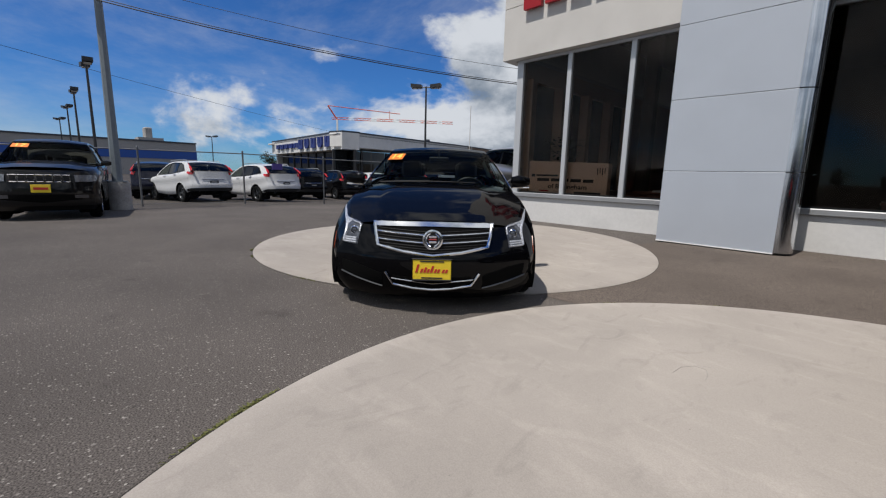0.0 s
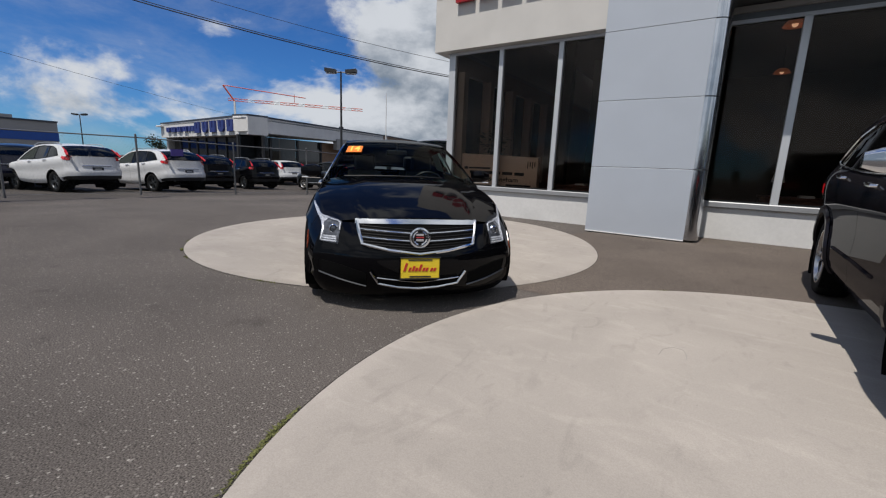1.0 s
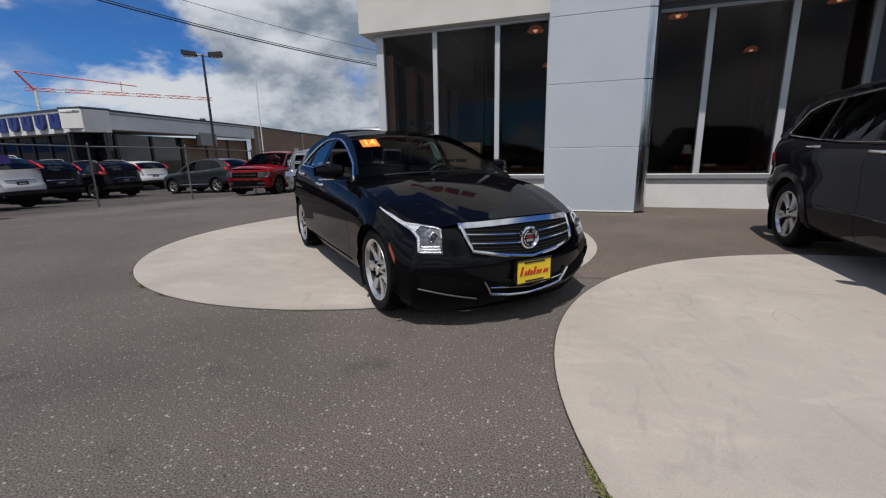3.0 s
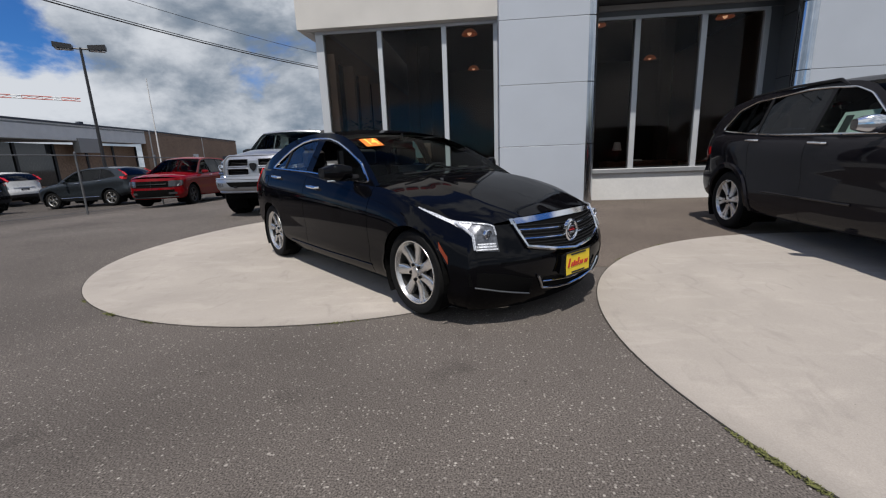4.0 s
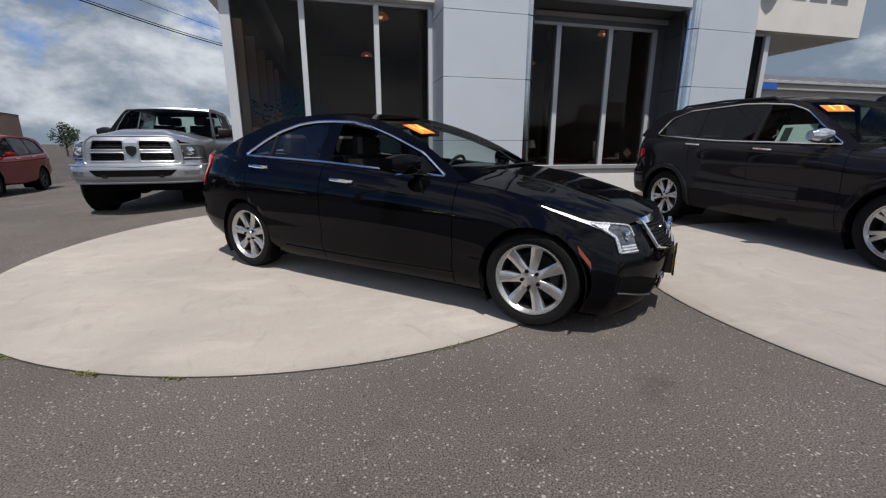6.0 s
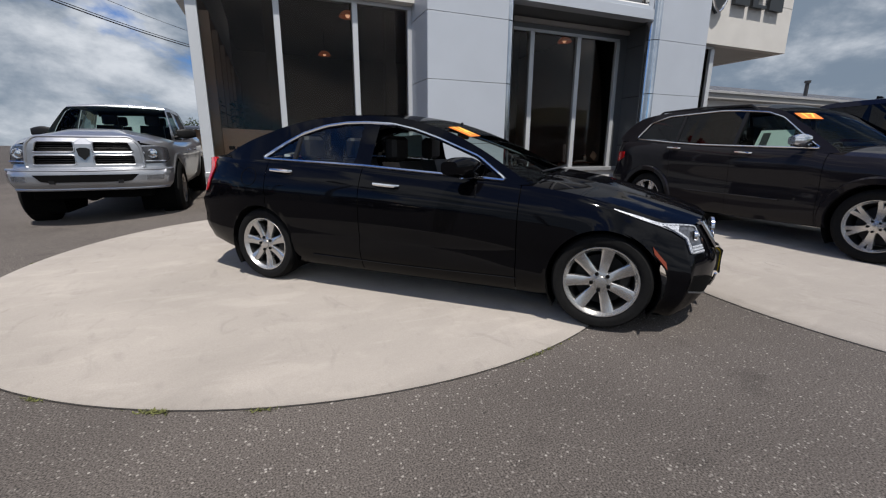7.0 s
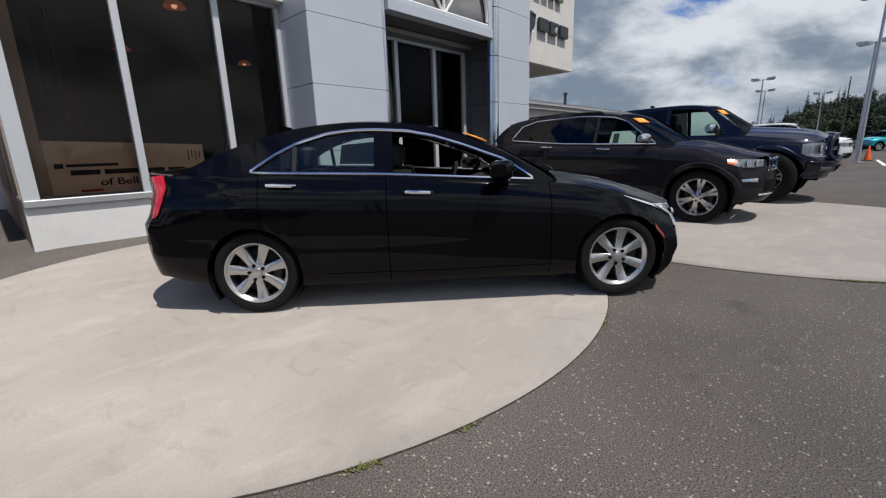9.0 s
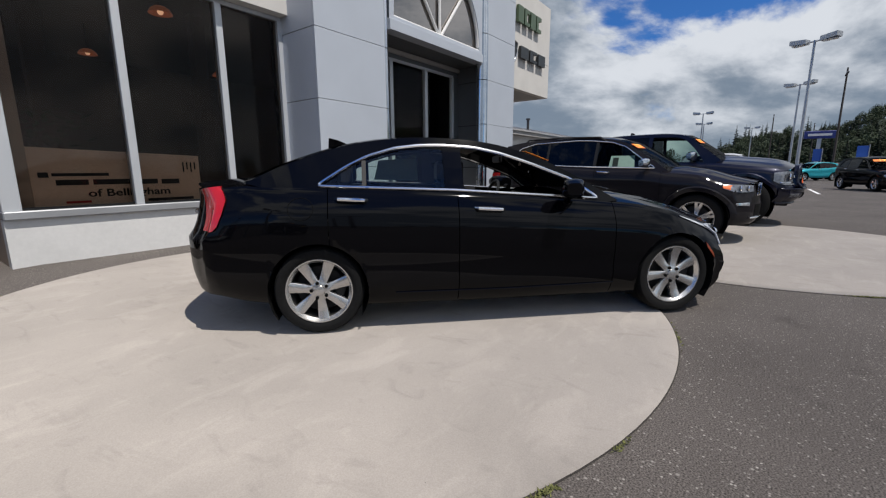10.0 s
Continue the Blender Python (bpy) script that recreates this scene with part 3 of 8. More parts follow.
class Vehicle:
    def __init__(self, name, label, category, S, m, group=""):
        self.S, self.root = S, thing(name, label, category, m, group)
        self.x1, self.x0 = S["xf"] - S["pf"], S["xr"] + S["pr"]  # where the flanks end and the rounded ends begin
        self.w, self.belt, self.crown, self.sill = (self.along(S[k]) for k in ("width", "belt", "crown", "sill"))
        self.leanf, self.leanr = curve_of(S["lean_front"]), curve_of(S["lean_rear"])
        self.inset = S.get("inset", INSET)
        self.body()
        if S.get("top"):
            self.greenhouse()
        self.wheels()

    def ins(self, x, t):
        """How far the flank draws in at share t of its height; tuck narrows the nose above the bumper."""
        k = self.S.get("tuck")
        return self.inset(t) + (k(t) * self.ends(x)[0] if k else 0.0)

    # places on the skin -------------------------------------------------
    def ends(self, x):
        f, r = self.S.get("df", 0.8), self.S.get("dr", 0.6)
        return max(0.0, (x - (self.x1 - f)) / f) ** 2, max(0.0, ((self.x0 + r) - x) / r) ** 2

    def along(self, keys):
        """A line given along the car's middle, read by stations of its flank."""
        c = curve_of(keys)

        def at(x):
            g, h = self.ends(x)
            return c(x + g * self.S["pf"] - h * self.S["pr"])

        return at

    def warp(self, x, y, z, w):
        S = self.S
        q = min(1.0, abs(y) / (w - 0.04))
        g, h = self.ends(x)
        return x + g * (self.leanf(z) + S["pf"] * (1 - q ** S.get("ef", 3))) + h * (self.leanr(z) - S["pr"] * (1 - q ** S.get("er", 4)))

    def side(self, x, z, off=0.0, s=1):
        zs, zb, w = self.sill(x), self.belt(x), self.w(x)
        t = min(1, max(0, (z - zs) / (zb - zs)))
        y = w - self.ins(x, t)
        return Vector((self.warp(x, y, z, w), s * (y + off), z))

    def front(self, y, z, off=0.0):
        return Vector((self.warp(self.x1, y, z, self.w(self.x1)) + off, y, z))

    def rear(self, y, z, off=0.0):
        return Vector((self.warp(self.x0, y, z, self.w(self.x0)) - off, y, z))

    def nose(self, q, z, off=0.0, s=1):
        """q up to 1: across the front to its corner; past 1: metres back along the side."""
        xf = self.x1
        if q <= 1:
            zs, zb, w = self.sill(xf), self.belt(xf), self.w(xf)
            y = q * (w - self.ins(xf, min(1, max(0, (z - zs) / (zb - zs)))))
            p = self.front(y, z)
            n = Vector((1, 0.55 * q**2, 0)).normalized()
            return Vector((p.x + n.x * off, s * (p.y + n.y * off), z))
        p = self.side(xf - (q - 1), z)
        b = max(0, 1 - (q - 1) / 0.5)
        n = Vector((0.75 * b, 1, 0)).normalized()
        return Vector((p.x + n.x * off, s * (p.y + n.y * off), z))

    def tail(self, q, z, off=0.0, s=1):
        xr = self.x0
        if q <= 1:
            zs, zb, w = self.sill(xr), self.belt(xr), self.w(xr)
            y = q * (w - self.inset(min(1, max(0, (z - zs) / (zb - zs)))))
            p = self.rear(y, z)
            n = Vector((-1, 0.4 * q**3, 0)).normalized()
            return Vector((p.x + n.x * off, s * (p.y + n.y * off), z))
        p = self.side(xr + (q - 1), z)
        return Vector((p.x, s * (p.y + off), z))

    def patch(self, name, fn, lo, hi, mat, s=1, off=0.008, nu=12, nv=5, deep=0.03, label="", parent=None, smooth=True):
        """A curved plate on the skin between two lines lo and hi, each a list of (u, z)."""
        a, b = curve_of(lo), curve_of(hi)
        u0, u1 = lo[0][0], lo[-1][0]
        G = Geo()
        us = [u0 + (u1 - u0) * i / nu for i in range(nu + 1)]
        out = [[fn(u, a(u) + (b(u) - a(u)) * j / nv, off, s) for j in range(nv + 1)] for u in us]
        G.grid(out)
        rim = [out[0][j] for j in range(nv + 1)] + [out[i][nv] for i in range(1, nu + 1)] + [out[nu][j] for j in range(nv - 1, -1, -1)] + [out[i][0] for i in range(nu - 1, 0, -1)]
        inn = [[fn(u, a(u) + (b(u) - a(u)) * j / nv, off - deep, s) for j in (0, nv)] for u in us]
        inn = [[fn(u0, a(u0) + (b(u0) - a(u0)) * j / nv, off - deep, s) for j in range(nv + 1)]] + inn
        rin = inn[0] + [inn[1 + i][1] for i in range(1, nu + 1)] + [fn(u1, a(u1) + (b(u1) - a(u1)) * j / nv, off - deep, s) for j in range(nv - 1, -1, -1)] + [inn[1 + i][0] for i in range(nu - 1, 0, -1)]
        G.grid([rim, rin], wrap=True)
        return part(name, G, mat, parent or self.root, label, smooth)

    def bar(self, name, pts, r, mat, label="", parent=None, n=6):
        return part(name, Geo().tube(pts, r, n), mat, parent or self.root, label, True)

    # skin ---------------------------------------------------------------
    def body(self):
        S, root = self.S, self.root
        xf, xr, R = self.x1, self.x0, S["arch"]
        wx = [S["wb"] / 2, -S["wb"] / 2]
        xs = set(np.round(np.arange(xr, xf, S.get("step", 0.07)), 4)) | {xf, xr}
        for c in wx:
            xs |= set(np.round(np.arange(c - R - 0.06, c + R + 0.07, 0.03), 4))
        cuts = S.get("doors", [])
        for d in cuts:
            for e in d:
                xs = {x for x in xs if abs(x - e) > 0.012}
                xs |= {e - 0.003, e + 0.003}
        xs = sorted(x for x in xs if xr <= x <= xf)
        ts = [0, 0.05, 0.1, 0.17, 0.25, 0.34, 0.43, 0.52, 0.6, 0.68, 0.75, 0.81, 0.86, 0.9, 0.94, 0.97, 1.0]
        gaps = [(e - 0.0035, e + 0.0035) for d in cuts for e in d]
        groups = {}
        for s in (1, -1):
            P = {}
            for i, x in enumerate(xs):
                zs, zb, w = self.sill(x), self.belt(x), self.w(x)
                for j, t in enumerate(ts):
                    y = w - self.ins(x, t)
                    z = zs + t * (zb - zs)
                    P[i, j] = [x, y, z, w]
            inside = {k: any(math.hypot(v[0] - c, v[2] - S["tr"]) < R for c in wx) for k, v in P.items()}
            snapped = {}

            def place(k):
                x, y, z, w = P[k]
                if inside[k]:
                    c = min(wx, key=lambda c: abs(c - x))
                    d = Vector((x - c, z - S["tr"]))
                    d = d.normalized() * R if d.length > 1e-4 else Vector((0, R))
                    x, z = c + d.x, S["tr"] + d.y
                return (self.warp(x, y, z, w), s * y, z)

            for i in range(len(xs) - 1):
                mx = (xs[i] + xs[i + 1]) / 2
                if any(a <= xs[i] and xs[i + 1] <= b for a, b in gaps):
                    continue
                for j in range(len(ts) - 1):
                    ks = [(i, j), (i + 1, j), (i + 1, j + 1), (i, j + 1)]
                    if all(inside[k] for k in ks):
                        continue
                    key = "body"
                    for n, d in enumerate(cuts):
                        if min(d) < mx < max(d) and ts[j] >= S.get("door_t", 0.1):
                            key = ("door", n, s)
                    g = groups.setdefault(key, Geo())
                    g.add([place(k) for k in ks], [(0, 1, 2, 3) if s > 0 else (3, 2, 1, 0)])
        body = groups["body"]
        n = 24
        for x, flip in ((xf, False), (xr, True)):
            zs, zb, w = self.sill(x), self.belt(x), self.w(x)
            rows = []
            for t in ts:
                y, z = w - self.ins(x, t), zs + t * (zb - zs)
                rows.append([(self.warp(x, y * c, z, w), y * c, z) for c in np.linspace(-1, 1, n + 1)])
            body.grid(rows, flip)
        # closed underside
        base = Geo().box(xr + 0.25, wx[1] - R - 0.02, -self.w(xr) + 0.14, self.w(xr) - 0.14, self.sill(xr) + 0.02, self.sill(xr) + 0.2).box(wx[1] - R - 0.02, wx[0] + R + 0.02, -0.52, 0.52, S.get("floor", 0.2), S.get("floor", 0.2) + 0.35).box(wx[1] + R, wx[0] - R, -self.w(0) + 0.1, self.w(0) - 0.1, self.sill(0) + 0.01, self.sill(0) + 0.15).box(wx[0] + R + 0.02, xf - 0.45, -self.w(xf) + 0.1, self.w(xf) - 0.1, self.sill(xf) + 0.02, self.sill(xf) + 0.2)
        part("underbody", base, LINER, root)
        for c in wx:
            for s in (1, -1):
                wells = Geo()
                ring = [(R + 0.004) * Vector((math.cos(a), math.sin(a))) for a in np.linspace(-0.6, math.pi + 0.6, 24)]
                yo, yi = self.w(c) - 0.03, 0.5
                wells.grid([[(c + q.x, s * y, S["tr"] + q.y) for q in ring] for y in (yo, yi)])
                wells.add([(c + q.x, s * yi, S["tr"] + q.y) for q in ring], [tuple(range(len(ring)))])
                part("wheel_well", wells, LINER, root)
        # bonnet and deck
        def lid(x0, x1):
            cols = np.linspace(-1, 1, 29)
            st = sorted({x0, x1} | {x for x in xs if x0 < x < x1})
            rows = []
            for x in st:
                w = self.w(x)
                yb = w - self.ins(x, 1.0)
                zb, zc = self.belt(x), self.crown(x)
                rows.append([(self.warp(x, yb * c, zb, w), yb * c, zb + (zc - zb) * (1 - abs(c) ** S.get("cp", 2.6)) + S.get("crease", lambda x, c: 0.0)(x, c)) for c in cols])
            return rows
        xa = S["hood_from"]
        part("hood", Geo().grid(lid(xa, xf)), S["paint"], root, "", 50)
        if S.get("deck_to") is not None:
            part("trunk_lid", Geo().grid(lid(xr, S["deck_to"])), S["paint"], root, "", 50)
        part("body", body, S["paint"], root, "", 50)
        self.doors = {}
        for key, g in groups.items():
            if key != "body":
                self.doors[key[1], key[2]] = part("door", g, S["paint"], root, "", 50)
        # dark inner skin behind the shut lines
        for s in (1, -1):
            rows = []
            for x in np.linspace(wx[1] + R + 0.01, wx[0] - R - 0.01, 24):
                zs, zb = self.sill(x), self.belt(x)
                rows.append([self.side(x, zs + t * (zb - zs), -0.03, s) for t in (0.02, 0.2, 0.5, 0.8, 0.98)])
            part("inner_panel", Geo().grid(rows), LINER, root)
        for x0, x1, z, r in S.get("side_strips", []):
            for s in (1, -1):
                pts = [self.side(x, z(x) if callable(z) else z, 0.002, s) for x in np.linspace(x0, x1, 14)]
                self.bar("side_trim", pts, r, S.get("strip_mat", CHROME))
        for n, xh, zh in S.get("handles", []):
            for s in (1, -1):
                a, b = self.side(xh - 0.1, zh, 0.028, s), self.side(xh + 0.1, zh - 0.012, 0.028, s)
                g = Geo().tube([self.side(xh - 0.105, zh, 0.0, s), a.lerp(b, 0.06), a.lerp(b, 0.5) + Vector((0, 0.004 * s, 0)), a.lerp(b, 0.94), self.side(xh + 0.105, zh - 0.012, 0.0, s)], [0.012, 0.014, 0.015, 0.014, 0.012], 8)
                part("handle", g, S.get("handle_mat", CHROME), self.doors.get((n, s), root), "", True)
        if S.get("arch_trim"):
            for c in wx:
                for s in (1, -1):
                    rows = []
                    for a in np.linspace(-0.2, math.pi + 0.2, 26):
                        row = []
                        for dr, off in ((-0.015, 0.0), (-0.005, 0.022), (0.05, 0.026), (0.07, 0.004)):
                            x, z = c + (R + dr) * math.cos(a), S["tr"] + (R + dr) * math.sin(a)
                            row.append(self.side(x, max(z, self.sill(x)), off, s))
                        rows.append(row)
                    part("wheel_arch_trim", Geo().grid(rows), S["arch_trim"], root, "", True)

    def glass_side(self, x, z):
        zb = self.belt(x)
        return self.w(x) - self.inset(1.0) + 0.006 - self.S["k"] * (z - zb) - self.S.get("k2", 0.18) * max(0, z - zb) ** 2

    def greenhouse(self):
        S, root = self.S, self.root
        keys = S["top"]
        par = [0.0]
        for a, b in zip(keys, keys[1:]):
            par.append(par[-1] + math.hypot(b[0] - a[0], b[1] - a[1]))
        cx, cz = curve_of(list(zip(par, [k[0] for k in keys]))), curve_of(list(zip(par, [k[1] for k in keys])))
        n = 46
        rail = [(cx(par[-1] * i / n), cz(par[-1] * i / n)) for i in range(n + 1)]
        belt = [(x, self.belt(x) - 0.01) for x in np.linspace(rail[-1][0], rail[0][0], 26)]
        outer = rail + belt[1:-1]
        loops = [rounded(w["shape"], w.get("r", 0.03)) for w in S["windows"]]
        loops = [dense(l, 0.09) for l in loops]
        holes = S.get("openings") or loops
        holes = [dense(rounded(h, 0.03), 0.09) for h in S["openings"]] if S.get("openings") else loops
        pts, faces = fill_with_holes(outer, holes)
        for s in (1, -1):
            part("window_frame", Geo().add([(x, s * self.glass_side(x, z), z) for x, z in pts], faces), S.get("frame_paint", S["paint"]), root)
            for l, w in zip(loops, S["windows"]):
                if w.get("open"):
                    continue
                p, f = fill_with_holes(l, [])
                pane = part("side_window", Geo().add([(x, s * (self.glass_side(x, z) - 0.008), z) for x, z in p], f), w.get("mat", GLASS_CAR), root)
                pane.visible_shadow = False
            if S.get("chrome_dlo"):
                loop = dense(rounded(S["chrome_dlo"], 0.04), 0.06)
                part("window_trim", Geo().tube([(x, s * (self.glass_side(x, z) + 0.004), z) for x, z in loop], S.get("trim_r", 0.011), 6, True), S.get("dlo_mat", CHROME), root, "", True)
            for a, b, r in S.get("pillars", []):
                part("pillar", Geo().prism([(x, s * (self.glass_side(x, z) + 0.003), z) for x, z in (a, (a[0] + r, a[1]), (b[0] + r, b[1]), b)], (0, -s * 0.03, 0)), S.get("pillar_mat", BLACK), root)
        cols = np.linspace(-1, 1, 17)
        bow, crown = curve_of(S["bow"]), curve_of(S["roof_crown"])
        rows = []
        for x, z in rail:
            y = self.glass_side(x, z)
            rows.append([(x + bow(x) * (1 - c * c), y * c, z + crown(x) * (1 - c * c)) for c in cols])
        a = min(range(n + 1), key=lambda i: abs(rail[i][0] - S["ws_top"]) + (9 if i > n // 2 else 0))
        b = min(range(n + 1), key=lambda i: (abs(rail[i][0] - S["rg_top"]) + abs(rail[i][1] - S.get("rg_z", rail[i][1]))) + (9 if i < n // 2 else 0))
        ws = part("windshield", Geo().grid(rows[: a + 1]), GLASS_CAR, root, "", True)
        ws.visible_shadow = False
        part("roof", Geo().grid(rows[a : b + 1]), S.get("roof_paint", S["paint"]), root, "", 60)
        rg = part("rear_window", Geo().grid(rows[b:]), S.get("rear_glass", GLASS_CAR), root, "", True)
        rg.visible_shadow = False
        self.ws_rows, self.rg_rows = rows[: a + 1], rows[b:]
        head = Geo().grid([[(p[0], p[1] * 0.97, p[2] - 0.03) for p in r] for r in rows[a : b + 1]])
        part("headliner", head, S.get("headliner", LEATHER), root)
        # cowl and parcel shelf close the cabin
        x0, z0 = rail[0]
        x1, z1 = rail[-1]
        # cabin
        if S.get("cabin", True):
            fl = S.get("floor", 0.2) + 0.12
            part("cabin_floor", Geo().box(rail[-1][0] + 0.3, x0 - 0.2, -0.72, 0.72, fl - 0.04, fl), LINER, root)
            zb = self.belt(0.4)
            dash = Geo()
            yb = self.w(0.5) - 0.16
            dash.grid([[(x0 - 0.02, y, self.belt(x0) - 0.0), (x0 - 0.32, y, self.belt(x0) + 0.03), (x0 - 0.5, y, self.belt(x0) - 0.02), (x0 - 0.56, y, self.belt(x0) - 0.1), (x0 - 0.52, y, fl)] for y in np.linspace(-yb, yb, 7)])
            part("dashboard", dash, LEATHER, root, "", True)
            part("steering_wheel", Geo().tube([(x0 - 0.72 + 0.07 * math.cos(q), 0.36 + 0.185 * math.sin(q), self.belt(x0) - 0.03 + 0.17 * math.cos(q)) for q in np.linspace(0, 2 * math.pi, 25)[:-1]], 0.016, 6, True), BLACK, root, "", True)
            for xc in S.get("seats", [x0 - 1.25, x0 - 2.05]):
                for yc in (0.36, -0.36):
                    seat(root, xc, yc, fl, S.get("seat_h", 1.0), S.get("seat_mat", LEATHER))

    def wheels(self):
        S = self.S
        W = S["wheel"]
        for c in (S["wb"] / 2, -S["wb"] / 2):
            for s in (1, -1):
                hub = new("wheel")
                hub.parent = self.root
                hub.empty_display_size = 0.05
                hub.matrix_basis = pose(c, s * (S["face"] - S["tw"] / 2), S["tr"], 0, 0, 0 if s > 0 else 180) @ pose(0, 0, 0, 0, S.get("roll", 9) * (1 if c > 0 else 2.3) * s, 0)
                for key, me in W:
                    ob = new(key, me)
                    ob.parent = hub

    def mirror(self, x, z, mat, cap=None, size=(0.1, 0.2, 0.14)):
        for s in (1, -1):
            y0 = self.glass_side(x, max(z - 0.05, self.belt(x)))
            g = Geo()
            rows = []
            for a in np.linspace(0, 1, 7):
                k = math.sin(math.pi * min(max(a, 0.08), 0.92)) ** 0.3
                sq = lambda v: math.copysign(abs(v) ** 0.55, v)
                rows.append([(x + (0.04 - size[0] * 0.5 * a) * 1 + size[0] * 0.55 * k * sq(math.cos(q)) * (1 - 0.25 * (math.cos(q) > 0)), s * (y0 + 0.05 + size[1] * a), z + size[2] * (0.5 - 0.08 * a) * k * sq(math.sin(q))) for q in np.linspace(0, 2 * math.pi, 17)[:-1]])
            g.grid(rows, wrap=True)
            g.add(rows[0], [tuple(range(16))]).add(rows[-1], [tuple(range(16))])
            mi = part("wing_mirror", g, mat, self.root, "", True)
            part("mirror_stalk", Geo().tube([(x + 0.03, s * (y0 - 0.03), z - size[2] * 0.35), (x + 0.02, s * (y0 + 0.09), z - size[2] * 0.3)], 0.028, 8), BLACK, mi, "", True)
            if cap:
                part("mirror_trim", Geo().tube([(x + size[0] * 0.1 + 0.03 - 0.03 * a, s * (y0 + 0.06 + size[1] * 0.9 * a), z - size[2] * 0.44) for a in np.linspace(0, 1, 6)], 0.008, 6), cap, mi, "", True)

    def sticker(self, word, u, v, w=0.26, h=0.13):
        """A year sticker on the windscreen: u across (-1 to 1), v down from the top (0 to 1)."""
        R = self.ws_rows
        i = len(R) - 1 - v * (len(R) - 1)
        def at(c, k):
            k = min(max(k, 0), len(R) - 1.001)
            a = int(k)
            j = (c + 1) / 2 * (len(R[0]) - 1)
            b = min(int(j), len(R[0]) - 2)
            P = lambda p, q: Vector(R[p][q])
            return P(a, b).lerp(P(a, b + 1), j - b).lerp(P(a + 1, b).lerp(P(a + 1, b + 1), j - b), k - a)
        o, dx, dy = at(u, i), at(u + 0.1, i), at(u, min(i + 0.6, len(R) - 1.01))
        Y = ((dy - o) if (dy - o).length > 1e-4 else (o - at(u, i - 0.6))).normalized()
        X = (dx - o).normalized()
        Nn = X.cross(Y).normalized()
        X = Y.cross(Nn)
        M = Matrix((X, Y, Nn)).transposed().to_4x4()
        M.translation = o + Nn * 0.012
        ob = part("year_sticker", Geo().box(-w / 2, w / 2, -h / 2, h / 2, -0.002, 0.002), ORANGE, self.root, "orange windscreen sticker with yellow numerals")
        ob.matrix_basis = M
        tx = part("year_print", text_mesh(word, h * 1.15, 0.003, STICK_YELLOW, min(1.3, 0.66 * w / h)), STICK_YELLOW, ob)
        tx.matrix_basis = pose(0, 0, 0.004)


def seat(root, xc, yc, z, h, mat):
    g = Geo()
    rows = []
    for a in np.linspace(0, 1, 5):
        x = xc + 0.3 - 0.55 * a
        rows.append([(x, yc - 0.25, z + 0.16), (x, yc - 0.24, z + 0.31), (x, yc - 0.12, z + 0.28), (x, yc + 0.12, z + 0.28), (x, yc + 0.24, z + 0.31), (x, yc + 0.25, z + 0.16)])
    g.grid(rows, wrap=True)
    g.add(rows[0], [tuple(range(6))])
    rows = []
    for a in np.linspace(0, 1, 6):
        x, zz = xc - 0.24 - 0.16 * a, z + 0.25 + (h - 0.48) * a
        ww = 0.25 - 0.05 * a
        rows.append([(x + 0.1, yc - ww, zz), (x + 0.05, yc - ww * 0.5, zz), (x + 0.05, yc + ww * 0.5, zz), (x + 0.1, yc + ww, zz), (x - 0.06, yc + ww * 0.95, zz), (x - 0.08, yc, zz), (x - 0.06, yc - ww * 0.95, zz)])
    g.grid(rows, wrap=True)
    g.add(rows[-1], [tuple(range(7))])
    s = part("seat", g, mat, root, "", True)
    x, zz = xc - 0.42, z + h - 0.14
    part("headrest", Geo().box(x - 0.06, x + 0.05, yc - 0.13, yc + 0.13, zz - 0.08, zz + 0.12, 0.03).tube([(x, yc - 0.06, zz - 0.2), (x, yc - 0.06, zz)], 0.008).tube([(x, yc + 0.06, zz - 0.2), (x, yc + 0.06, zz)], 0.008), mat, s)


# ---- ground ----
def rise(y, x=0.0):
    """Height of the ground: a slight ramp up to the showroom, and a fall towards the north-west lot."""
    u = min(1, max(0, (y - 5.0) / 3.2))
    v = min(1, max(0, (-9 - x) / 5))
    z = 0.06 * u * u * (3 - 2 * u) * (1 - v)
    if x < -10:
        z -= 0.028 * min(-10 - x, 12) + 0.024 * v * min(10, max(0, y - 6))
    d = min(1, max(0, (-6.5 - x) / 1.2)) * min(1, max(0, (x + 14) / 3)) * min(1, max(0, (y - 5.5) / 2.5))
    return z - 0.13 * d * d * (3 - 2 * d)


YS = [-900, -200, -60, -20, -8] + [-4 + 1.0 * i for i in range(8)] + [4 + 0.5 * i for i in range(13)] + [11 + 1.0 * i for i in range(9)] + [24, 32, 60, 200, 900]
XS = [-900, -200, -60, -34, -28] + [-25 + 1.0 * i for i in range(28)] + [6, 10, 20, 60, 200, 900]
single("ground", Geo().grid([[(x, y, rise(y, x)) for x in XS] for y in YS]), ASPHALT, "worn grey asphalt car park with pale stone chips", kind="structure", smooth=True)
ay = [3.6, 4.2, 5, 5.4, 5.8, 6.2, 6.6, 7.0, 7.4, 7.8, 8.2, 8.8, 9.4]
single("pavement", Geo().grid([[(x + (0.25 * math.sin(y * 1.7) if x < -2 else 0), y, rise(y) + 0.004) for x in (-2.5, 0, 3, 6, 12)] for y in ay]), APRON, "brownish asphalt apron along the showroom front", kind="structure")


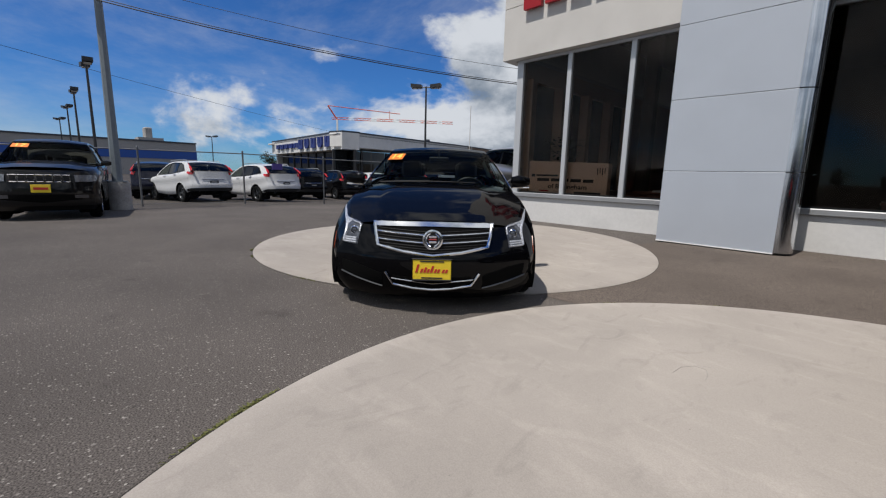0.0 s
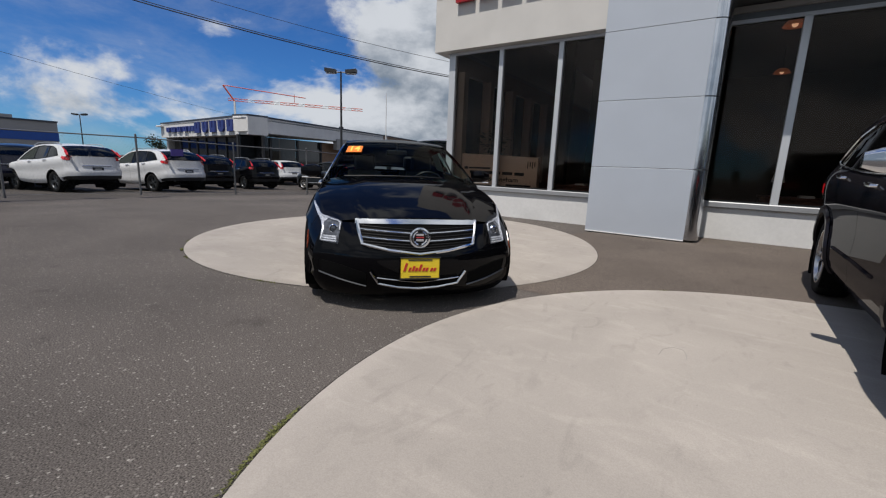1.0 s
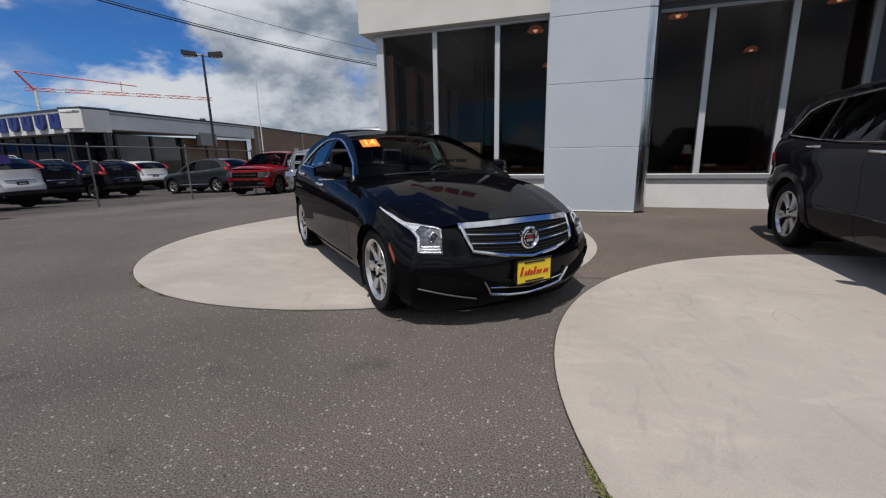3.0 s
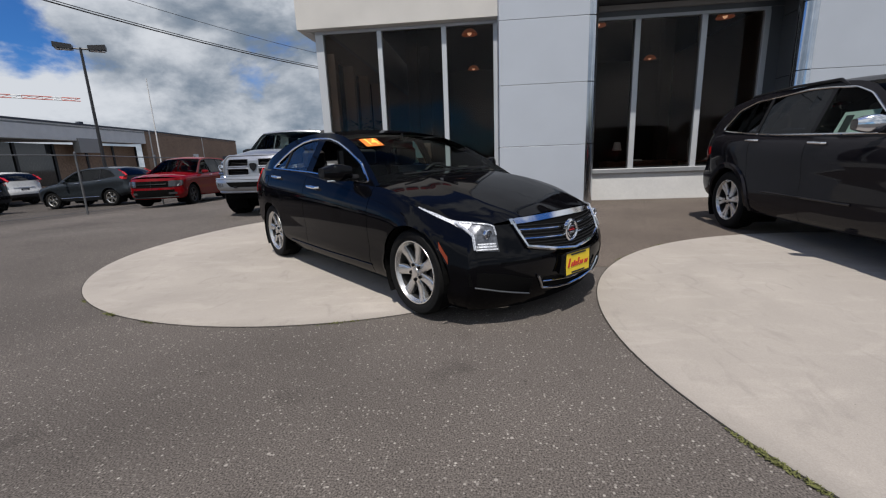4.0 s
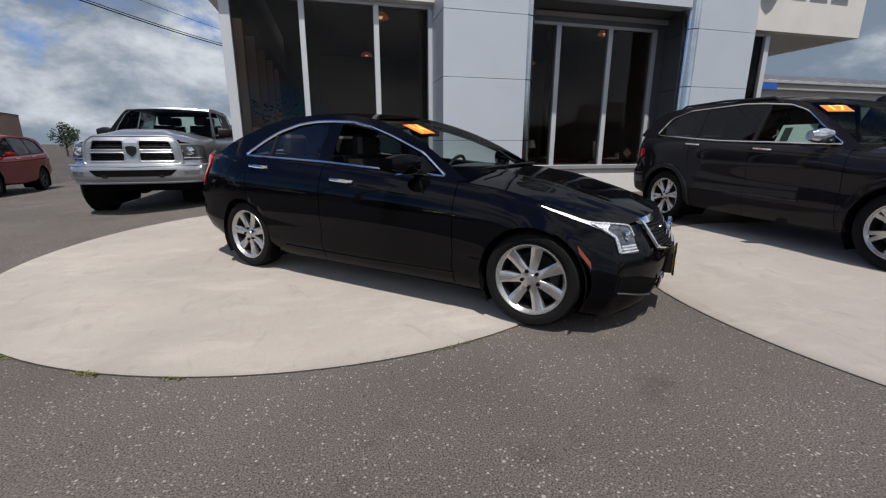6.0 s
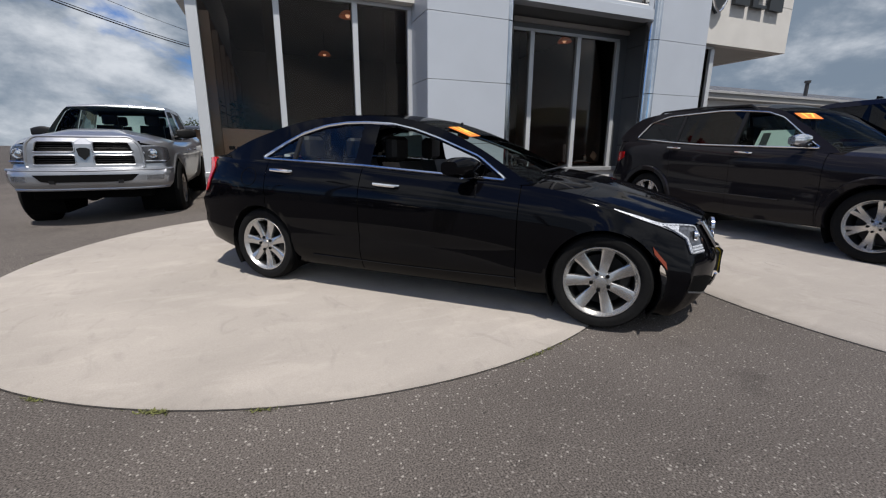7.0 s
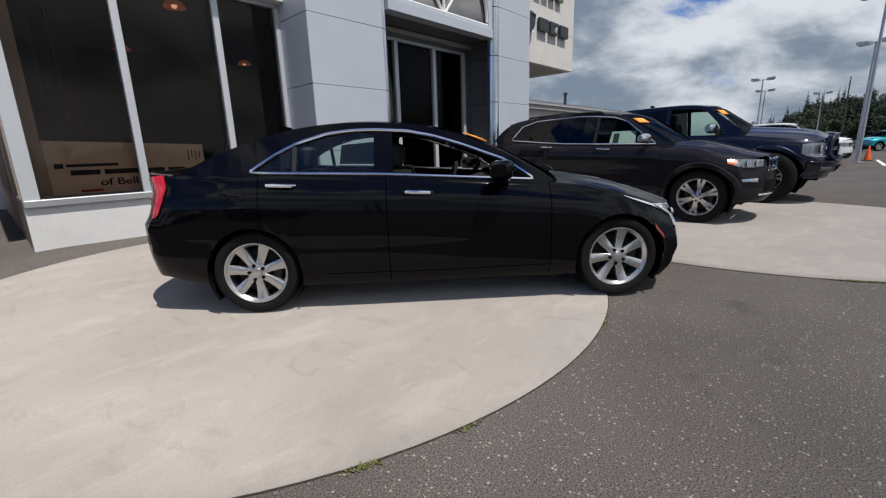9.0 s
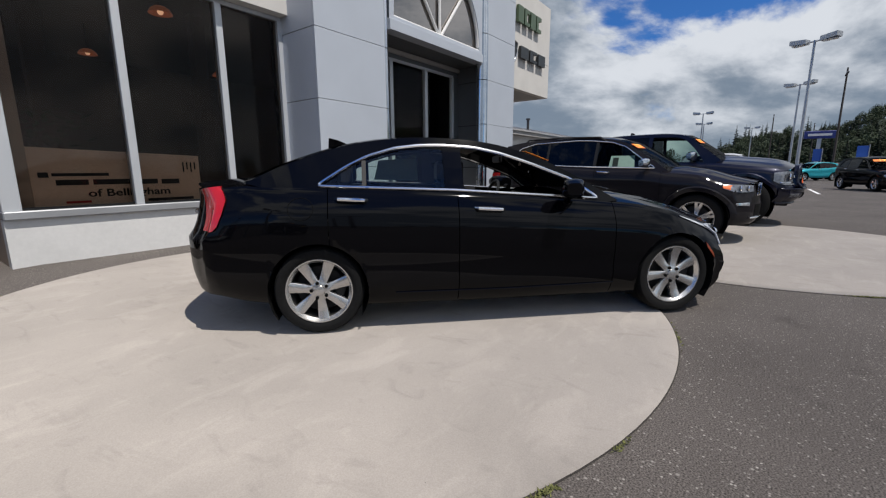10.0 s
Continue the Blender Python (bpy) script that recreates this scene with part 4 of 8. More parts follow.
def pad(cx, cy, r):
    G = Geo()
    rows = []
    for k, (q, dz) in enumerate(((0, 0.014), (0.25, 0.014), (0.5, 0.014), (0.7, 0.014), (0.85, 0.014), (0.95, 0.014), (1 - 0.012 / r, 0.014), (1.0, 0.004), (1.0, -0.05))):
        rows.append([(cx + r * q * math.cos(a), cy + r * q * math.sin(a), rise(cy + r * q * math.sin(a)) + dz) for a in np.linspace(0, 2 * math.pi, 129)[:-1]])
    G.grid(rows, wrap=True)
    joint = Geo().grid([[(cx + q * math.cos(a), cy + q * math.sin(a), rise(cy + q * math.sin(a)) + 0.006) for a in np.linspace(0, 2 * math.pi, 129)[:-1]] for q in (r - 0.003, r + 0.005)], wrap=True)
    ob = single("concrete_pad", G, CONCRETE, "round pale concrete display pad set in asphalt", "concrete pad", "structure", 40, group="display pads")
    part("edge_joint", joint, SOIL, ob)


PADS = [(-4.55, 5.05, 2.96), (1.055, 2.078, 3.018)]
for p in PADS:
    pad(*p)


crack = single("pad_crack", Geo().tube([(-0.53, 2.795, 0.0135), (-0.522, 2.912, 0.0135), (-0.475, 2.992, 0.0135), (-0.41, 2.985, 0.0135), (-0.385, 2.92, 0.0135), (-0.376, 2.835, 0.0135)], 0.0022, 5).tube([(-0.475, 2.992, 0.0135), (-0.44, 3.03, 0.0135), (-0.40, 3.04, 0.0135)], 0.0015, 5), CURB, "fine curved crack in the pale concrete pad", "crack")


def moss():
    rng = random.Random(4)
    G = Geo()

    def clump(cx, cy, r, a0, span, n, wide):
        for i in range(n):
            a = a0 + rng.gauss(0, span)
            q = r + 0.008 + abs(rng.gauss(0, wide))
            x, y = cx + q * math.cos(a), cy + q * math.sin(a)
            h, w = rng.uniform(0.003, 0.012), rng.uniform(0.004, 0.01)
            t = rng.uniform(0, 6.3)
            z = rise(y) + 0.004
            G.add([(x + w * math.cos(t), y + w * math.sin(t), z), (x - w * math.cos(t), y - w * math.sin(t), z), (x + rng.gauss(0, 0.012), y + rng.gauss(0, 0.012), z + h)], [(0, 1, 2)])

    for cx, cy, r in PADS:
        for spot in range(4):
            clump(cx, cy, r, rng.uniform(2.2, 5.4), rng.uniform(0.01, 0.04), rng.randint(12, 30), 0.008)
    for x, y, span, n, wide in ((-1.77, 0.92, 0.025, 170, 0.010), (-1.7, 0.72, 0.035, 130, 0.008), (-1.58, 0.9, 0.02, 40, 0.008), (-5.3, 2.17, 0.01, 45, 0.009), (-5.76, 2.33, 0.012, 80, 0.01), (-6.31, 2.64, 0.012, 35, 0.008)):
        cx, cy, r = min(PADS, key=lambda p: abs(math.hypot(x - p[0], y - p[1]) - p[2]))
        clump(cx, cy, r, math.atan2(y - cy, x - cx), span, n, wide)
    ob = single("moss", G, MOSS, "tufts of yellow-green moss along the pad edges", "moss", "stuff")


moss()

# ---- showroom building ----
Z0 = 0.05
PX = [(-2.46, -0.86), (2.92, 4.37)]
FRONT, FASCIA, GLASS_Y, ENT_Y = 7.83, 8.54, 8.78, 8.82
JOINTS = [0.09, 1.24, 2.355, 3.468, 4.585, 5.70, 6.8]
SOFF = 3.75
CEIL = 5.1
TOP = 6.8


def pillar(name, x0, x1, inner, label):
    """A clad pier: a dark core, metal panels with open joints, a polished quarter-round corner and its return."""
    s = 1 if inner == x1 else -1
    ob = single(name, Geo().box(x0 + 0.06, x1 - 0.06, FRONT + 0.03, 9.2, Z0, TOP), LINER, label, kind="structure")
    outer = x0 if s > 0 else x1
    for a, b in zip(JOINTS, JOINTS[1:]):
        part("panel", Geo().box(x0, x1, FRONT, FRONT + 0.028, a + 0.004, b - 0.004, 0.003), PANEL, ob)
        g = Geo().box(min(outer, outer + s * 0.028), max(outer, outer + s * 0.028), FRONT + 0.034, GLASS_Y + 0.15, a + 0.006, b - 0.006, 0.003)
        part("panel", g, PANEL, ob)
        rows = []
        for q in np.linspace(0, math.pi / 2, 9):
            rows.append([(inner + s * 0.2 * math.sin(q), FRONT + 0.2 * (1 - math.cos(q)), z) for z in (a + 0.008, b - 0.008)])
        part("corner_panel", Geo().grid(rows), BRUSHED, ob, "polished steel corner cladding", True)
        xi = inner - s * 0.02
        part("corner_back", Geo().box(min(xi, inner + s * 0.2), max(xi, inner + s * 0.2), FRONT + 0.205, FRONT + 0.225, a + 0.008, b - 0.008), RECESS_SHADE, ob)
        part("panel", Geo().box(min(xi, xi - s * 0.028), max(xi, xi - s * 0.028), FRONT + 0.23, ENT_Y + 0.06, a + 0.008, b - 0.008), RECESS_SHADE, ob, "grey metal reveal, darkened for the shade of the recess")
    # black set-back box stands for the shadow in the gap below the panels
    part("plinth", Geo().box(x0 + 0.05, x1 - 0.05, FRONT + 0.09, 9.2, 0.0, JOINTS[0]), LINER, ob)
    part("base_trim", Geo().box(x0, x1, FRONT - 0.012, FRONT + 0.07, JOINTS[0] - 0.014, JOINTS[0] + 0.003, 0.003), WHITE, ob, "bright folded trim under the panels")
    return ob


pillar("wall_pier_west", *PX[0], PX[0][1], "pale grey metal panel pier with polished corner")
pillar("wall_pier_east", *PX[1], PX[1][0], "pale grey metal panel pier beside the entrance bay")
IX0, IX1 = PX[0][1] + 0.2, PX[1][0] - 0.2
RX0, RX1 = PX[0][1] - 0.02, PX[1][0] + 0.02

# portal beam and arched window wall
CX = (IX0 + IX1) / 2
beam = single("wall_portal_beam", Geo().box(IX0 - 0.002, IX1 + 0.002, FRONT + 0.03, FRONT + 0.3, SOFF + 0.1, 4.05, 0.004), PANEL, "pale grey metal beam across the entrance bay", kind="structure")
single("wall_portal_soffit", Geo().box(RX0, RX1, FRONT + 0.3, ENT_Y + 0.1, SOFF + 0.12, 4.02), RECESS_SHADE, "grey soffit of the recessed bay, shade put into its colour", kind="structure")
arch_r = 1.56
outline = [(PX[0][1] + 0.205, 4.05), (PX[1][0] - 0.205, 4.05), (PX[1][0] - 0.205, TOP), (PX[0][1] + 0.205, TOP)]
hole = [(CX - arch_r, 4.12), (CX + arch_r, 4.12)] + [(CX + arch_r * math.cos(a), 4.2 + arch_r * math.sin(a)) for a in np.linspace(0, math.pi, 25)]
pts, faces = fill_with_holes(dense(outline, 0.4), [hole])
g = Geo().add([(x, FRONT + 0.06, z) for x, z in pts], faces).add([(x, FRONT + 0.26, z) for x, z in pts], faces)
g.grid([[(x, y, z) for x, z in hole] for y in (FRONT + 0.06, FRONT + 0.26)], wrap=True)
single("wall_arch", g, PANEL, "grey panel wall round an arched window", kind="structure")
arch = thing("window_arch", "arched window with white spoke mullions above the entrance", "window", kind="structure")
p2, f2 = fill_with_holes(hole, [])
part("pane", Geo().add([(x, FRONT + 0.17, z) for x, z in p2], f2), GLASS_SHOP, arch)
part("window_frame", Geo().tube([(x, FRONT + 0.12, z) for x, z in hole], 0.045, 8, True), WHITE, arch, "", True)
for a in (48, 90, 132):
    q = radians(a)
    part("mullion", Geo().tube([(CX, FRONT + 0.13, 4.08), (CX + (arch_r - 0.02) * math.cos(q), FRONT + 0.13, 4.2 + (arch_r - 0.02) * math.sin(q))], 0.034, 8), WHITE, arch, "", True)

# fascias, soffits and roof
for name, x0, x1 in (("wall_fascia_west", -6.55, PX[0][0] + 0.02), ("wall_fascia_east", PX[1][1] - 0.02, 8.38)):
    f = single(name, Geo().box(x0, x1, FASCIA, FASCIA + 0.2, SOFF, 4.86, 0.004).box(x0, x1, FASCIA, FASCIA + 0.2, 4.872, TOP, 0.004).box(x0 + 0.01, x1 - 0.01, FASCIA + 0.012, FASCIA + 0.19, 4.8, 4.9), STUCCO, "off-white stucco fascia over the showroom windows", kind="structure")
single("wall_fascia_side", Geo().box(-6.55, -6.35, FASCIA + 0.2, 24, SOFF, TOP).box(8.18, 8.38, FASCIA + 0.2, 24, SOFF, TOP), STUCCO, "off-white stucco side fascia", kind="structure")
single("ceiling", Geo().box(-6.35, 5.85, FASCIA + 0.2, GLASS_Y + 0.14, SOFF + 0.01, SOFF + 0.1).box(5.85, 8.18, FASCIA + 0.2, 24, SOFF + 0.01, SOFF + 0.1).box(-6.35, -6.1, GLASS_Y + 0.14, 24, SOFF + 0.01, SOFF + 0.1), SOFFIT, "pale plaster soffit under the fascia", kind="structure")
single("ceiling_showroom", Geo().box(-6.1, 5.7, GLASS_Y + 0.16, 21.4, CEIL, CEIL + 0.1), ROOM_WALL, "brown showroom ceiling, the room's dimness put into its colour", kind="structure")
single("roof", Geo().box(-6.35, 8.18, FASCIA + 0.2, 24, TOP - 0.3, TOP - 0.1), ROOFING, "flat grey showroom roof", kind="structure")


def window_wall(name, label, x0, x1, y, posts, sill=0.72, head=SOFF, along="x"):
    """A knee wall with a sill, upright frames and panes between posts. along y: the wall runs back from x0."""
    W = thing(name, label, "window", kind="structure")

    def bx(a0, a1, d0, d1, z0, z1, cut=0.0):
        return Geo().box(a0, a1, y + d0, y + d1, z0, z1, cut) if along == "x" else Geo().box(x0 + min(d0, d1), x0 + max(d0, d1), a0, a1, z0, z1, cut)

    part("knee_wall", bx(x0 if along == "x" else y, x1, -0.05, 0.14, Z0 - 0.02, sill - 0.1), WHITE, W, "white painted knee wall")
    part("window_sill", bx(x0 if along == "x" else y, x1, -0.10, 0.16, sill - 0.1, sill, 0.012), SILL, W, "grey metal sill")
    part("head_frame", bx(x0 if along == "x" else y, x1, -0.03, 0.08, head - 0.06, head), FRAME, W)
    for a, w in posts:
        part("mullion", bx(a - w / 2, a + w / 2, -0.06, 0.09, sill, head - 0.06, 0.006), FRAME, W)
    for (a, wa), (b, wb) in zip(posts, posts[1:]):
        part("pane", bx(a + wa / 2, b - wb / 2, 0.01, 0.022, sill + 0.004, head - 0.064), GLASS_SHOP, W)
        part("glazing_bead", bx(a + wa / 2, b - wb / 2, -0.01, 0.04, sill, sill + 0.03), BLACK, W)
    return W


window_wall("window_1", "tall showroom window bay with pale metal mullions", -6.25, PX[0][0], GLASS_Y, [(-6.16, 0.17), (-4.88, 0.1), (-3.54, 0.1), (-2.5, 0.08)])
window_wall("window_2", "tall window bay recessed between the piers", RX0, RX1, ENT_Y, [(RX0 + 0.04, 0.08), (0.285, 0.11), (1.525, 0.11), (2.66, 0.10)], head=3.66)
# jamb and head take the darkened metal in place of deeper shade
single("wall_entrance_jamb", Geo().box(2.712, RX1, ENT_Y - 0.04, ENT_Y + 0.12, 0.725, 3.655), RECESS_SHADE, "grey metal jamb beside the recessed window, darkened for shade", kind="structure")
single("wall_entrance_head", Geo().box(RX0, RX1, ENT_Y - 0.02, ENT_Y + 0.14, 3.66, SOFF + 0.12), RECESS_SHADE, "grey metal strip above the recessed window, darkened for shade", kind="structure")
window_wall("window_3", "showroom window bay under the east fascia", PX[1][1], 5.85, GLASS_Y, [(PX[1][1] + 0.04, 0.08), (5.78, 0.14)])
single("wall_side_east", Geo().box(5.7, 5.85, GLASS_Y + 0.14, 24, Z0, CEIL), WHITE, "white painted side wall", kind="structure")
GLASS_BROWN = pane_material("brown_glass", (0.66, 0.47, 0.38), 0.4)
WEST = [9.02, 10.35, 11.7, 13.05, 14.4]
single("wall_side_west", Geo().box(-6.25, -6.1, GLASS_Y + 0.145, 24, Z0, 0.72).box(-6.25, -6.1, 14.5, 24, 0.72, SOFF + 0.009).box(-6.25, -6.1, GLASS_Y + 0.145, 14.5, 3.35, SOFF + 0.009), SIDEWALL, "tan brown painted side wall", kind="structure")
west_bay = thing("window_west", "side window bay with brown tinted panes and wide dark posts", "window", kind="structure")
for q in WEST:
    part("mullion", Geo().box(-6.26, -5.93, q - 0.1, q + 0.1, 0.72, 3.35, 0.006), SIDEWALL, west_bay)
for p, q in zip(WEST, WEST[1:]):
    pane = part("pane", Geo().box(-6.19, -6.18, p + 0.1, q - 0.1, 0.725, 3.345), GLASS_BROWN, west_bay)
    pane.visible_shadow = False
single("wall_back", Geo().box(-6.1, 5.7, 21.4, 21.6, Z0, CEIL).box(-6.348, -6.1, 21.4, 21.6, SOFF + 0.11, TOP - 0.31), ROOM_WALL, "brown showroom back wall, the room's dimness put into its colour", kind="structure")
single("floor", Geo().box(-6.08, 5.68, GLASS_Y + 0.14, 21.4, 0.02, 0.075), ROOM_FLOOR, "tiled showroom floor, colour darkened for the dim room", kind="structure")


# ---- signs on the fascias, as plain shapes ----
def letters(name, label, x0, x1, z0, z1, y, n, mat, gap=0.18, slant=0.0, depth=0.1):
    T = thing(name, label, "sign")
    step = (x1 - x0) / n
    for i in range(n):
        a, b = x0 + i * step, x0 + (i + 1) * step - step * gap
        h = z1 - z0
        g = Geo().prism([(a, y, z0), (b, y, z0), (b, y, z0 + h * 0.22), (a + (b - a) * 0.4, y, z0 + h * 0.22), (a + (b - a) * 0.4, y, z0 + h * 0.76), (b, y, z0 + h * 0.76), (b, y, z1), (a, y, z1)] if i % 2 else [(a, y, z0), (b, y, z0), (b, y, z1), (a, y, z1)], (0, -depth, 0))
        part("letter_block", g, mat, T)
        part("standoff", Geo().tube([(a + 0.05, y - 0.01, (z0 + z1) / 2), (a + 0.05, y + 0.16, (z0 + z1) / 2)], 0.015), STEEL, T)
    return T


letters("fascia_sign", "row of red block shapes standing off the fascia", -5.95, -3.2, 4.7, 5.15, FASCIA - 0.03, 5, SIGN_RED, depth=0.08)
letters("fascia_sign", "row of dark metal block shapes standing off the fascia", 5.93, 7.9, 4.70, 5.05, FASCIA - 0.03, 3, SIGN_DARK, depth=0.09)
letters("fascia_sign", "row of green metal block shapes standing off the fascia", 5.7, 7.45, 5.72, 6.2, FASCIA - 0.03, 4, SIGN_GREEN, depth=0.09)
shield = thing("shield_sign", "dark metal shield emblem standing off the fascia", "sign")
part("shield", Geo().prism([(5.36 + 0.28 * x, FASCIA - 0.03, 4.76 + 0.34 * z) for x, z in ((-1, 0.9), (-0.4, 1), (0.4, 1), (1, 0.9), (0.9, -0.1), (0.5, -0.7), (0, -1), (-0.5, -0.7), (-0.9, -0.1))], (0, -0.1, 0)), SIGN_DARK, shield)
part("shield_rim", Geo().tube([(5.36 + 0.26 * x, FASCIA - 0.135, 4.76 + 0.32 * z) for x, z in ((-1, 0.9), (-0.4, 1), (0.4, 1), (1, 0.9), (0.9, -0.1), (0.5, -0.7), (0, -1), (-0.5, -0.7), (-0.9, -0.1))], 0.03, 6, True), CHROME, shield, "", True)
part("standoff", Geo().tube([(5.36, FASCIA - 0.03, 4.76), (5.36, FASCIA + 0.05, 4.76)], 0.03), STEEL, shield)

# ---- inside the showroom ----
board = thing("cardboard_sign", "large brown cardboard carton leaning behind the window, printed in black", "cardboard box")
part("carton", Geo().prism([(-5.97, GLASS_Y + 0.2, 0.7), (-3.95, GLASS_Y + 0.2, 0.7), (-3.95, GLASS_Y + 0.2, 1.405), (-5.93, GLASS_Y + 0.2, 1.475)], (0, 0.16, 0)), CARD, board)
y = GLASS_Y + 0.196
for x0, x1, z0, z1 in ((-5.85, -5.75, 1.10, 1.165), (-5.72, -5.13, 1.115, 1.155), (-5.69, -5.36, 1.0, 1.07), (-5.31, -4.86, 1.0, 1.07), (-4.81, -4.55, 0.995, 1.065), (-4.5, -4.26, 0.99, 1.06), (-4.7, -4.08, 0.745, 0.785)):
    part("print_bar", Geo().box(x0, x1, y - 0.002, y + 0.006, z0, z1), INK, board)
part("print_bar", Geo().box(-5.62, -5.36, y - 0.002, y + 0.006, 0.765, 0.795), PLATE_RED, board)
words = text_mesh("of Bellingham", 0.14, 0.004, INK)
wide = max(v.co.x for v in words.vertices) - min(v.co.x for v in words.vertices)
tx = part("print_words", words, INK, board)
tx["kind"] = "stuff"
tx.matrix_basis = pose(-4.89, y - 0.001, 0.885, 90) @ Matrix.Diagonal((0.98 / wide, 1, 1, 1))
for i in range(4):
    part("print_bar", Geo().box(-4.19 + 0.055 * i, -4.172 + 0.055 * i, y - 0.002, y + 0.006, 1.16 + 0.04 * (i % 2), 1.31), INK, board)
part("carton_stand", Geo().box(-6.0, -3.98, GLASS_Y + 0.2, GLASS_Y + 0.6, 0.075, 0.7), ROOM_WALL, board)


def pendant(x, y, z):
    L = thing("pendant_lamp", "copper dome pendant lamp glowing warm", "pendant lamp", pose(x, y, z), group="showroom pendants")
    part("shade", Geo().lathe([(0.14, 0.03), (0.13, 0.1), (0.08, 0.17), (0.0, 0.22), (-0.005, 0.215), (0.07, 0.16), (0.12, 0.09)], "z", 24), COPPER, L, "", True)
    part("bulb", Geo().lathe([(0.1, 0.0), (0.08, 0.04), (0.03, 0.06), (-0.01, 0.04), (-0.03, 0)], "z", 12), BULB, L, "", True)
    part("cord", Geo().tube([(0, 0, 0.13), (0, 0, CEIL - z)], 0.008), BLACK, L)


for x, yy in ((-3.1, 11.9), (0.28, 11.9), (3.45, 11.9), (-3.1, 16.8), (0.4, 16.8), (3.4, 16.8)):
    pendant(x, yy, 4.3)
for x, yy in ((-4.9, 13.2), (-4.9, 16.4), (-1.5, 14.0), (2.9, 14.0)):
    single("showroom_column", Geo().box(x - 0.16, x + 0.16, yy - 0.16, yy + 0.16, 0.07, CEIL, 0.01), ROOM_WALL, "square brown column, colour darkened for the dim room", "column", group="showroom columns")


def desk(x, yy):
    D = thing("desk", "dark red wooden sales desk with papers", "desk", pose(x, yy, 0.075))
    part("desk_top", Geo().box(-0.8, 0.8, -0.4, 0.4, 0.7, 0.75, 0.008), WOOD, D)
    for s in (-1, 1):
        part("side_panel", Geo().box(s * 0.75 - 0.03, s * 0.75 + 0.03, -0.36, 0.36, 0, 0.7), WOOD, D)
    part("front_panel", Geo().box(-0.72, 0.72, -0.34, -0.31, 0.1, 0.7), WOOD, D)
    part("paper_stack", Geo().box(-0.2, 0.02, -0.3, 0.0, 0.75, 0.79), WHITE, D)


desk(0.9, 10.2)
tl = thing("table_lamp", "white shaded table lamp on the sales desk", "table lamp", pose(0.36, 9.98, 0.825) @ Matrix.Scale(0.62, 4))
part("lamp_base", Geo().lathe([(0, 0.0), (0, 0.09), (0.02, 0.09), (0.05, 0.03), (0.16, 0.05), (0.3, 0.02), (0.42, 0.015)], "z", 20), DARK, tl, "", True)
part("shade", Geo().lathe([(0.42, 0.17), (0.72, 0.11), (0.72, 0.105), (0.42, 0.165)], "z", 24), WHITE, tl, "white fabric shade", True)
desk(-3.2, 10.3)


def show_card(name, label, x, y, z, w, h, turn, mat):
    C = thing(name, label, "card", pose(x, y, z))
    b = part("card", Geo().box(-w / 2, w / 2, -0.004, 0.004, 0, h, 0.001), mat, C)
    b.matrix_basis = pose(0, 0, 0, -6, 0, 0) @ pose(0, 0, w / 2 if turn else 0, 0, turn, 0)
    part("card_foot", Geo().box(-0.06, 0.06, -0.04, 0.05, -0.01, 0.004), BLACK, C)


shelf = thing("display_shelf", "low dark display shelf behind the entrance glass", "shelf", pose(1.95, 9.12, 0.075))
for z in (0.02, 0.38, 0.72):
    part("shelf_board", Geo().box(-0.62, 0.62, -0.16, 0.16, z, z + 0.03, 0.004), WOOD, shelf)
for x in (-0.6, 0.6):
    part("side_panel", Geo().box(x - 0.02, x + 0.02, -0.16, 0.16, 0.0, 0.75), WOOD, shelf)
show_card("window_card", "pale square card standing on its corner by the glass", 2.42, 9.06, 0.825, 0.17, 0.17, 42, CARD)
show_card("window_card", "small white card standing on the display shelf", 1.62, 9.12, 0.825, 0.1, 0.42, 0, WHITE)
pile = thing("paper_pile", "pile of white leaflets on the display shelf", "papers", pose(2.0, 9.1, 0.825))
for i in range(4):
    part("leaflet", Geo().box(-0.15 + 0.01 * i, 0.14 + 0.006 * i, -0.1, 0.1, 0.012 * i, 0.012 * i + 0.01), WHITE, pile)
jar = thing("lamp_jar", "small glass candle jar on the display shelf", "jar", pose(2.25, 9.15, 0.825))
part("jar", Geo().lathe([(0, 0), (0, 0.05), (0.1, 0.055), (0.14, 0.04), (0.14, 0.035), (0.02, 0.04)], "z", 16), WHITE, jar, "", True)
part("lid", Geo().lathe([(0.14, 0.045), (0.165, 0.045), (0.165, 0)], "z", 16), WOOD, jar, "", True)


def house_plant(x, yy):
    P = thing("house_plant", "leafy green house plant in a dark pot", "plant", pose(x, yy, 0.075))
    part("pot", Geo().lathe([(0, 0), (0, 0.16), (0.34, 0.22), (0.36, 0.22), (0.36, 0.19), (0.3, 0.0)], "z", 20), BLACK, P, "", True)
    part("stem", Geo().tube([(0, 0, 0.3), (0.02, 0.01, 0.9), (0, 0, 1.5)], [0.02, 0.015, 0.008]), BARK, P)
    rng = random.Random(9)
    G = Geo()
    for i in range(260):
        a, r, z = rng.uniform(0, 6.28), rng.uniform(0.05, 0.5), rng.uniform(0.9, 1.95)
        o = Vector((r * math.cos(a), r * math.sin(a), z))
        d = Vector((math.cos(a), math.sin(a), rng.uniform(-0.5, 0.6))).normalized() * rng.uniform(0.1, 0.2)
        s = Vector((-math.sin(a), math.cos(a), rng.uniform(-0.3, 0.3))) * 0.035
        G.add([o, o + d * 0.5 + s, o + d, o + d * 0.5 - s], [(0, 1, 2, 3)])
    part("foliage", G, LEAF_BROAD, P)


house_plant(-5.6, 9.8)


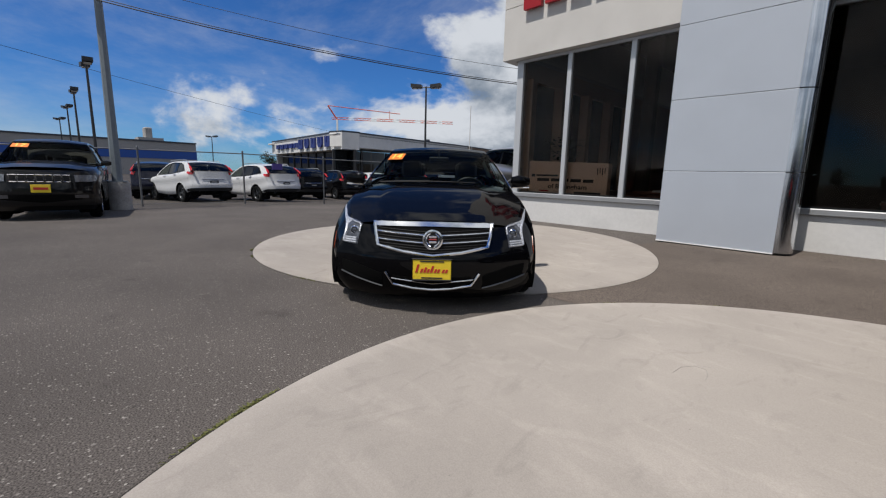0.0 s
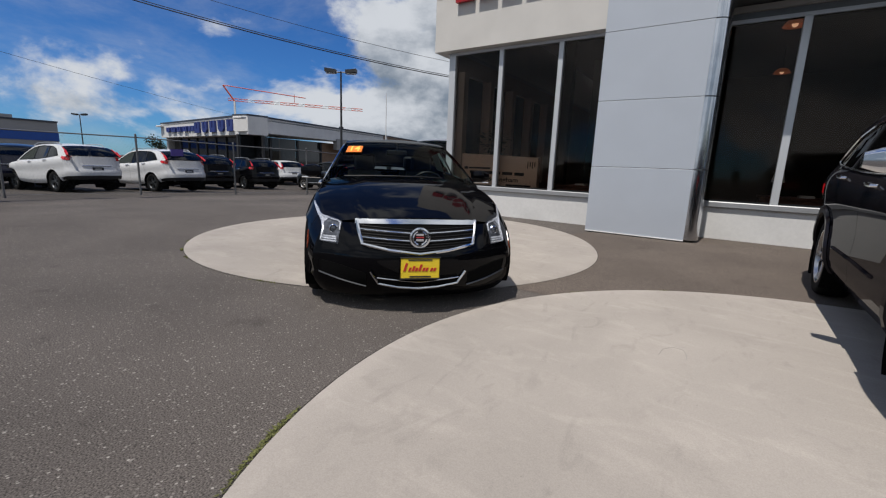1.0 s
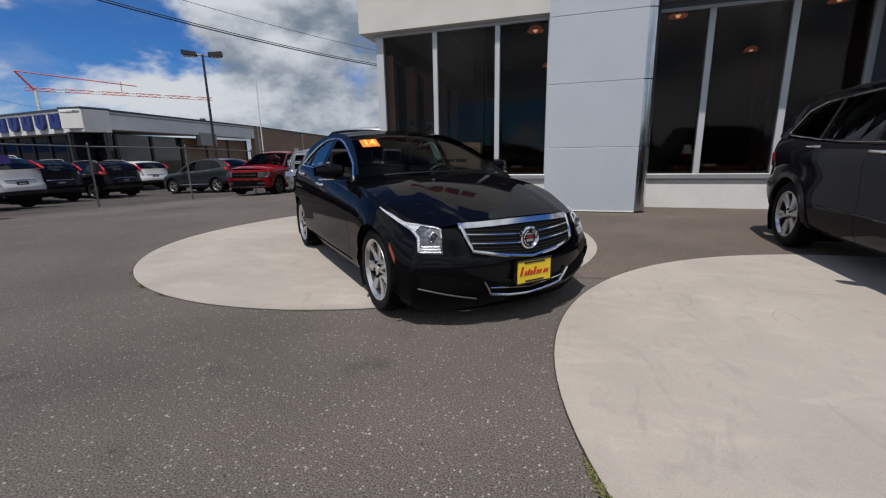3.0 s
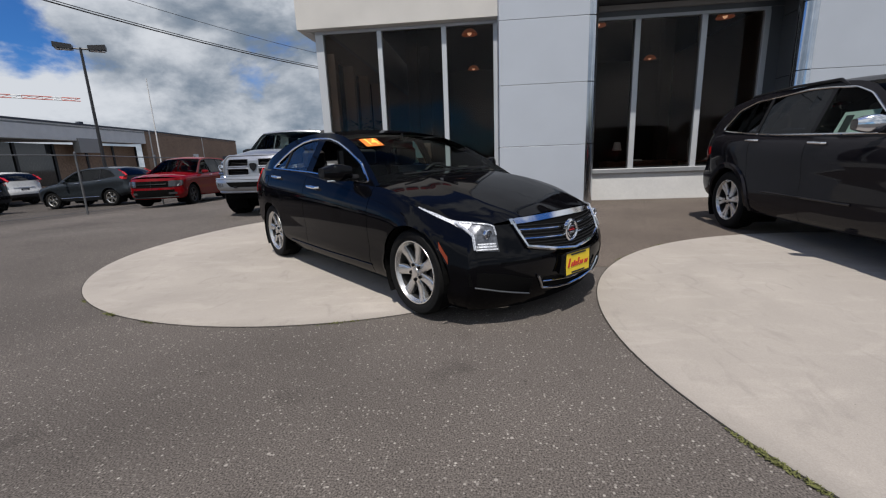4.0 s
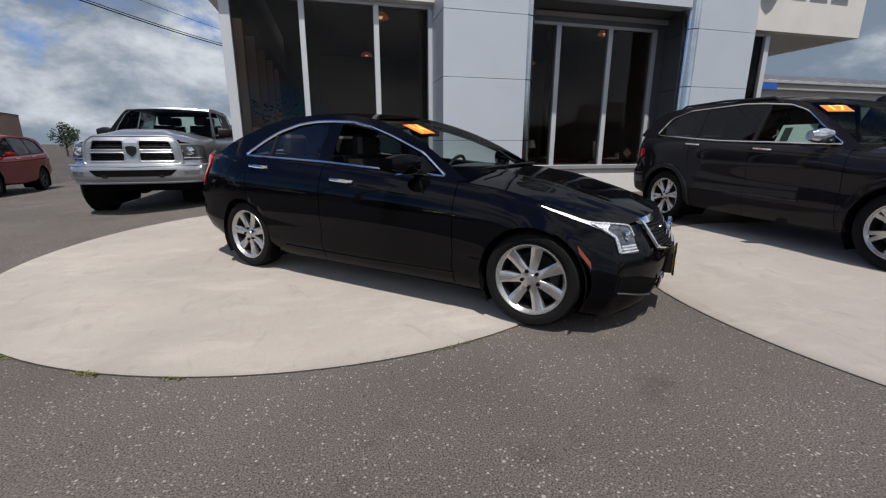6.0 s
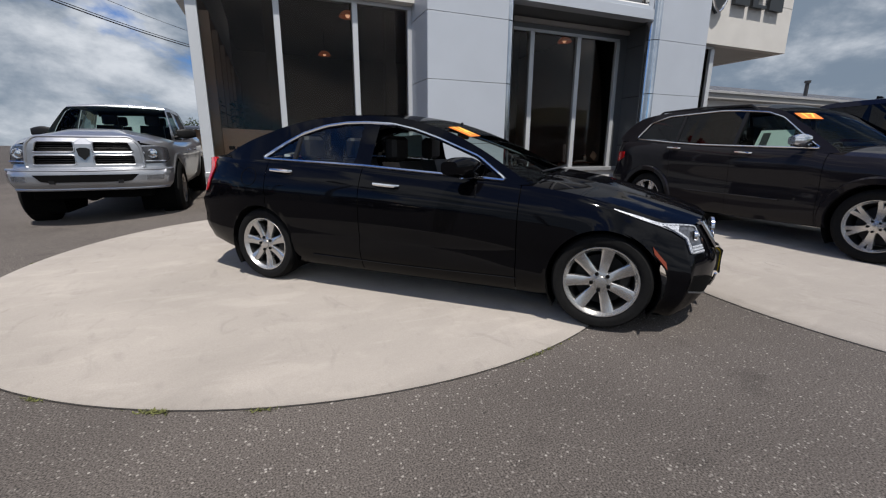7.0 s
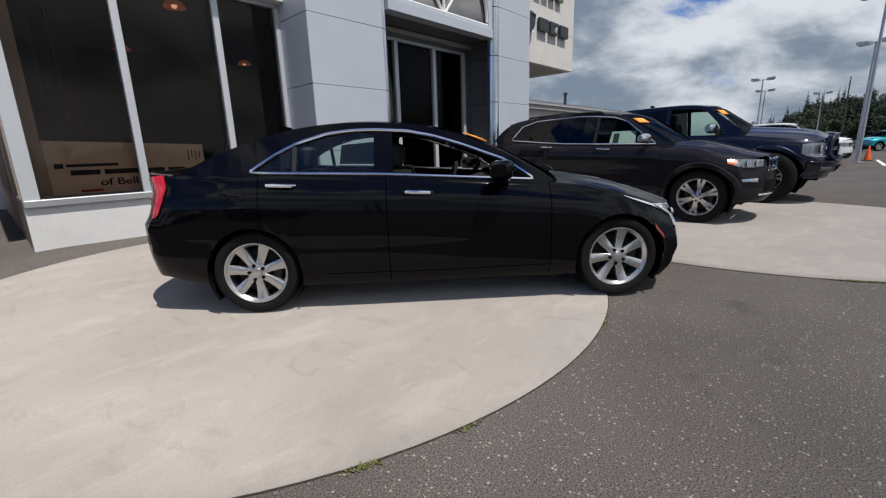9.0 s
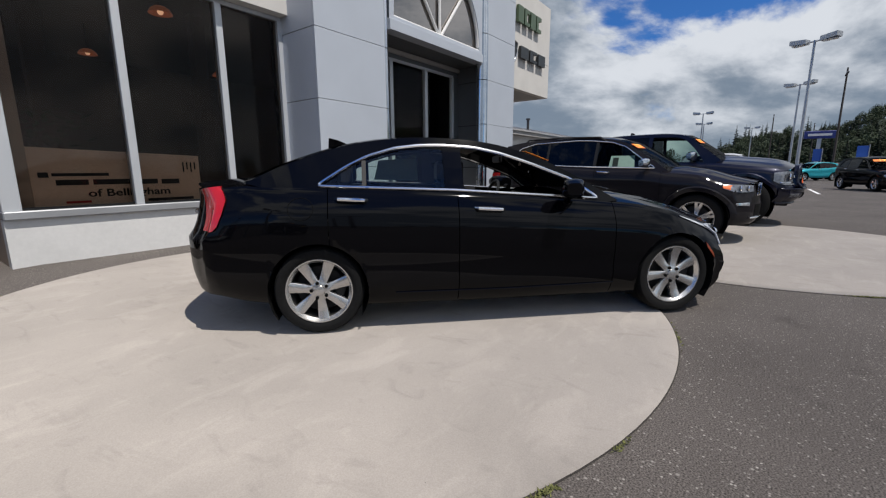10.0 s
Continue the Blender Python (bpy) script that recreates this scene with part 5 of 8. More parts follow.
# ---- the black sedan on the pad ----
WHEEL_SEDAN = wheel_meshes("sedan", 0.316, 0.231, 0.225, 7, ALLOY)


def sedan_crease(x, c):
    k = min(1, max(0, (x - 0.75) / 0.3)) * min(1, max(0, (2.2 - x) / 0.3))
    m = 0.46 + 0.2 * min(1, max(0, (x - 0.8) / 0.9))
    return k * (0.010 * math.exp(-((abs(c) - m) / 0.045) ** 2) + 0.006 / (1 + math.exp((abs(c) - m) / 0.02)))


SEDAN = dict(
    xf=2.085, xr=-2.44, wb=2.776, tr=0.316, tw=0.225, face=0.865, arch=0.345, pf=0.24, ef=2.7, tuck=curve_of([(0, 0), (0.45, 0.0), (0.7, 0.025), (1, 0.05)]), pr=0.29, er=2.7, df=0.8, dr=0.65, inset=curve_of([(0, 0.09), (0.06, 0.05), (0.13, 0.028), (0.22, 0.006), (0.25, 0.005), (0.30, 0.016), (0.5, 0.0), (0.66, 0.001), (0.74, 0.004), (0.79, 0.014), (0.86, 0.036), (0.93, 0.064), (0.975, 0.086), (1, 0.112)]), trim_r=0.011,
    width=[(-2.44, 0.79), (-1.95, 0.85), (-1.388, 0.90), (-0.3, 0.9), (0.8, 0.895), (1.388, 0.905), (1.8, 0.868), (2.13, 0.79)],
    belt=[(-2.4, 1.03), (-1.9, 1.055), (-1.36, 1.045), (-0.49, 1.01), (0.45, 0.945), (0.8, 0.915), (1.1, 0.88), (1.45, 0.82), (1.8, 0.745), (2.13, 0.66)],
    crown=[(-2.4, 1.075), (-2.1, 1.10), (-1.7, 1.12), (0.5, 1.0), (0.85, 0.985), (1.2, 0.945), (1.6, 0.865), (1.95, 0.77), (2.13, 0.70)],
    sill=[(-2.4, 0.29), (-2.0, 0.24), (-1.0, 0.19), (1.0, 0.17), (1.75, 0.125), (2.13, 0.10)],
    lean_front=[(0.1, -0.07), (0.17, -0.015), (0.3, 0.035), (0.42, 0.05), (0.55, 0.0), (0.66, -0.06), (0.75, -0.12)],
    lean_rear=[(0.25, 0.06), (0.33, 0.03), (0.45, 0.005), (0.55, 0.0), (0.68, 0.0), (0.73, 0.04), (0.8, 0.07), (1.0, 0.11), (1.1, 0.10)],
    hood_from=0.55, deck_to=-1.35, paint=BLACK_PAINT, crease=sedan_crease, cp=2.6,
    doors=[(-0.385, 0.84), (-1.30, -0.385)], door_t=0.12,
    handles=[(0, -0.155, 0.885), (1, -1.14, 0.965)],
    k=0.535, k2=0.12,
    top=[(0.90, 0.915), (0.76, 1.0), (0.5, 1.15), (0.2, 1.28), (-0.05, 1.35), (-0.3, 1.385), (-0.6, 1.397), (-0.9, 1.38), (-1.17, 1.335), (-1.4, 1.265), (-1.62, 1.185), (-1.86, 1.075)],
    ws_top=-0.02, rg_top=-1.06,
    bow=[(-1.9, -0.10), (-1.3, -0.05), (-0.9, 0.0), (-0.2, 0.02), (0.2, 0.07), (0.9, 0.16)],
    roof_crown=[(-1.9, 0.03), (-1.2, 0.035), (-0.6, 0.035), (0.0, 0.03), (0.4, 0.015), (0.9, 0.03)],
    windows=[
        dict(shape=[(-1.035, 1.05), (-0.47, 1.025), (-0.47, 1.321), (-0.62, 1.321), (-0.8, 1.301), (-1, 1.246), (-1.035, 1.231)], r=0.015, mat=GLASS_REAR),
        dict(shape=[(-1.34, 1.058), (-1.06, 1.051), (-1.06, 1.216), (-1.15, 1.176)], r=0.015, mat=GLASS_REAR),
        dict(shape=[(-0.33, 1.018), (0.69, 0.945), (0.5, 1.075), (0.2, 1.192), (-0.02, 1.261), (-0.2, 1.303), (-0.33, 1.318)], r=0.02, open=True),
    ],
    openings=[[(-1.34, 1.058), (-0.47, 1.025), (-0.47, 1.321), (-0.62, 1.321), (-0.8, 1.301), (-1, 1.246), (-1.15, 1.176)], [(-0.33, 1.018), (0.69, 0.945), (0.5, 1.075), (0.2, 1.192), (-0.02, 1.261), (-0.2, 1.303), (-0.33, 1.318)]],
    pillars=[((-1.065, 1.05), (-1.065, 1.226), 0.03)],
    chrome_dlo=[(-1.38, 1.052), (-0.4, 1.012), (0.74, 0.935), (0.52, 1.088), (0.2, 1.21), (-0.02, 1.281), (-0.22, 1.324), (-0.47, 1.34), (-0.64, 1.338), (-0.82, 1.318), (-1.03, 1.256), (-1.18, 1.18)],
    wheel=WHEEL_SEDAN, floor=0.16, seat_h=0.98, seats=[0.1, -0.78], headliner=surface("grey_cloth", (0.18, 0.17, 0.16), 0.9),
)
CAR_AT = pose(-3.69, 3.891, 0.014, 0, 0, -43.9)
car = Vehicle("sedan", "glossy black sedan with chrome grille, standing on a concrete pad", "car", SEDAN, CAR_AT)
car.mirror(0.47, 1.02, BLACK_PAINT, CHROME, (0.18, 0.21, 0.15))


GLASS_DARK_LENS = surface("projector_glass", (0.10, 0.11, 0.13), 0.1, metal=0.6, coat=1.0)
FRAME_DARK = surface("satin_strip", (0.16, 0.165, 0.17), 0.3, metal=0.8)
HEAD_BOWL = surface("lamp_bowl", (0.10, 0.105, 0.12), 0.28, metal=0.6, coat=0.8, grain=0.7, grain_size=0.025)
MARKER = surface("smoked_amber_lens", (0.20, 0.030, 0.006), 0.2, coat=0.6)
CRYSTAL = surface("lamp_crystal", (0.52, 0.54, 0.58), 0.35, metal=0.3, coat=0.6, grain=0.6, grain_size=0.010, bump=0.8)


def sedan_front(c):
    r = c.root
    # grille: dark opening, chrome frame and slats
    fr = lambda u, z, o, s: c.front(u, z, o)
    c.patch("grille", fr, [(-0.43, 0.535), (-0.22, 0.495), (0, 0.47), (0.22, 0.495), (0.43, 0.535)], [(-0.43, 0.68), (0, 0.685), (0.43, 0.68)], LINER, 1, 0.010, 20, 4, 0.03)
    F = lambda y, z, o=0.02: c.front(y, z, o)
    line = [(0.462, 0.69), (0.445, 0.61), (0.425, 0.532), (0.22, 0.492), (0, 0.466), (-0.22, 0.492), (-0.425, 0.532), (-0.445, 0.61), (-0.462, 0.69)]
    c.bar("grille_frame", [F(*q) for q in dense(line, 0.06, False)], 0.013, CHROME, "chrome grille frame")
    c.patch("grille_header", fr, [(-0.475, 0.672), (0, 0.678), (0.475, 0.672)], [(-0.475, 0.706), (0, 0.722), (0.475, 0.706)], CHROME, 1, 0.02, 20, 3, 0.03, "bright chrome grille header")
    for z, h in ((0.634, 0.44), (0.578, 0.425)):
        c.bar("grille_slat", [F(y, z - 0.026 * (1 - abs(y) / h), 0.017) for y in np.linspace(-h, h, 15)], 0.0065, CHROME, "thin chrome grille slat")
    for z in np.arange(0.515, 0.67, 0.018):
        h = 0.415 + (z - 0.5) * 0.15
        c.bar("grille_mesh", [F(y, z - 0.026 * (1 - abs(y) / h), 0.012) for y in np.linspace(-h, h, 11)], 0.003, BLACK)
    # round emblem with wreath and shield
    e = F(0, 0.585, 0.03)
    em = part("emblem", Geo().lathe([(0.0, 0.0), (0.0, 0.078), (0.02, 0.078), (0.024, 0.066), (0.012, 0.058), (0.01, 0.0)], "x", 28, e), CHROME, r, "round chrome emblem", True)
    part("emblem_field", Geo().lathe([(0.012, 0.0), (0.014, 0.057)], "x", 24, e), BLACK, em)
    for i, (z, m) in enumerate(((0.022, CHROME), (0.002, SIGN_RED), (-0.018, CHROME))):
        part("emblem_bar", Geo().box(e.x + 0.012, e.x + 0.022, -0.03, 0.03, e.z + z - (0.008 if m is CHROME else 0.004), e.z + z + (0.008 if m is CHROME else 0.004), 0.002), m, em)
    for s in (1, -1):
        pts = [e + Vector((0.02, s * 0.05 * math.cos(a), 0.05 * math.sin(a))) for a in np.linspace(-1.3, 1.2, 10)]
        part("emblem_wreath", Geo().tube(pts, 0.005), CHROME, em, "", True)
    # headlamps: dark bowl, projector, bright sweep running back along the wing, crystal strips
    lo = [(0.78, 0.514), (0.95, 0.526), (0.975, 0.56), (1.005, 0.61), (1.095, 0.672), (1.24, 0.730), (1.40, 0.784)]
    hi = [(0.78, 0.522), (0.815, 0.60), (0.87, 0.662), (0.95, 0.688), (1.105, 0.704), (1.24, 0.7465), (1.40, 0.7895)]
    L, U = curve_of(lo), curve_of(hi)
    for s in (1, -1):
        hl = c.patch("headlight", c.nose, lo, hi, HEAD_BOWL, s, 0.004, 30, 6, 0.02, "clear wraparound headlight with bright rear sweep")
        us = np.linspace(1.04, 1.398, 14)
        c.patch("chrome_sweep", c.nose, [(u, L(u) + 0.001) for u in us], [(u, U(u) - 0.001) for u in us], CRYSTAL, s, 0.008, 20, 3, 0.008, "", hl)
        edge = [(0.957, 0.53), (0.982, 0.575), (1.012, 0.618), (1.07, 0.664), (1.12, 0.694)]
        part("lamp_edge", Geo().tube([c.nose(q - 0.008, z, 0.009, s) for q, z in edge], 0.0105), CRYSTAL, hl, "", True)
        for j, z in enumerate((0.530, 0.547, 0.563)):
            part("led_strip", Geo().tube([c.nose(q, z, 0.009, s) for q in np.linspace(0.794 + 0.01 * j, 0.945, 8)], 0.0078), CRYSTAL, hl, "", True)
        part("lamp_brow", Geo().tube([c.nose(q, U(q) - 0.007, 0.008, s) for q in np.linspace(0.83, 1.12, 10)], 0.006), CRYSTAL, hl, "", True)
        o = c.nose(0.905, 0.622, 0.002, s)
        part("projector", Geo().lathe([(0, 0.034), (0.016, 0.034), (0.022, 0.028), (0.012, 0.024)], "x", 24, o), CHROME, hl, "", True)
        part("projector_lens", Geo().lathe([(0.010, 0.024), (0.018, 0.017), (0.022, 0)], "x", 20, o), GLASS_DARK_LENS, hl, "", True)
        c.patch("side_marker", c.nose, [(1.125, 0.44), (1.175, 0.53)], [(1.125, 0.485), (1.175, 0.575)], MARKER, s, 0.005, 4, 2, 0.012, "orange side marker lamp")
        c.patch("fog_recess", c.nose, [(0.5, 0.208), (0.8, 0.262), (1.0, 0.30)], [(0.5, 0.31), (0.8, 0.375), (1.0, 0.39)], LINER, s, 0.004, 10, 3, 0.02)
        c.bar("bumper_crease", [c.nose(q, 0.200 + 0.19 * max(0, q - 0.5), 0.008, s) for q in np.linspace(0.5, 0.95, 12)], 0.006, FRAME_DARK, "thin satin strip along the fog lamp recess")
    # lower intake with chrome smile
    c.patch("lower_intake", fr, [(-0.30, 0.232), (-0.15, 0.204), (0, 0.194), (0.15, 0.204), (0.30, 0.232)], [(-0.30, 0.30), (0, 0.285), (0.30, 0.30)], LINER, 1, 0.004, 16, 3, 0.02)
    c.bar("intake_trim", [F(y, z, 0.016) for y, z in dense([(0.365, 0.328), (0.305, 0.230), (0.15, 0.200), (0, 0.188), (-0.15, 0.200), (-0.305, 0.230), (-0.365, 0.328)], 0.05, False)], 0.009, CHROME, "chrome lower intake trim")
    c.bar("intake_slat", [F(y, 0.278 - 0.036 * (1 - abs(y) / 0.315), 0.012) for y in np.linspace(-0.315, 0.315, 13)], 0.005, CHROME)
    # dealer plate
    q = F(0, 0.365, 0.035)
    pl = part("licence_plate", Geo().box(q.x - 0.004, q.x + 0.008, -0.146, 0.146, 0.288, 0.442, 0.004), YELLOW, r, "yellow dealer plate with red bars in a black frame")
    part("plate_frame", Geo().tube([(q.x + 0.006, y, z) for y, z in ((-0.15, 0.284), (0.15, 0.284), (0.15, 0.446), (-0.15, 0.446))], 0.007, 6, True), BLACK, pl)
    for y0, y1, z0, z1, m in ((-0.09, 0.09, 0.424, 0.434, INK), (-0.08, 0.08, 0.297, 0.307, INK)):
        part("plate_bar", Geo().box(q.x + 0.006, q.x + 0.011, y0, y1, z0, z1), m, pl)
    for y0, h in ((-0.128, 0.062), (-0.092, 0.03), (-0.066, 0.04), (-0.042, 0.028), (-0.016, 0.052), (0.012, 0.028), (0.036, 0.028), (0.072, 0.026), (0.096, 0.026)):
        part("plate_bar", Geo().prism([(q.x + 0.006, y0, 0.343), (q.x + 0.006, y0 + 0.018, 0.343), (q.x + 0.006, y0 + 0.022 + h * 0.2, 0.343 + h), (q.x + 0.006, y0 + 0.006 + h * 0.2, 0.343 + h)], (0.005, 0, 0)), PLATE_RED, pl)
    part("plate_backing", Geo().box(q.x - 0.07, q.x - 0.002, -0.14, 0.14, 0.29, 0.43), BLACK, pl)


def sedan_rear(c):
    for s in (1, -1):
        c.patch("taillight", c.tail, [(0.87, 0.75), (1.0, 0.75), (1.04, 0.76), (1.10, 0.96)], [(0.87, 1.03), (1.0, 1.045), (1.04, 1.05), (1.10, 1.055)], RED_LENS, s, 0.012, 10, 6, 0.03, "tall red taillight")
    c.bar("boot_trim", [c.rear(y, 0.86, 0.01) for y in np.linspace(-0.45, 0.45, 11)], 0.014, CHROME)
    # fuel flap on the right rear wing and roof aerial
    loop = [(-1.48 + 0.085 * math.cos(a), 0.90 + 0.075 * math.sin(a)) for a in np.linspace(0, 2 * math.pi, 17)[:-1]]
    part("fuel_flap", Geo().tube([c.side(x, z, 0.0005, -1) for x, z in loop], 0.0025, 4, True), LINER, c.root)
    part("roof_aerial", Geo().prism([(-1.36, 0.02, 1.31), (-1.18, 0.02, 1.37), (-1.27, 0.015, 1.41), (-1.35, 0.012, 1.43)], (0, -0.04, 0)), BLACK_PAINT, c.root)
    # chrome sill strip and wipers
    for s in (1, -1):
        c.bar("sill_trim", [c.side(x, 0.275 + 0.012 * abs(x), 0.004, s) for x in np.linspace(-0.85, 0.85, 12)], 0.005, BLACK_PAINT)
    W = c.ws_rows
    for y0 in (-0.1, 0.45):
        pts = [Vector(W[1][min(16, max(0, int(8 + (y0 - 0.5 * u) * 9)))]) + Vector((0.02, 0, 0.03)) for u in np.linspace(0, 1, 5)]
        c.bar("wiper", pts, 0.007, BLACK)
    part("rear_mirror", Geo().box(0.13, 0.16, -0.12, 0.12, 1.22, 1.28, 0.01).tube([(0.15, 0, 1.27), (0.13, 0, 1.36)], 0.012), BLACK, c.root)
    # price sheet in the left rear side window
    part("price_sheet", Geo().prism([(-0.98, 0.70, 1.06), (-0.52, 0.70, 1.045), (-0.54, 0.60, 1.28), (-0.93, 0.61, 1.255)], (0, 0.003, 0)), PAPER, c.root, "pale green price sheet in the window")


sedan_front(car)
sedan_rear(car)
car.sticker("14", -0.765, 0.31, 0.165, 0.2)


# ---- the other vehicles ----
def suv(L, W, H, wb, fo, r, rim, wheel, paint_, belt_z, hood_z, nose_z, ws0, ws1, rg0, rg1, tint=True, arch_trim=None, k=0.3, step=0.09, lift=0.12, **extra):
    """A tall wagon from its main sizes: overall length, width, height, wheelbase, front overhang; ws/rg: screen base and top, from the wheelbase's middle; lift: how far the belt rises to the rear."""
    xf = wb / 2 + fo
    xr = xf - L
    hw = W / 2
    g = GLASS_TINT if tint else GLASS_CAR
    rt = H - 0.05
    zb = belt_z
    A, T = Vector((ws0 + 0.12, hood_z - 0.03)), Vector((ws1 + 0.14, rt - 0.085))
    front = [A, A.lerp(T, 0.3) + Vector((0.012, 0.012)), A.lerp(T, 0.65) + Vector((0.014, 0.014)), T]
    tail = Vector((rg0, zb + lift + 0.03)), Vector((rg1, rt - 0.075))
    # side glass: an even arc over a rising belt, drawn to a point at the rear
    tip, nose = (rg0 + 0.46, zb + lift + 0.03), (ws0 - 0.07, zb + 0.02)
    low = curve_of([tip, (-0.6, zb + 0.06), nose])
    arc = [(rg1 + 0.20, rt - 0.16), (rg1 + 0.5, rt - 0.075), (-0.5, rt - 0.045), (ws1 - 0.35, rt - 0.06), (ws1 + 0.0, rt - 0.10), (ws1 + 0.22, rt - 0.18), (ws0 - 0.33, zb + 0.2), (ws0 - 0.14, zb + 0.065)]
    high = curve_of(arc)
    B, C = -0.14, -1.03

    def glazing(x0, x1, inset=0.0):
        lo = [(x, low(x) + inset) for x in np.linspace(x0, x1, 5)]
        up = [(x, high(x) - inset) for x in sorted({x0, x1} | {q[0] for q in arc if x0 < q[0] < x1}, reverse=True)]
        return lo + up

    rear = [tip, *[(x, low(x)) for x in np.linspace(tip[0] + 0.15, C - 0.02, 4)], *[(x, high(x)) for x in (C - 0.02, (C + arc[1][0]) / 2, arc[1][0], arc[0][0])]]
    fore = [(x, low(x)) for x in np.linspace(B + 0.025, nose[0], 5)] + [q for q in reversed(arc) if q[0] > B + 0.05] + [(B + 0.025, high(B + 0.025))]
    whole = [tip, *[(x, low(x)) for x in np.linspace(tip[0] + 0.3, nose[0] - 0.2, 6)], nose, *reversed(arc)]
    S = dict(
        xf=xf, xr=xr, wb=wb, tr=r, tw=0.25, face=hw - 0.045, arch=r + 0.055, pf=0.30, ef=3.0, pr=0.2, er=4, df=0.75, dr=0.6, step=step,
        inset=curve_of([(0, 0.085), (0.06, 0.05), (0.16, 0.02), (0.3, 0.01), (0.5, 0.018), (0.66, 0.006), (0.76, 0.0), (0.85, 0.008), (0.93, 0.03), (1.0, 0.075)]),
        width=[(xr, hw - 0.10), (xr + 0.45, hw - 0.03), (-wb / 2, hw), (0, hw - 0.012), (wb / 2, hw), (xf - 0.3, hw - 0.03), (xf, hw - 0.09)],
        belt=[(xr, zb + lift + 0.02), (-wb / 2, zb + lift * 0.8), (-0.1, zb + 0.03), (ws0 - 0.2, zb), (ws0 + 0.12, hood_z - 0.055), (wb / 2, hood_z - 0.085), (xf - 0.3, nose_z + 0.0), (xf, nose_z - 0.05)],
        crown=[(xr, zb + lift + 0.02), (ws0 - 0.3, hood_z + 0.04), (ws0 + 0.15, hood_z + 0.045), (wb / 2, hood_z + 0.005), (xf - 0.3, nose_z + 0.075), (xf, nose_z + 0.01)],
        sill=[(xr, r + 0.12), (-wb / 2, r - 0.02), (0, r - 0.08), (wb / 2, r - 0.02), (xf, r - 0.08)],
        lean_front=[(0.2, -0.16), (0.40, 0.02), (0.58, 0.04), (nose_z - 0.1, 0.0), (nose_z + 0.02, -0.05), (nose_z + 0.15, -0.12)],
        lean_rear=[(0.3, 0.06), (0.5, -0.02), (0.72, -0.02), (0.8, 0.02), (zb + lift, 0.11), (zb + lift + 0.1, 0.13)],
        hood_from=ws0 - 0.3, deck_to=None, paint=paint_, doors=[(B + 0.02, ws0 + 0.02), (C - 0.02, B + 0.02)], door_t=0.12, cp=3.0,
        crease=lambda x, c: 0.012 * min(1, max(0, (x - ws0) / 0.3)) * min(1, max(0, (xf - 0.15 - x) / 0.4)) / (1 + math.exp((abs(c) - 0.6) / 0.03)),
        handles=[(0, B + 0.17, zb - 0.035), (1, C + 0.02, zb + 0.02)],
        k=k, k2=0.1,
        top=[tuple(p) for p in front] + [(ws1 - 0.12, rt - 0.03), (ws1 - 0.5, rt), (rg1 + 0.75, rt), (rg1 + 0.3, rt - 0.03), tuple(tail[1]), tuple(tail[1].lerp(tail[0], 0.5) + Vector((-0.035, 0.02))), tuple(tail[0])],
        ws_top=ws1 + 0.1, rg_top=rg1 - 0.02,
        bow=[(rg0 - 0.1, -0.07), (rg1, -0.05), (rg1 + 0.5, 0), (ws1 - 0.2, 0.02), (ws0, 0.13)],
        roof_crown=[(rg0 - 0.1, 0.01), (rg1, 0.04), (0, 0.05), (ws1, 0.035), (ws0, 0.02)],
        windows=[dict(shape=fore, r=0.02, mat=GLASS_CAR), dict(shape=glazing(C + 0.025, B - 0.025), r=0.02, mat=g), dict(shape=rear, r=0.02, mat=g)],
        openings=[whole], pillars=[((B - 0.025, low(B) - 0.01), (B - 0.025, high(B) + 0.01), 0.05), ((C - 0.02, low(C) - 0.01), (C - 0.02, high(C) + 0.01), 0.045)],
        chrome_dlo=whole, trim_r=0.010, rear_glass=g, wheel=wheel, floor=r * 0.75, arch_trim=arch_trim, seats=[ws0 - 1.2, ws0 - 2.05], seat_h=1.1, headliner=LEATHER, frame_paint=paint_, dlo_mat=BLACK,
    )
    S.update(extra)
    return S


def plate(v, end, z, mat=YELLOW, w=0.15, label="yellow dealer plate with red bars"):
    p = v.front(0, z, 0.025) if end > 0 else v.rear(0, z, 0.02)
    pl = part("licence_plate", Geo().box(p.x - 0.006, p.x + 0.006, -w, w, z - 0.08, z + 0.08, 0.004), mat, v.root, label)
    part("plate_bar", Geo().box(p.x - 0.009, p.x + 0.009, -w * 0.75, w * 0.75, z - 0.025, z + 0.025), PLATE_RED if mat is YELLOW else INK, pl)


def roof_rails(v, x0, x1, z, mat, drop=0.04):
    for s in (1, -1):
        y = v.glass_side((x0 + x1) / 2, z - 0.03) - 0.03
        v.bar("roof_rail", [(x0, s * y, z - drop), (x0 + 0.12, s * y, z + 0.035), ((x0 + x1) / 2, s * y, z + 0.055), (x1 - 0.12, s * y, z + 0.035), (x1, s * y, z - drop)], 0.016, mat)


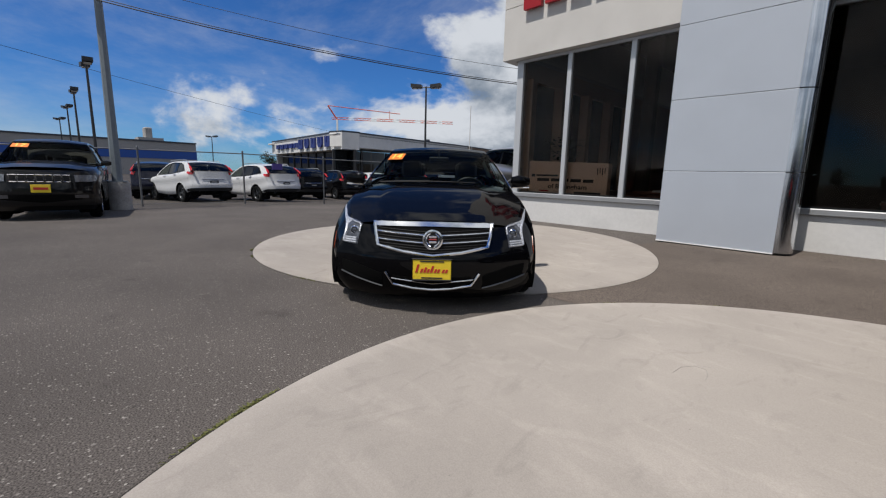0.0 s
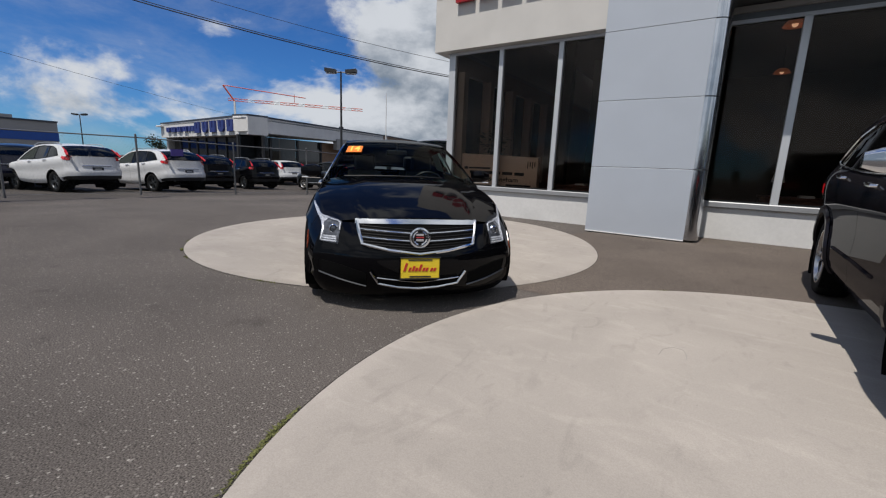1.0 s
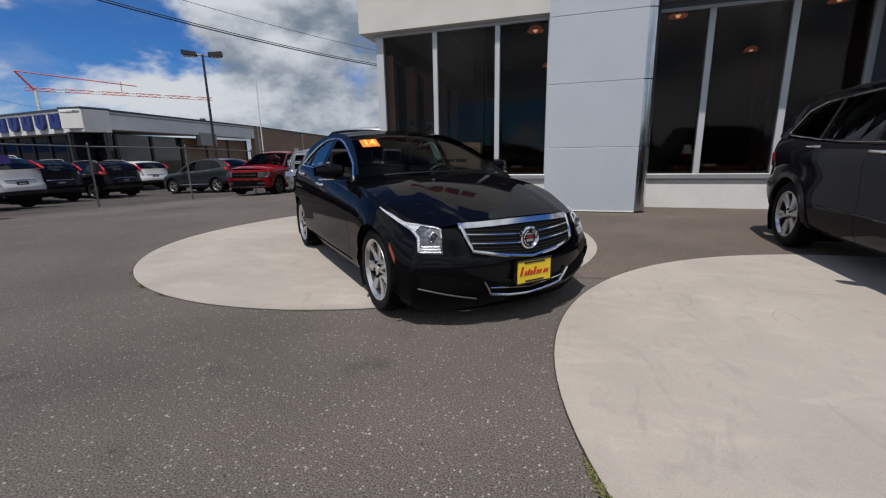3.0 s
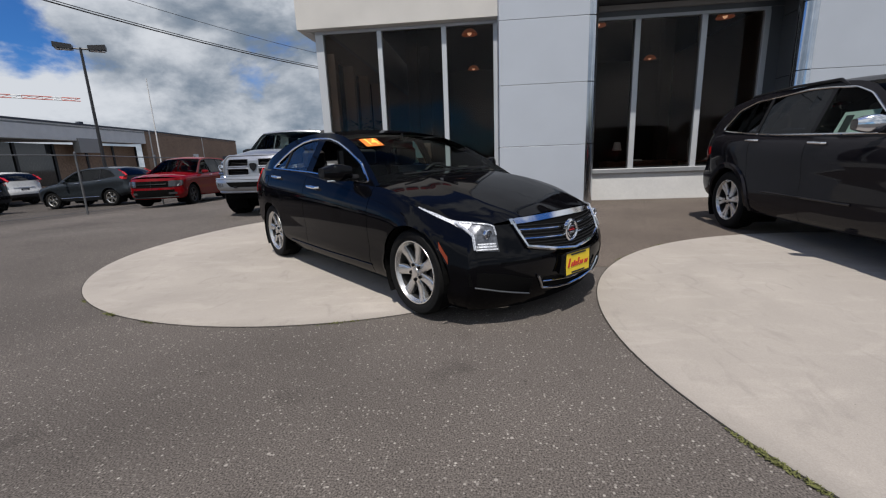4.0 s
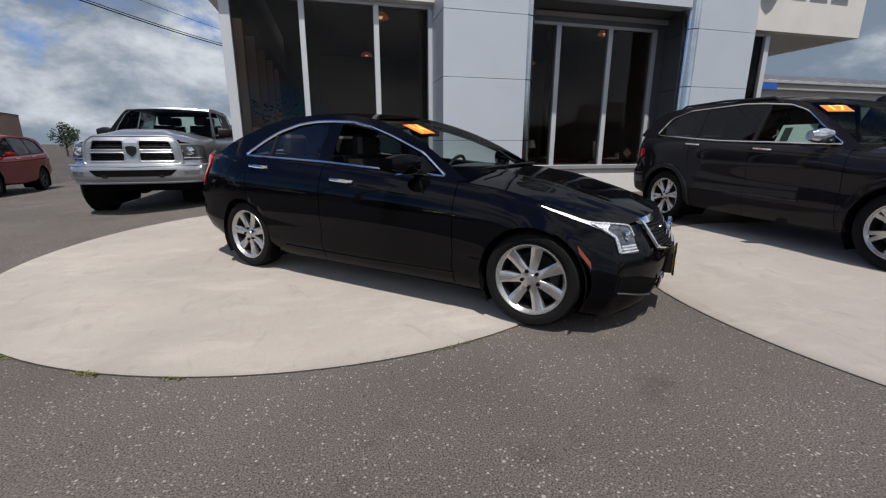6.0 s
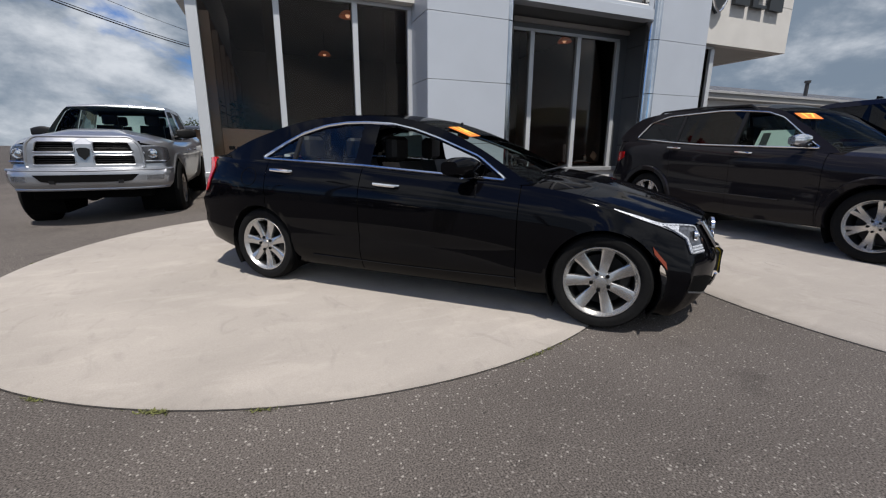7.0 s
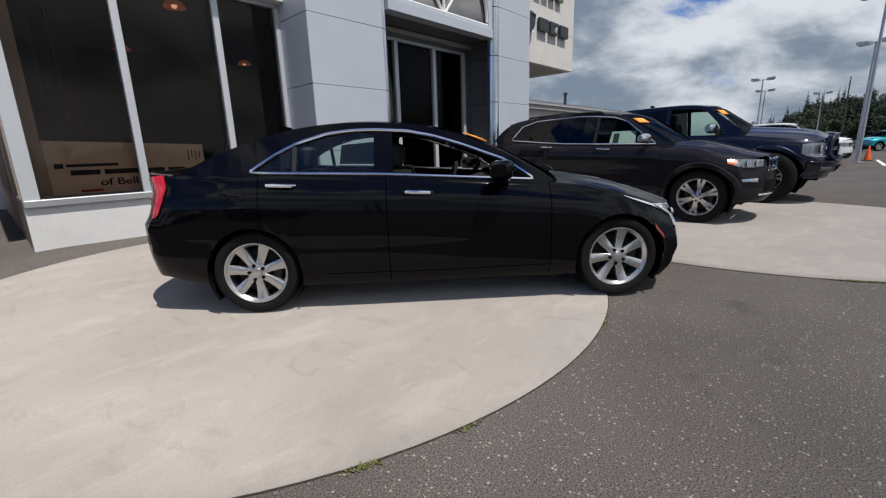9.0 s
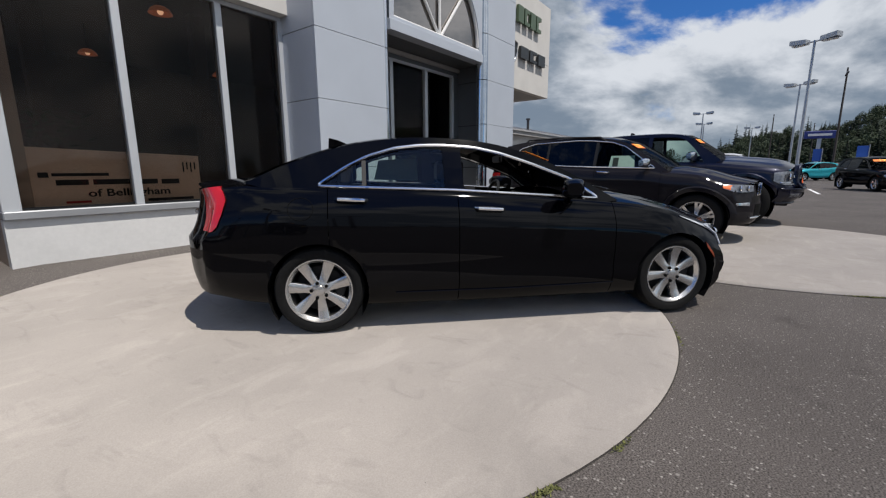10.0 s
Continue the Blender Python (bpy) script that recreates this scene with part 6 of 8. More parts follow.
LAMP_BOWL = surface("lamp_bowl_bright", (0.27, 0.28, 0.30), 0.25, metal=0.7, grain=0.3, grain_size=0.05)
LAMP_DARK = surface("lamp_bowl_dark", (0.05, 0.05, 0.055), 0.2, coat=1.0)
WHEEL_GREY_SUV = wheel_meshes("grey_suv", 0.385, 0.27, 0.25, 6, ALLOY, twin=0.15)
GREY_SUV = suv(4.69, 1.94, 1.76, 2.93, 0.76, 0.385, 0.27, WHEEL_GREY_SUV, GREY_PAINT, 1.15, 1.15, 0.95, 0.92, 0.12, -2.26, -1.80, k=0.36, arch_trim=GREY_PAINT, step=0.07, lift=0.13, dlo_mat=CHROME, sill=[(-2.5, 0.42), (-1.46, 0.32), (0, 0.275), (1.46, 0.3), (2.26, 0.31)], side_strips=[(-0.75, 0.55, lambda x: 0.56 - 0.01 * x, 0.012)], strip_mat=GREY_PAINT)
grey_suv = Vehicle("sport_utility", "dark grey sport utility vehicle with chrome trim and price sheet", "car", GREY_SUV, pose(1.435, 4.065, 0.012, 0, 0, -90.3))
grey_suv.mirror(0.70, 1.25, CHROME, None, (0.12, 0.2, 0.16))
roof_rails(grey_suv, -1.6, 0.0, 1.675, BLACK)
grey_suv.sticker("17", -0.76, 0.3, 0.3, 0.14)


def grey_suv_front(c):
    for s in (1, -1):
        hl = c.patch("headlight", c.nose, [(0.62, 0.815), (0.8, 0.805), (0.95, 0.81), (1.13, 0.86)], [(0.62, 0.905), (0.8, 0.915), (0.95, 0.92), (1.13, 0.925)], LAMP_BOWL, s, 0.01, 12, 4, 0.03, "clear headlight with amber end")
        c.patch("turn_signal", c.nose, [(1.04, 0.845), (1.13, 0.868)], [(1.04, 0.91), (1.13, 0.915)], AMBER, s, 0.016, 4, 3, 0.02, "", hl)
        for q in (0.76, 0.9):
            o = c.nose(q, 0.862, 0.012, s)
            part("projector", Geo().lathe([(0, 0.042), (0.014, 0.04), (0.006, 0.03), (0.012, 0)], "x", 18, o), CHROME, hl, "", True)
        c.patch("fog_light", c.nose, [(0.74, 0.60), (0.98, 0.61)], [(0.74, 0.655), (0.98, 0.645)], CHROME, s, 0.008, 8, 3, 0.02)
        c.patch("taillight", c.tail, [(0.72, 0.93), (1.0, 0.93), (1.25, 1.0)], [(0.72, 1.07), (1.0, 1.1), (1.25, 1.1)], RED_LENS, s, 0.012, 10, 4, 0.03)
    for i in range(7):
        y = (i - 3) * 0.128
        o = c.front(y, 0.84, 0.012)
        g = part("grille_slot", Geo().box(o.x - 0.03, o.x, y - 0.042, y + 0.042, 0.755, 0.915, 0.012), LINER, c.root)
        part("slot_frame", Geo().tube([(o.x + 0.004, y + a, b) for a, b in rounded(((-0.048, 0.748), (0.048, 0.748), (0.048, 0.922), (-0.048, 0.922)), 0.02)], 0.008, 6, True), CHROME, g, "", True)
    c.patch("lower_grille", lambda u, z, o, s: c.front(u, z, o), [(-0.5, 0.45), (0.5, 0.45)], [(-0.5, 0.62), (0.5, 0.62)], LINER, 1, 0.004, 12, 3, 0.02)
    c.bar("bumper_trim", [c.front(y, 0.42, 0.012) for y in np.linspace(-0.6, 0.6, 15)], 0.014, CHROME)
    rows = c.rg_rows[0]
    part("roof_spoiler", Geo().prism([(p[0] + 0.05, p[1] * 0.92, p[2] + 0.01) for p in (rows[0], rows[8], rows[16])] + [(p[0] - 0.16, p[1] * 0.86, p[2] - 0.01) for p in (rows[16], rows[8], rows[0])], (0, 0, -0.035)), GREY_PAINT, c.root)
    x = 0.28
    for s in (-1,):
        y = c.glass_side(x, 1.3) - 0.02
        sh = part("price_sheet", Geo().prism([(0.1, s * (c.glass_side(0.1, 1.16) - 0.02), 1.16), (0.52, s * (c.glass_side(0.52, 1.16) - 0.02), 1.16), (0.5, s * (c.glass_side(0.5, 1.38) - 0.02), 1.38), (0.12, s * (c.glass_side(0.12, 1.38) - 0.02), 1.38)], (0, -s * 0.003, 0)), PAPER, c.root, "pale green price sheet behind the glass")
        part("sheet_print", Geo().prism([(0.16, s * (c.glass_side(0.16, 1.2) - 0.017), 1.2), (0.25, s * (c.glass_side(0.25, 1.2) - 0.017), 1.2), (0.25, s * (c.glass_side(0.25, 1.35) - 0.017), 1.35), (0.16, s * (c.glass_side(0.16, 1.35) - 0.017), 1.35)], (0, s * 0.002, 0)), PAPER_INK, sh)


grey_suv_front(grey_suv)
WHEEL_BIG = wheel_meshes("truck", 0.47, 0.25, 0.33, 5, ALLOY, "far", 0.2)
WHEEL_MID = wheel_meshes("mid", 0.36, 0.24, 0.235, 5, ALLOY, "far", 0.17)
WHEEL_GREY = wheel_meshes("grey", 0.36, 0.24, 0.235, 5, SIGN_DARK, "far", 0.17)
WHEEL_DARK = wheel_meshes("dark", 0.38, 0.25, 0.24, 5, DARK, "far", 0.17)


def truck(paint_, L=6.05, W=2.02, H=1.98, wb=3.8, fo=0.98, low=0.0):
    S = suv(L, W, H, wb, fo, 0.47, 0.25, WHEEL_BIG, paint_, 1.30, 1.36, 1.27, 1.34, 0.66, -1.12, -0.98, k=0.22, tint=False, step=0.1)
    xf, xr = S["xf"], S["xr"]
    S.update(
        belt=[(xr, 1.42), (-1.3, 1.40), (-1.1, 1.31), (0.5, 1.27), (1.28, 1.27), (wb / 2, 1.26 - low * 0.5), (xf - 0.25, 1.24 - low), (xf, 1.20 - low)],
        crown=[(xr, 1.42), (-1.3, 1.40), (0.9, 1.36), (1.28, 1.41), (wb / 2, 1.42 - low * 0.6), (xf - 0.25, 1.38 - low), (xf, 1.28 - low)],
        sill=[(xr, 0.62), (-wb / 2, 0.5), (0, 0.46), (wb / 2, 0.52), (xf, 0.58 - low)],
        lean_front=[(0.5, -0.1), (0.65, 0.05), (0.82, 0.05), (0.86, -0.02), (1.2, -0.05), (1.35, -0.12)],
        top=[(1.46, 1.33), (1.24, 1.51), (1.0, 1.70), (0.84, 1.82), (0.62, 1.90), (0.2, 1.93), (-0.7, 1.92), (-0.98, 1.87), (-1.05, 1.65), (-1.12, 1.33)],
        crease=lambda x, c: 0.035 * min(1, max(0, (2.75 - x) / 0.5)) / (1 + math.exp((abs(c) - 0.42) / 0.035)),
        openings=None, pillars=[], lean_rear=[(0.3, 0.0), (1.4, 0.0)], inset=INSET,
        pf=0.22, ef=4, pr=0.05, deck_to=-1.06, floor=0.5, doors=[(0.05, 1.2), (-1.0, 0.05)], handles=[(0, 0.2, 1.12), (1, -0.85, 1.12)],
        windows=[dict(shape=[(0.1, 1.31), (1.16, 1.29), (0.98, 1.55), (0.76, 1.78), (0.58, 1.84), (0.1, 1.86)], mat=GLASS_CAR), dict(shape=[(-0.93, 1.33), (0.02, 1.31), (0.02, 1.86), (-0.86, 1.83)], mat=GLASS_TINT)],
        chrome_dlo=None, arch=0.535, arch_trim=paint_, face=1.06, tw=0.32, seats=[0.25, -0.5], seat_h=1.2,
    )
    return S


def truck_front(c, shell, lamp, low=0.0):
    F = lambda y, z, o=0.02: c.front(y, z - low, o)
    fr = lambda u, z, o, s: c.front(u, z - low, o)
    N = lambda q, z, o, s: c.nose(q, z - low, o, s)
    # grille: one cast frame with four openings, over a dark backing
    rim = rounded([(-0.70, 0.86), (0.70, 0.86), (0.665, 1.20), (0.56, 1.315), (-0.56, 1.315), (-0.665, 1.20)], 0.07, 4)
    holes = [rounded([(s * 0.105, z0), (s * w0, z0), (s * w1, z1), (s * 0.105, z1)][:: s], 0.035, 3) for s in (1, -1) for z0, z1, w0, w1 in ((0.915, 1.055, 0.605, 0.59), (1.095, 1.245, 0.585, 0.54))]
    pts, faces = fill_with_holes(dense(rim, 0.08), [dense(h, 0.08) for h in holes])
    G = Geo().add([F(y, z, 0.085) for y, z in pts], faces)
    for loop in [rim, *holes]:
        loop = dense(loop, 0.08)
        G.grid([[F(y, z, o) for y, z in loop] for o in (0.085, 0.0)], wrap=True)
    g = part("grille_surround", G, shell, c.root, "broad bright grille surround with four openings")
    part("grille_rim", Geo().tube([F(y, z, 0.08) for y, z in dense(rim, 0.05)], 0.022, 8, True), shell, g, "", True)
    for h in holes:
        part("opening_rim", Geo().tube([F(y, z, 0.082) for y, z in dense(h, 0.05)], 0.012, 6, True), shell, g, "", True)
    c.patch("grille_backing", fr, [(-0.66, 0.88), (0.66, 0.88)], [(-0.60, 1.26), (0, 1.28), (0.60, 1.26)], LINER, 1, 0.02, 12, 4, 0.02, "", g)
    for z in np.arange(0.93, 1.24, 0.032):
        part("grille_bar", Geo().tube([F(y, z, 0.035) for y in np.linspace(-0.6, 0.6, 9)], 0.006, 5), BLACK, g)
    e = F(0, 1.075, 0.09)
    part("emblem", Geo().prism([(e.x, 0.075 * x, e.z + 0.085 * z) for x, z in ((-1, 0.8), (-0.45, 1), (0.45, 1), (1, 0.8), (0.8, -0.3), (0, -1), (-0.8, -0.3))], (0.02, 0, 0)), BLACK, g, "dark shield emblem")
    for s in (1, -1):
        b = c.patch("bumper", N, [(0.0, 0.56), (0.85, 0.56), (1.0, 0.55), (1.14, 0.58)], [(0.0, 0.83), (0.85, 0.84), (1.0, 0.85), (1.14, 0.86)], shell, s, 0.07, 24, 6, 0.1, "bright steel bumper half")
        part("bumper_lip", Geo().tube([N(q, 0.835 + 0.01 * q, 0.07, s) for q in np.linspace(0.0, 1.1, 16)], 0.02, 8), shell, b, "", True)
        part("bumper_roll", Geo().tube([N(q, 0.57, 0.07, s) for q in np.linspace(0.0, 1.1, 16)], 0.022, 8), shell, b, "", True)
        hl = c.patch("headlight", N, [(0.70, 0.93), (1.0, 0.93), (1.16, 1.0)], [(0.66, 1.17), (1.0, 1.185), (1.16, 1.16)], lamp, s, 0.02, 14, 5, 0.04, "large wraparound headlight in a dark bowl")
        o = N(0.87, 1.075, 0.03, s)
        part("projector", Geo().lathe([(0, 0.072), (0.02, 0.07), (0.024, 0.06), (0.006, 0.05), (0.015, 0.03), (0.02, 0)], "x", 20, o), CHROME, hl, "", True)
        part("lamp_bar", Geo().tube([N(q, 0.965, 0.026, s) for q in np.linspace(0.76, 1.06, 8)], 0.010, 6), CHROME, hl, "", True)
        part("lamp_bulb", Geo().lathe([(0, 0.035), (0.012, 0.03), (0.016, 0)], "x", 14, N(0.74, 1.08, 0.026, s)), CHROME, hl, "", True)
        c.patch("fog_light", N, [(0.76, 0.69), (0.97, 0.69)], [(0.76, 0.76), (0.97, 0.76)], LAMP_BOWL, s, 0.078, 5, 2, 0.02)
        c.patch("tow_hook", N, [(0.40, 0.655), (0.47, 0.655)], [(0.40, 0.70), (0.47, 0.70)], BLACK, s, 0.088, 3, 2, 0.03)
    slot = [(-0.62, 0.775), (-0.60, 0.70), (-0.50, 0.665), (0.50, 0.665), (0.60, 0.70), (0.62, 0.775)]
    c.patch("bumper_intake", fr, slot[:1] + [(-0.5, 0.675), (0.5, 0.675)] + slot[-1:], [(-0.62, 0.78), (0.62, 0.78)], LINER, 1, 0.078, 14, 3, 0.02)
    part("air_dam", Geo().box(c.S["xf"] - 0.35, c.S["xf"] - 0.12, -0.72, 0.72, 0.42, 0.6, 0.02), LINER, c.root)
    c.bar("roof_header", [Vector(p) + Vector((0.0, 0, -0.006)) for p in c.ws_rows[-1]], 0.02, shell)
    part("front_axle", Geo().tube([(c.S["wb"] / 2, -0.8, 0.43), (c.S["wb"] / 2, 0.8, 0.43)], 0.06).lathe([(-0.1, 0.0), (-0.08, 0.13), (0.08, 0.13), (0.1, 0)], "x", 14, (c.S["wb"] / 2, -0.25, 0.43)), CAST, c.root, "", True)
    part("roof_aerial", Geo().prism([(-0.6, 0.02, 1.95), (-0.45, 0.02, 1.96), (-0.52, 0.012, 2.03), (-0.58, 0.012, 2.04)], (0, -0.035, 0)), BLACK, c.root)


def wedge_mirror(c, x, z, mat):
    c.mirror(x, z, mat, None, (0.15, 0.30, 0.20))


silver = Vehicle("pickup_truck", "silver heavy pickup truck with crosshair grille, parked beside the showroom", "pickup truck", truck(SILVER_PAINT), pose(-7.89, 11.44, -0.09, 0, 0, -88) @ Matrix.Scale(1.05, 4))
truck_front(silver, SILVER_PAINT, LAMP_DARK)
wedge_mirror(silver, 0.95, 1.42, BLACK)
navy = Vehicle("pickup_truck", "dark navy pickup truck with chrome mirrors and price sticker", "pickup truck", truck(NAVY_PAINT, L=5.93, fo=0.86, low=0.09), pose(4.5, 4.0, 0.012, 0, 0, -91))
truck_front(navy, NAVY_PAINT, LAMP_BOWL, 0.09)
wedge_mirror(navy, 0.95, 1.42, CHROME)
navy.sticker("17", -0.74, 0.3, 0.3, 0.14)
plate(navy, 1, 0.72)


def tail_lamps(c, tall=False):
    zb = c.S["belt"][0][1]
    for s in (1, -1):
        if tall:
            c.patch("taillight", c.tail, [(0.84, zb - 0.14), (1.0, zb - 0.13), (1.16, zb - 0.06)], [(0.84, zb - 0.01), (1.0, zb - 0.005), (1.16, zb - 0.005)], RED_LENS, s, 0.014, 10, 5, 0.03, "tall red taillight")
            k = 0 if s < 0 else -1
            pts = [Vector(r[k]) + Vector((-0.02, s * 0.015, 0)) for r in c.rg_rows[2:]]
            c.bar("pillar_lamp", pts, 0.018, RED_LENS)
            c.bar("pillar_lamp", [p + Vector((-0.01, s * 0.02, 0)) for p in pts[len(pts) // 2 :]], 0.042, RED_LENS)
        else:
            c.patch("taillight", c.tail, [(0.68, zb - 0.2), (1.0, zb - 0.2), (1.2, zb - 0.12)], [(0.68, zb - 0.03), (1.0, zb - 0.01), (1.2, zb - 0.01)], RED_LENS, s, 0.014, 10, 4, 0.03, "red taillight")
    c.patch("rear_bumper", c.tail, [(0.0, 0.46), (1.0, 0.46), (1.25, 0.44)], [(0.0, 0.60), (1.0, 0.58), (1.25, 0.52)], BLACK, 1, 0.015, 10, 3, 0.03, "black lower bumper")
    c.patch("rear_bumper", c.tail, [(0.0, 0.46), (1.0, 0.46), (1.25, 0.44)], [(0.0, 0.60), (1.0, 0.58), (1.25, 0.52)], BLACK, -1, 0.015, 10, 3, 0.03, "black lower bumper")
    p = c.rear(0, 0.82, 0.012)
    pl = part("licence_plate", Geo().box(p.x - 0.008, p.x + 0.004, -0.17, 0.17, 0.76, 0.88), INK, c.root, "dark plate with a pale bar")
    part("plate_bar", Geo().box(p.x - 0.011, p.x - 0.007, -0.11, 0.11, 0.805, 0.835), WHITE, pl)
    c.bar("tailgate_trim", [c.rear(y, 0.93, 0.012) for y in np.linspace(-0.45, 0.45, 7)], 0.012, CHROME)
    for s in (1, -1):
        part("exhaust_tip", Geo().lathe([(-0.05, 0.045), (0.05, 0.045)], "x", 12, (c.S["xr"] + 0.06, s * 0.55, 0.44)), CHROME, c.root)


def simple_front(c, kind):
    fr = lambda u, z, o, s: c.front(u, z, o)
    nz = c.S["lean_front"][3][0]
    lo, hi = nz - 0.2, nz - 0.04
    w = 0.62 if kind == "cross" else 0.5
    if kind == "cross":
        lo -= 0.06
        c.patch("bumper_mouth", fr, [(-0.68, 0.40), (0.68, 0.40)], [(-0.6, 0.62), (0.6, 0.62)], LINER, 1, 0.012, 12, 3, 0.03)
        c.bar("splitter", [c.front(y, 0.36, 0.02) for y in np.linspace(-0.75, 0.75, 11)], 0.022, BLACK)
    c.patch("grille", fr, [(-w, lo), (w, lo)], [(-w, hi), (w, hi)], LINER if kind != "slots" else BLACK, 1, 0.006, 12, 3, 0.03)
    if kind == "slots":
        for i in range(7):
            y = (i - 3) * 0.135
            o = c.front(y, (lo + hi) / 2, 0.02)
            part("slot_frame", Geo().tube([(o.x, y + a, z) for a, z in ((-0.054, lo + 0.015), (0.054, lo + 0.015), (0.054, hi - 0.005), (-0.054, hi - 0.005))], 0.013, 6, True), ALLOY, c.root, "", True)
    elif kind == "cross":
        c.bar("grille_bar", [c.front(y, (lo + hi) / 2, 0.02) for y in np.linspace(-0.48, 0.48, 7)], 0.014, BLACK)
        c.bar("grille_bar", [c.front(0, z, 0.02) for z in (lo, hi)], 0.014, BLACK)
    for s in (1, -1):
        c.patch("headlight", c.nose, [(0.62, lo + 0.02), (0.95, lo + 0.03), (1.05, lo + 0.08)], [(0.62, hi), (0.95, hi + 0.01), (1.05, hi + 0.0)], LAMP_BOWL if kind == "slots" else LAMP_DARK, s, 0.014, 10, 3, 0.03, "headlight")
        c.patch("fog_light", c.nose, [(0.6, 0.46), (0.85, 0.46)], [(0.6, 0.53), (0.85, 0.53)], LAMP_DARK, s, 0.012, 5, 2, 0.02)
    c.patch("lower_grille", fr, [(-0.62, 0.36), (0.62, 0.36)], [(-0.62, 0.54), (0.62, 0.54)], LINER, 1, 0.008, 10, 3, 0.02)
    if kind == "slots":
        c.patch("bumper_cladding", c.nose, [(0.0, 0.30), (1.0, 0.30), (1.3, 0.34)], [(0.0, 0.37), (1.0, 0.44), (1.3, 0.44)], BLACK, 1, 0.012, 10, 3, 0.02)
        c.patch("bumper_cladding", c.nose, [(0.0, 0.30), (1.0, 0.30), (1.3, 0.34)], [(0.0, 0.37), (1.0, 0.44), (1.3, 0.44)], BLACK, -1, 0.012, 10, 3, 0.02)


def wagon(paint_, wheel=WHEEL_MID, **kw):
    return suv(4.64, 1.89, 1.70, 2.77, 0.9, 0.37, 0.25, wheel, paint_, 1.09, 1.10, 0.93, 0.92, 0.05, -2.22, -1.72, k=0.40, step=0.12, lift=0.14, **kw)


def at(x, y, deg, back):
    """The pose of a vehicle whose rear (back < 0) or front end stands over (x, y)."""
    a = radians(deg)
    px, py = x - math.cos(a) * back, y - math.sin(a) * back
    zs = [rise(py + math.sin(a) * d, px + math.cos(a) * d) for d in (1.4, -1.4)]
    return pose(px, py, sum(zs) / 2) @ pose(0, 0, 0, 0, 0, deg) @ pose(0, 0, 0, 0, -math.degrees(math.atan2(zs[0] - zs[1], 2.8)), 0)


XR = 2.77 / 2 + 0.9 - 4.64
for x, y, deg, mat, lab in (
    (-18.8, 5.5, 190, WHITE_PAINT, "white wagon with dark rear glass, parked behind the fence"),
    (-18.3, 8.3, 191, WHITE_PAINT, "white wagon with dark rear glass and a purple dealer tag"),
    (-20.9, 10.9, 178, BLACK_PAINT, "black wagon with red taillights, parked behind the fence"),
    (-21.6, 13.9, 178, BLACK_PAINT, "black wagon with red taillights, parked behind the fence"),
    (-22.4, 4.0, 165, NAVY_PAINT, "dark blue wagon with red taillights, parked far behind the fence"),
):
    v = Vehicle("station_wagon", lab, "car", wagon(mat, WHEEL_GREY), at(x, y, deg, XR), "wagons behind the fence")
    tail_lamps(v, True)
    if "purple" in lab:
        part("dealer_tag", Geo().box(XR + 0.2, XR + 0.22, 0.05, 0.55, 1.42, 1.68), surface("purple_card", (0.12, 0.08, 0.35), 0.5), v.root, "purple tag on the rear window")
    roof_rails(v, -1.6, 0.1, 1.66, STEEL)
v = Vehicle("station_wagon", "slate grey wagon seen from its side behind the fence", "car", wagon(SLATE_PAINT, side_strips=[(-0.9, 0.9, 0.45, 0.012)]), at(-17.9, 17.2, 181, XR), "wagons behind the fence")
tail_lamps(v, True)
v.mirror(0.5, 1.12, SLATE_PAINT)
v = Vehicle("station_wagon", "white wagon parked far behind the fence", "car", wagon(WHITE_PAINT), at(-25.5, 18.5, 170, XR), "wagons behind the fence")
tail_lamps(v, True)

red = Vehicle("sport_utility", "bright red sport utility vehicle with black grille, facing out", "car", suv(5.1, 1.93, 1.80, 3.04, 0.95, 0.39, 0.26, WHEEL_DARK, RED_PAINT, 1.12, 1.17, 1.06, 1.0, 0.1, -2.5, -2.0, k=0.34, step=0.1), at(-14.15, 13.0, -80, 3.04 / 2 + 0.95))
simple_front(red, "cross")
red.mirror(0.66, 1.2, RED_PAINT)
small_suv = Vehicle("sport_utility", "dark grey compact utility vehicle with seven slot grille", "car", suv(4.6, 1.88, 1.84, 2.72, 0.88, 0.37, 0.23, WHEEL_MID, CHARCOAL_PAINT, 1.18, 1.22, 1.08, 0.85, 0.05, -2.1, -1.6, k=0.34, step=0.1, sill=[(-2.4, 0.34), (-1.36, 0.26), (0, 0.24), (1.36, 0.24), (2.24, 0.2)]), at(-11.7, 0.32, -8, 2.72 / 2 + 0.88))
simple_front(small_suv, "slots")
small_suv.mirror(0.5, 1.26, CHARCOAL_PAINT)
small_suv.sticker("17", -0.72, 0.26, 0.3, 0.17)
plate(small_suv, 1, 0.66)

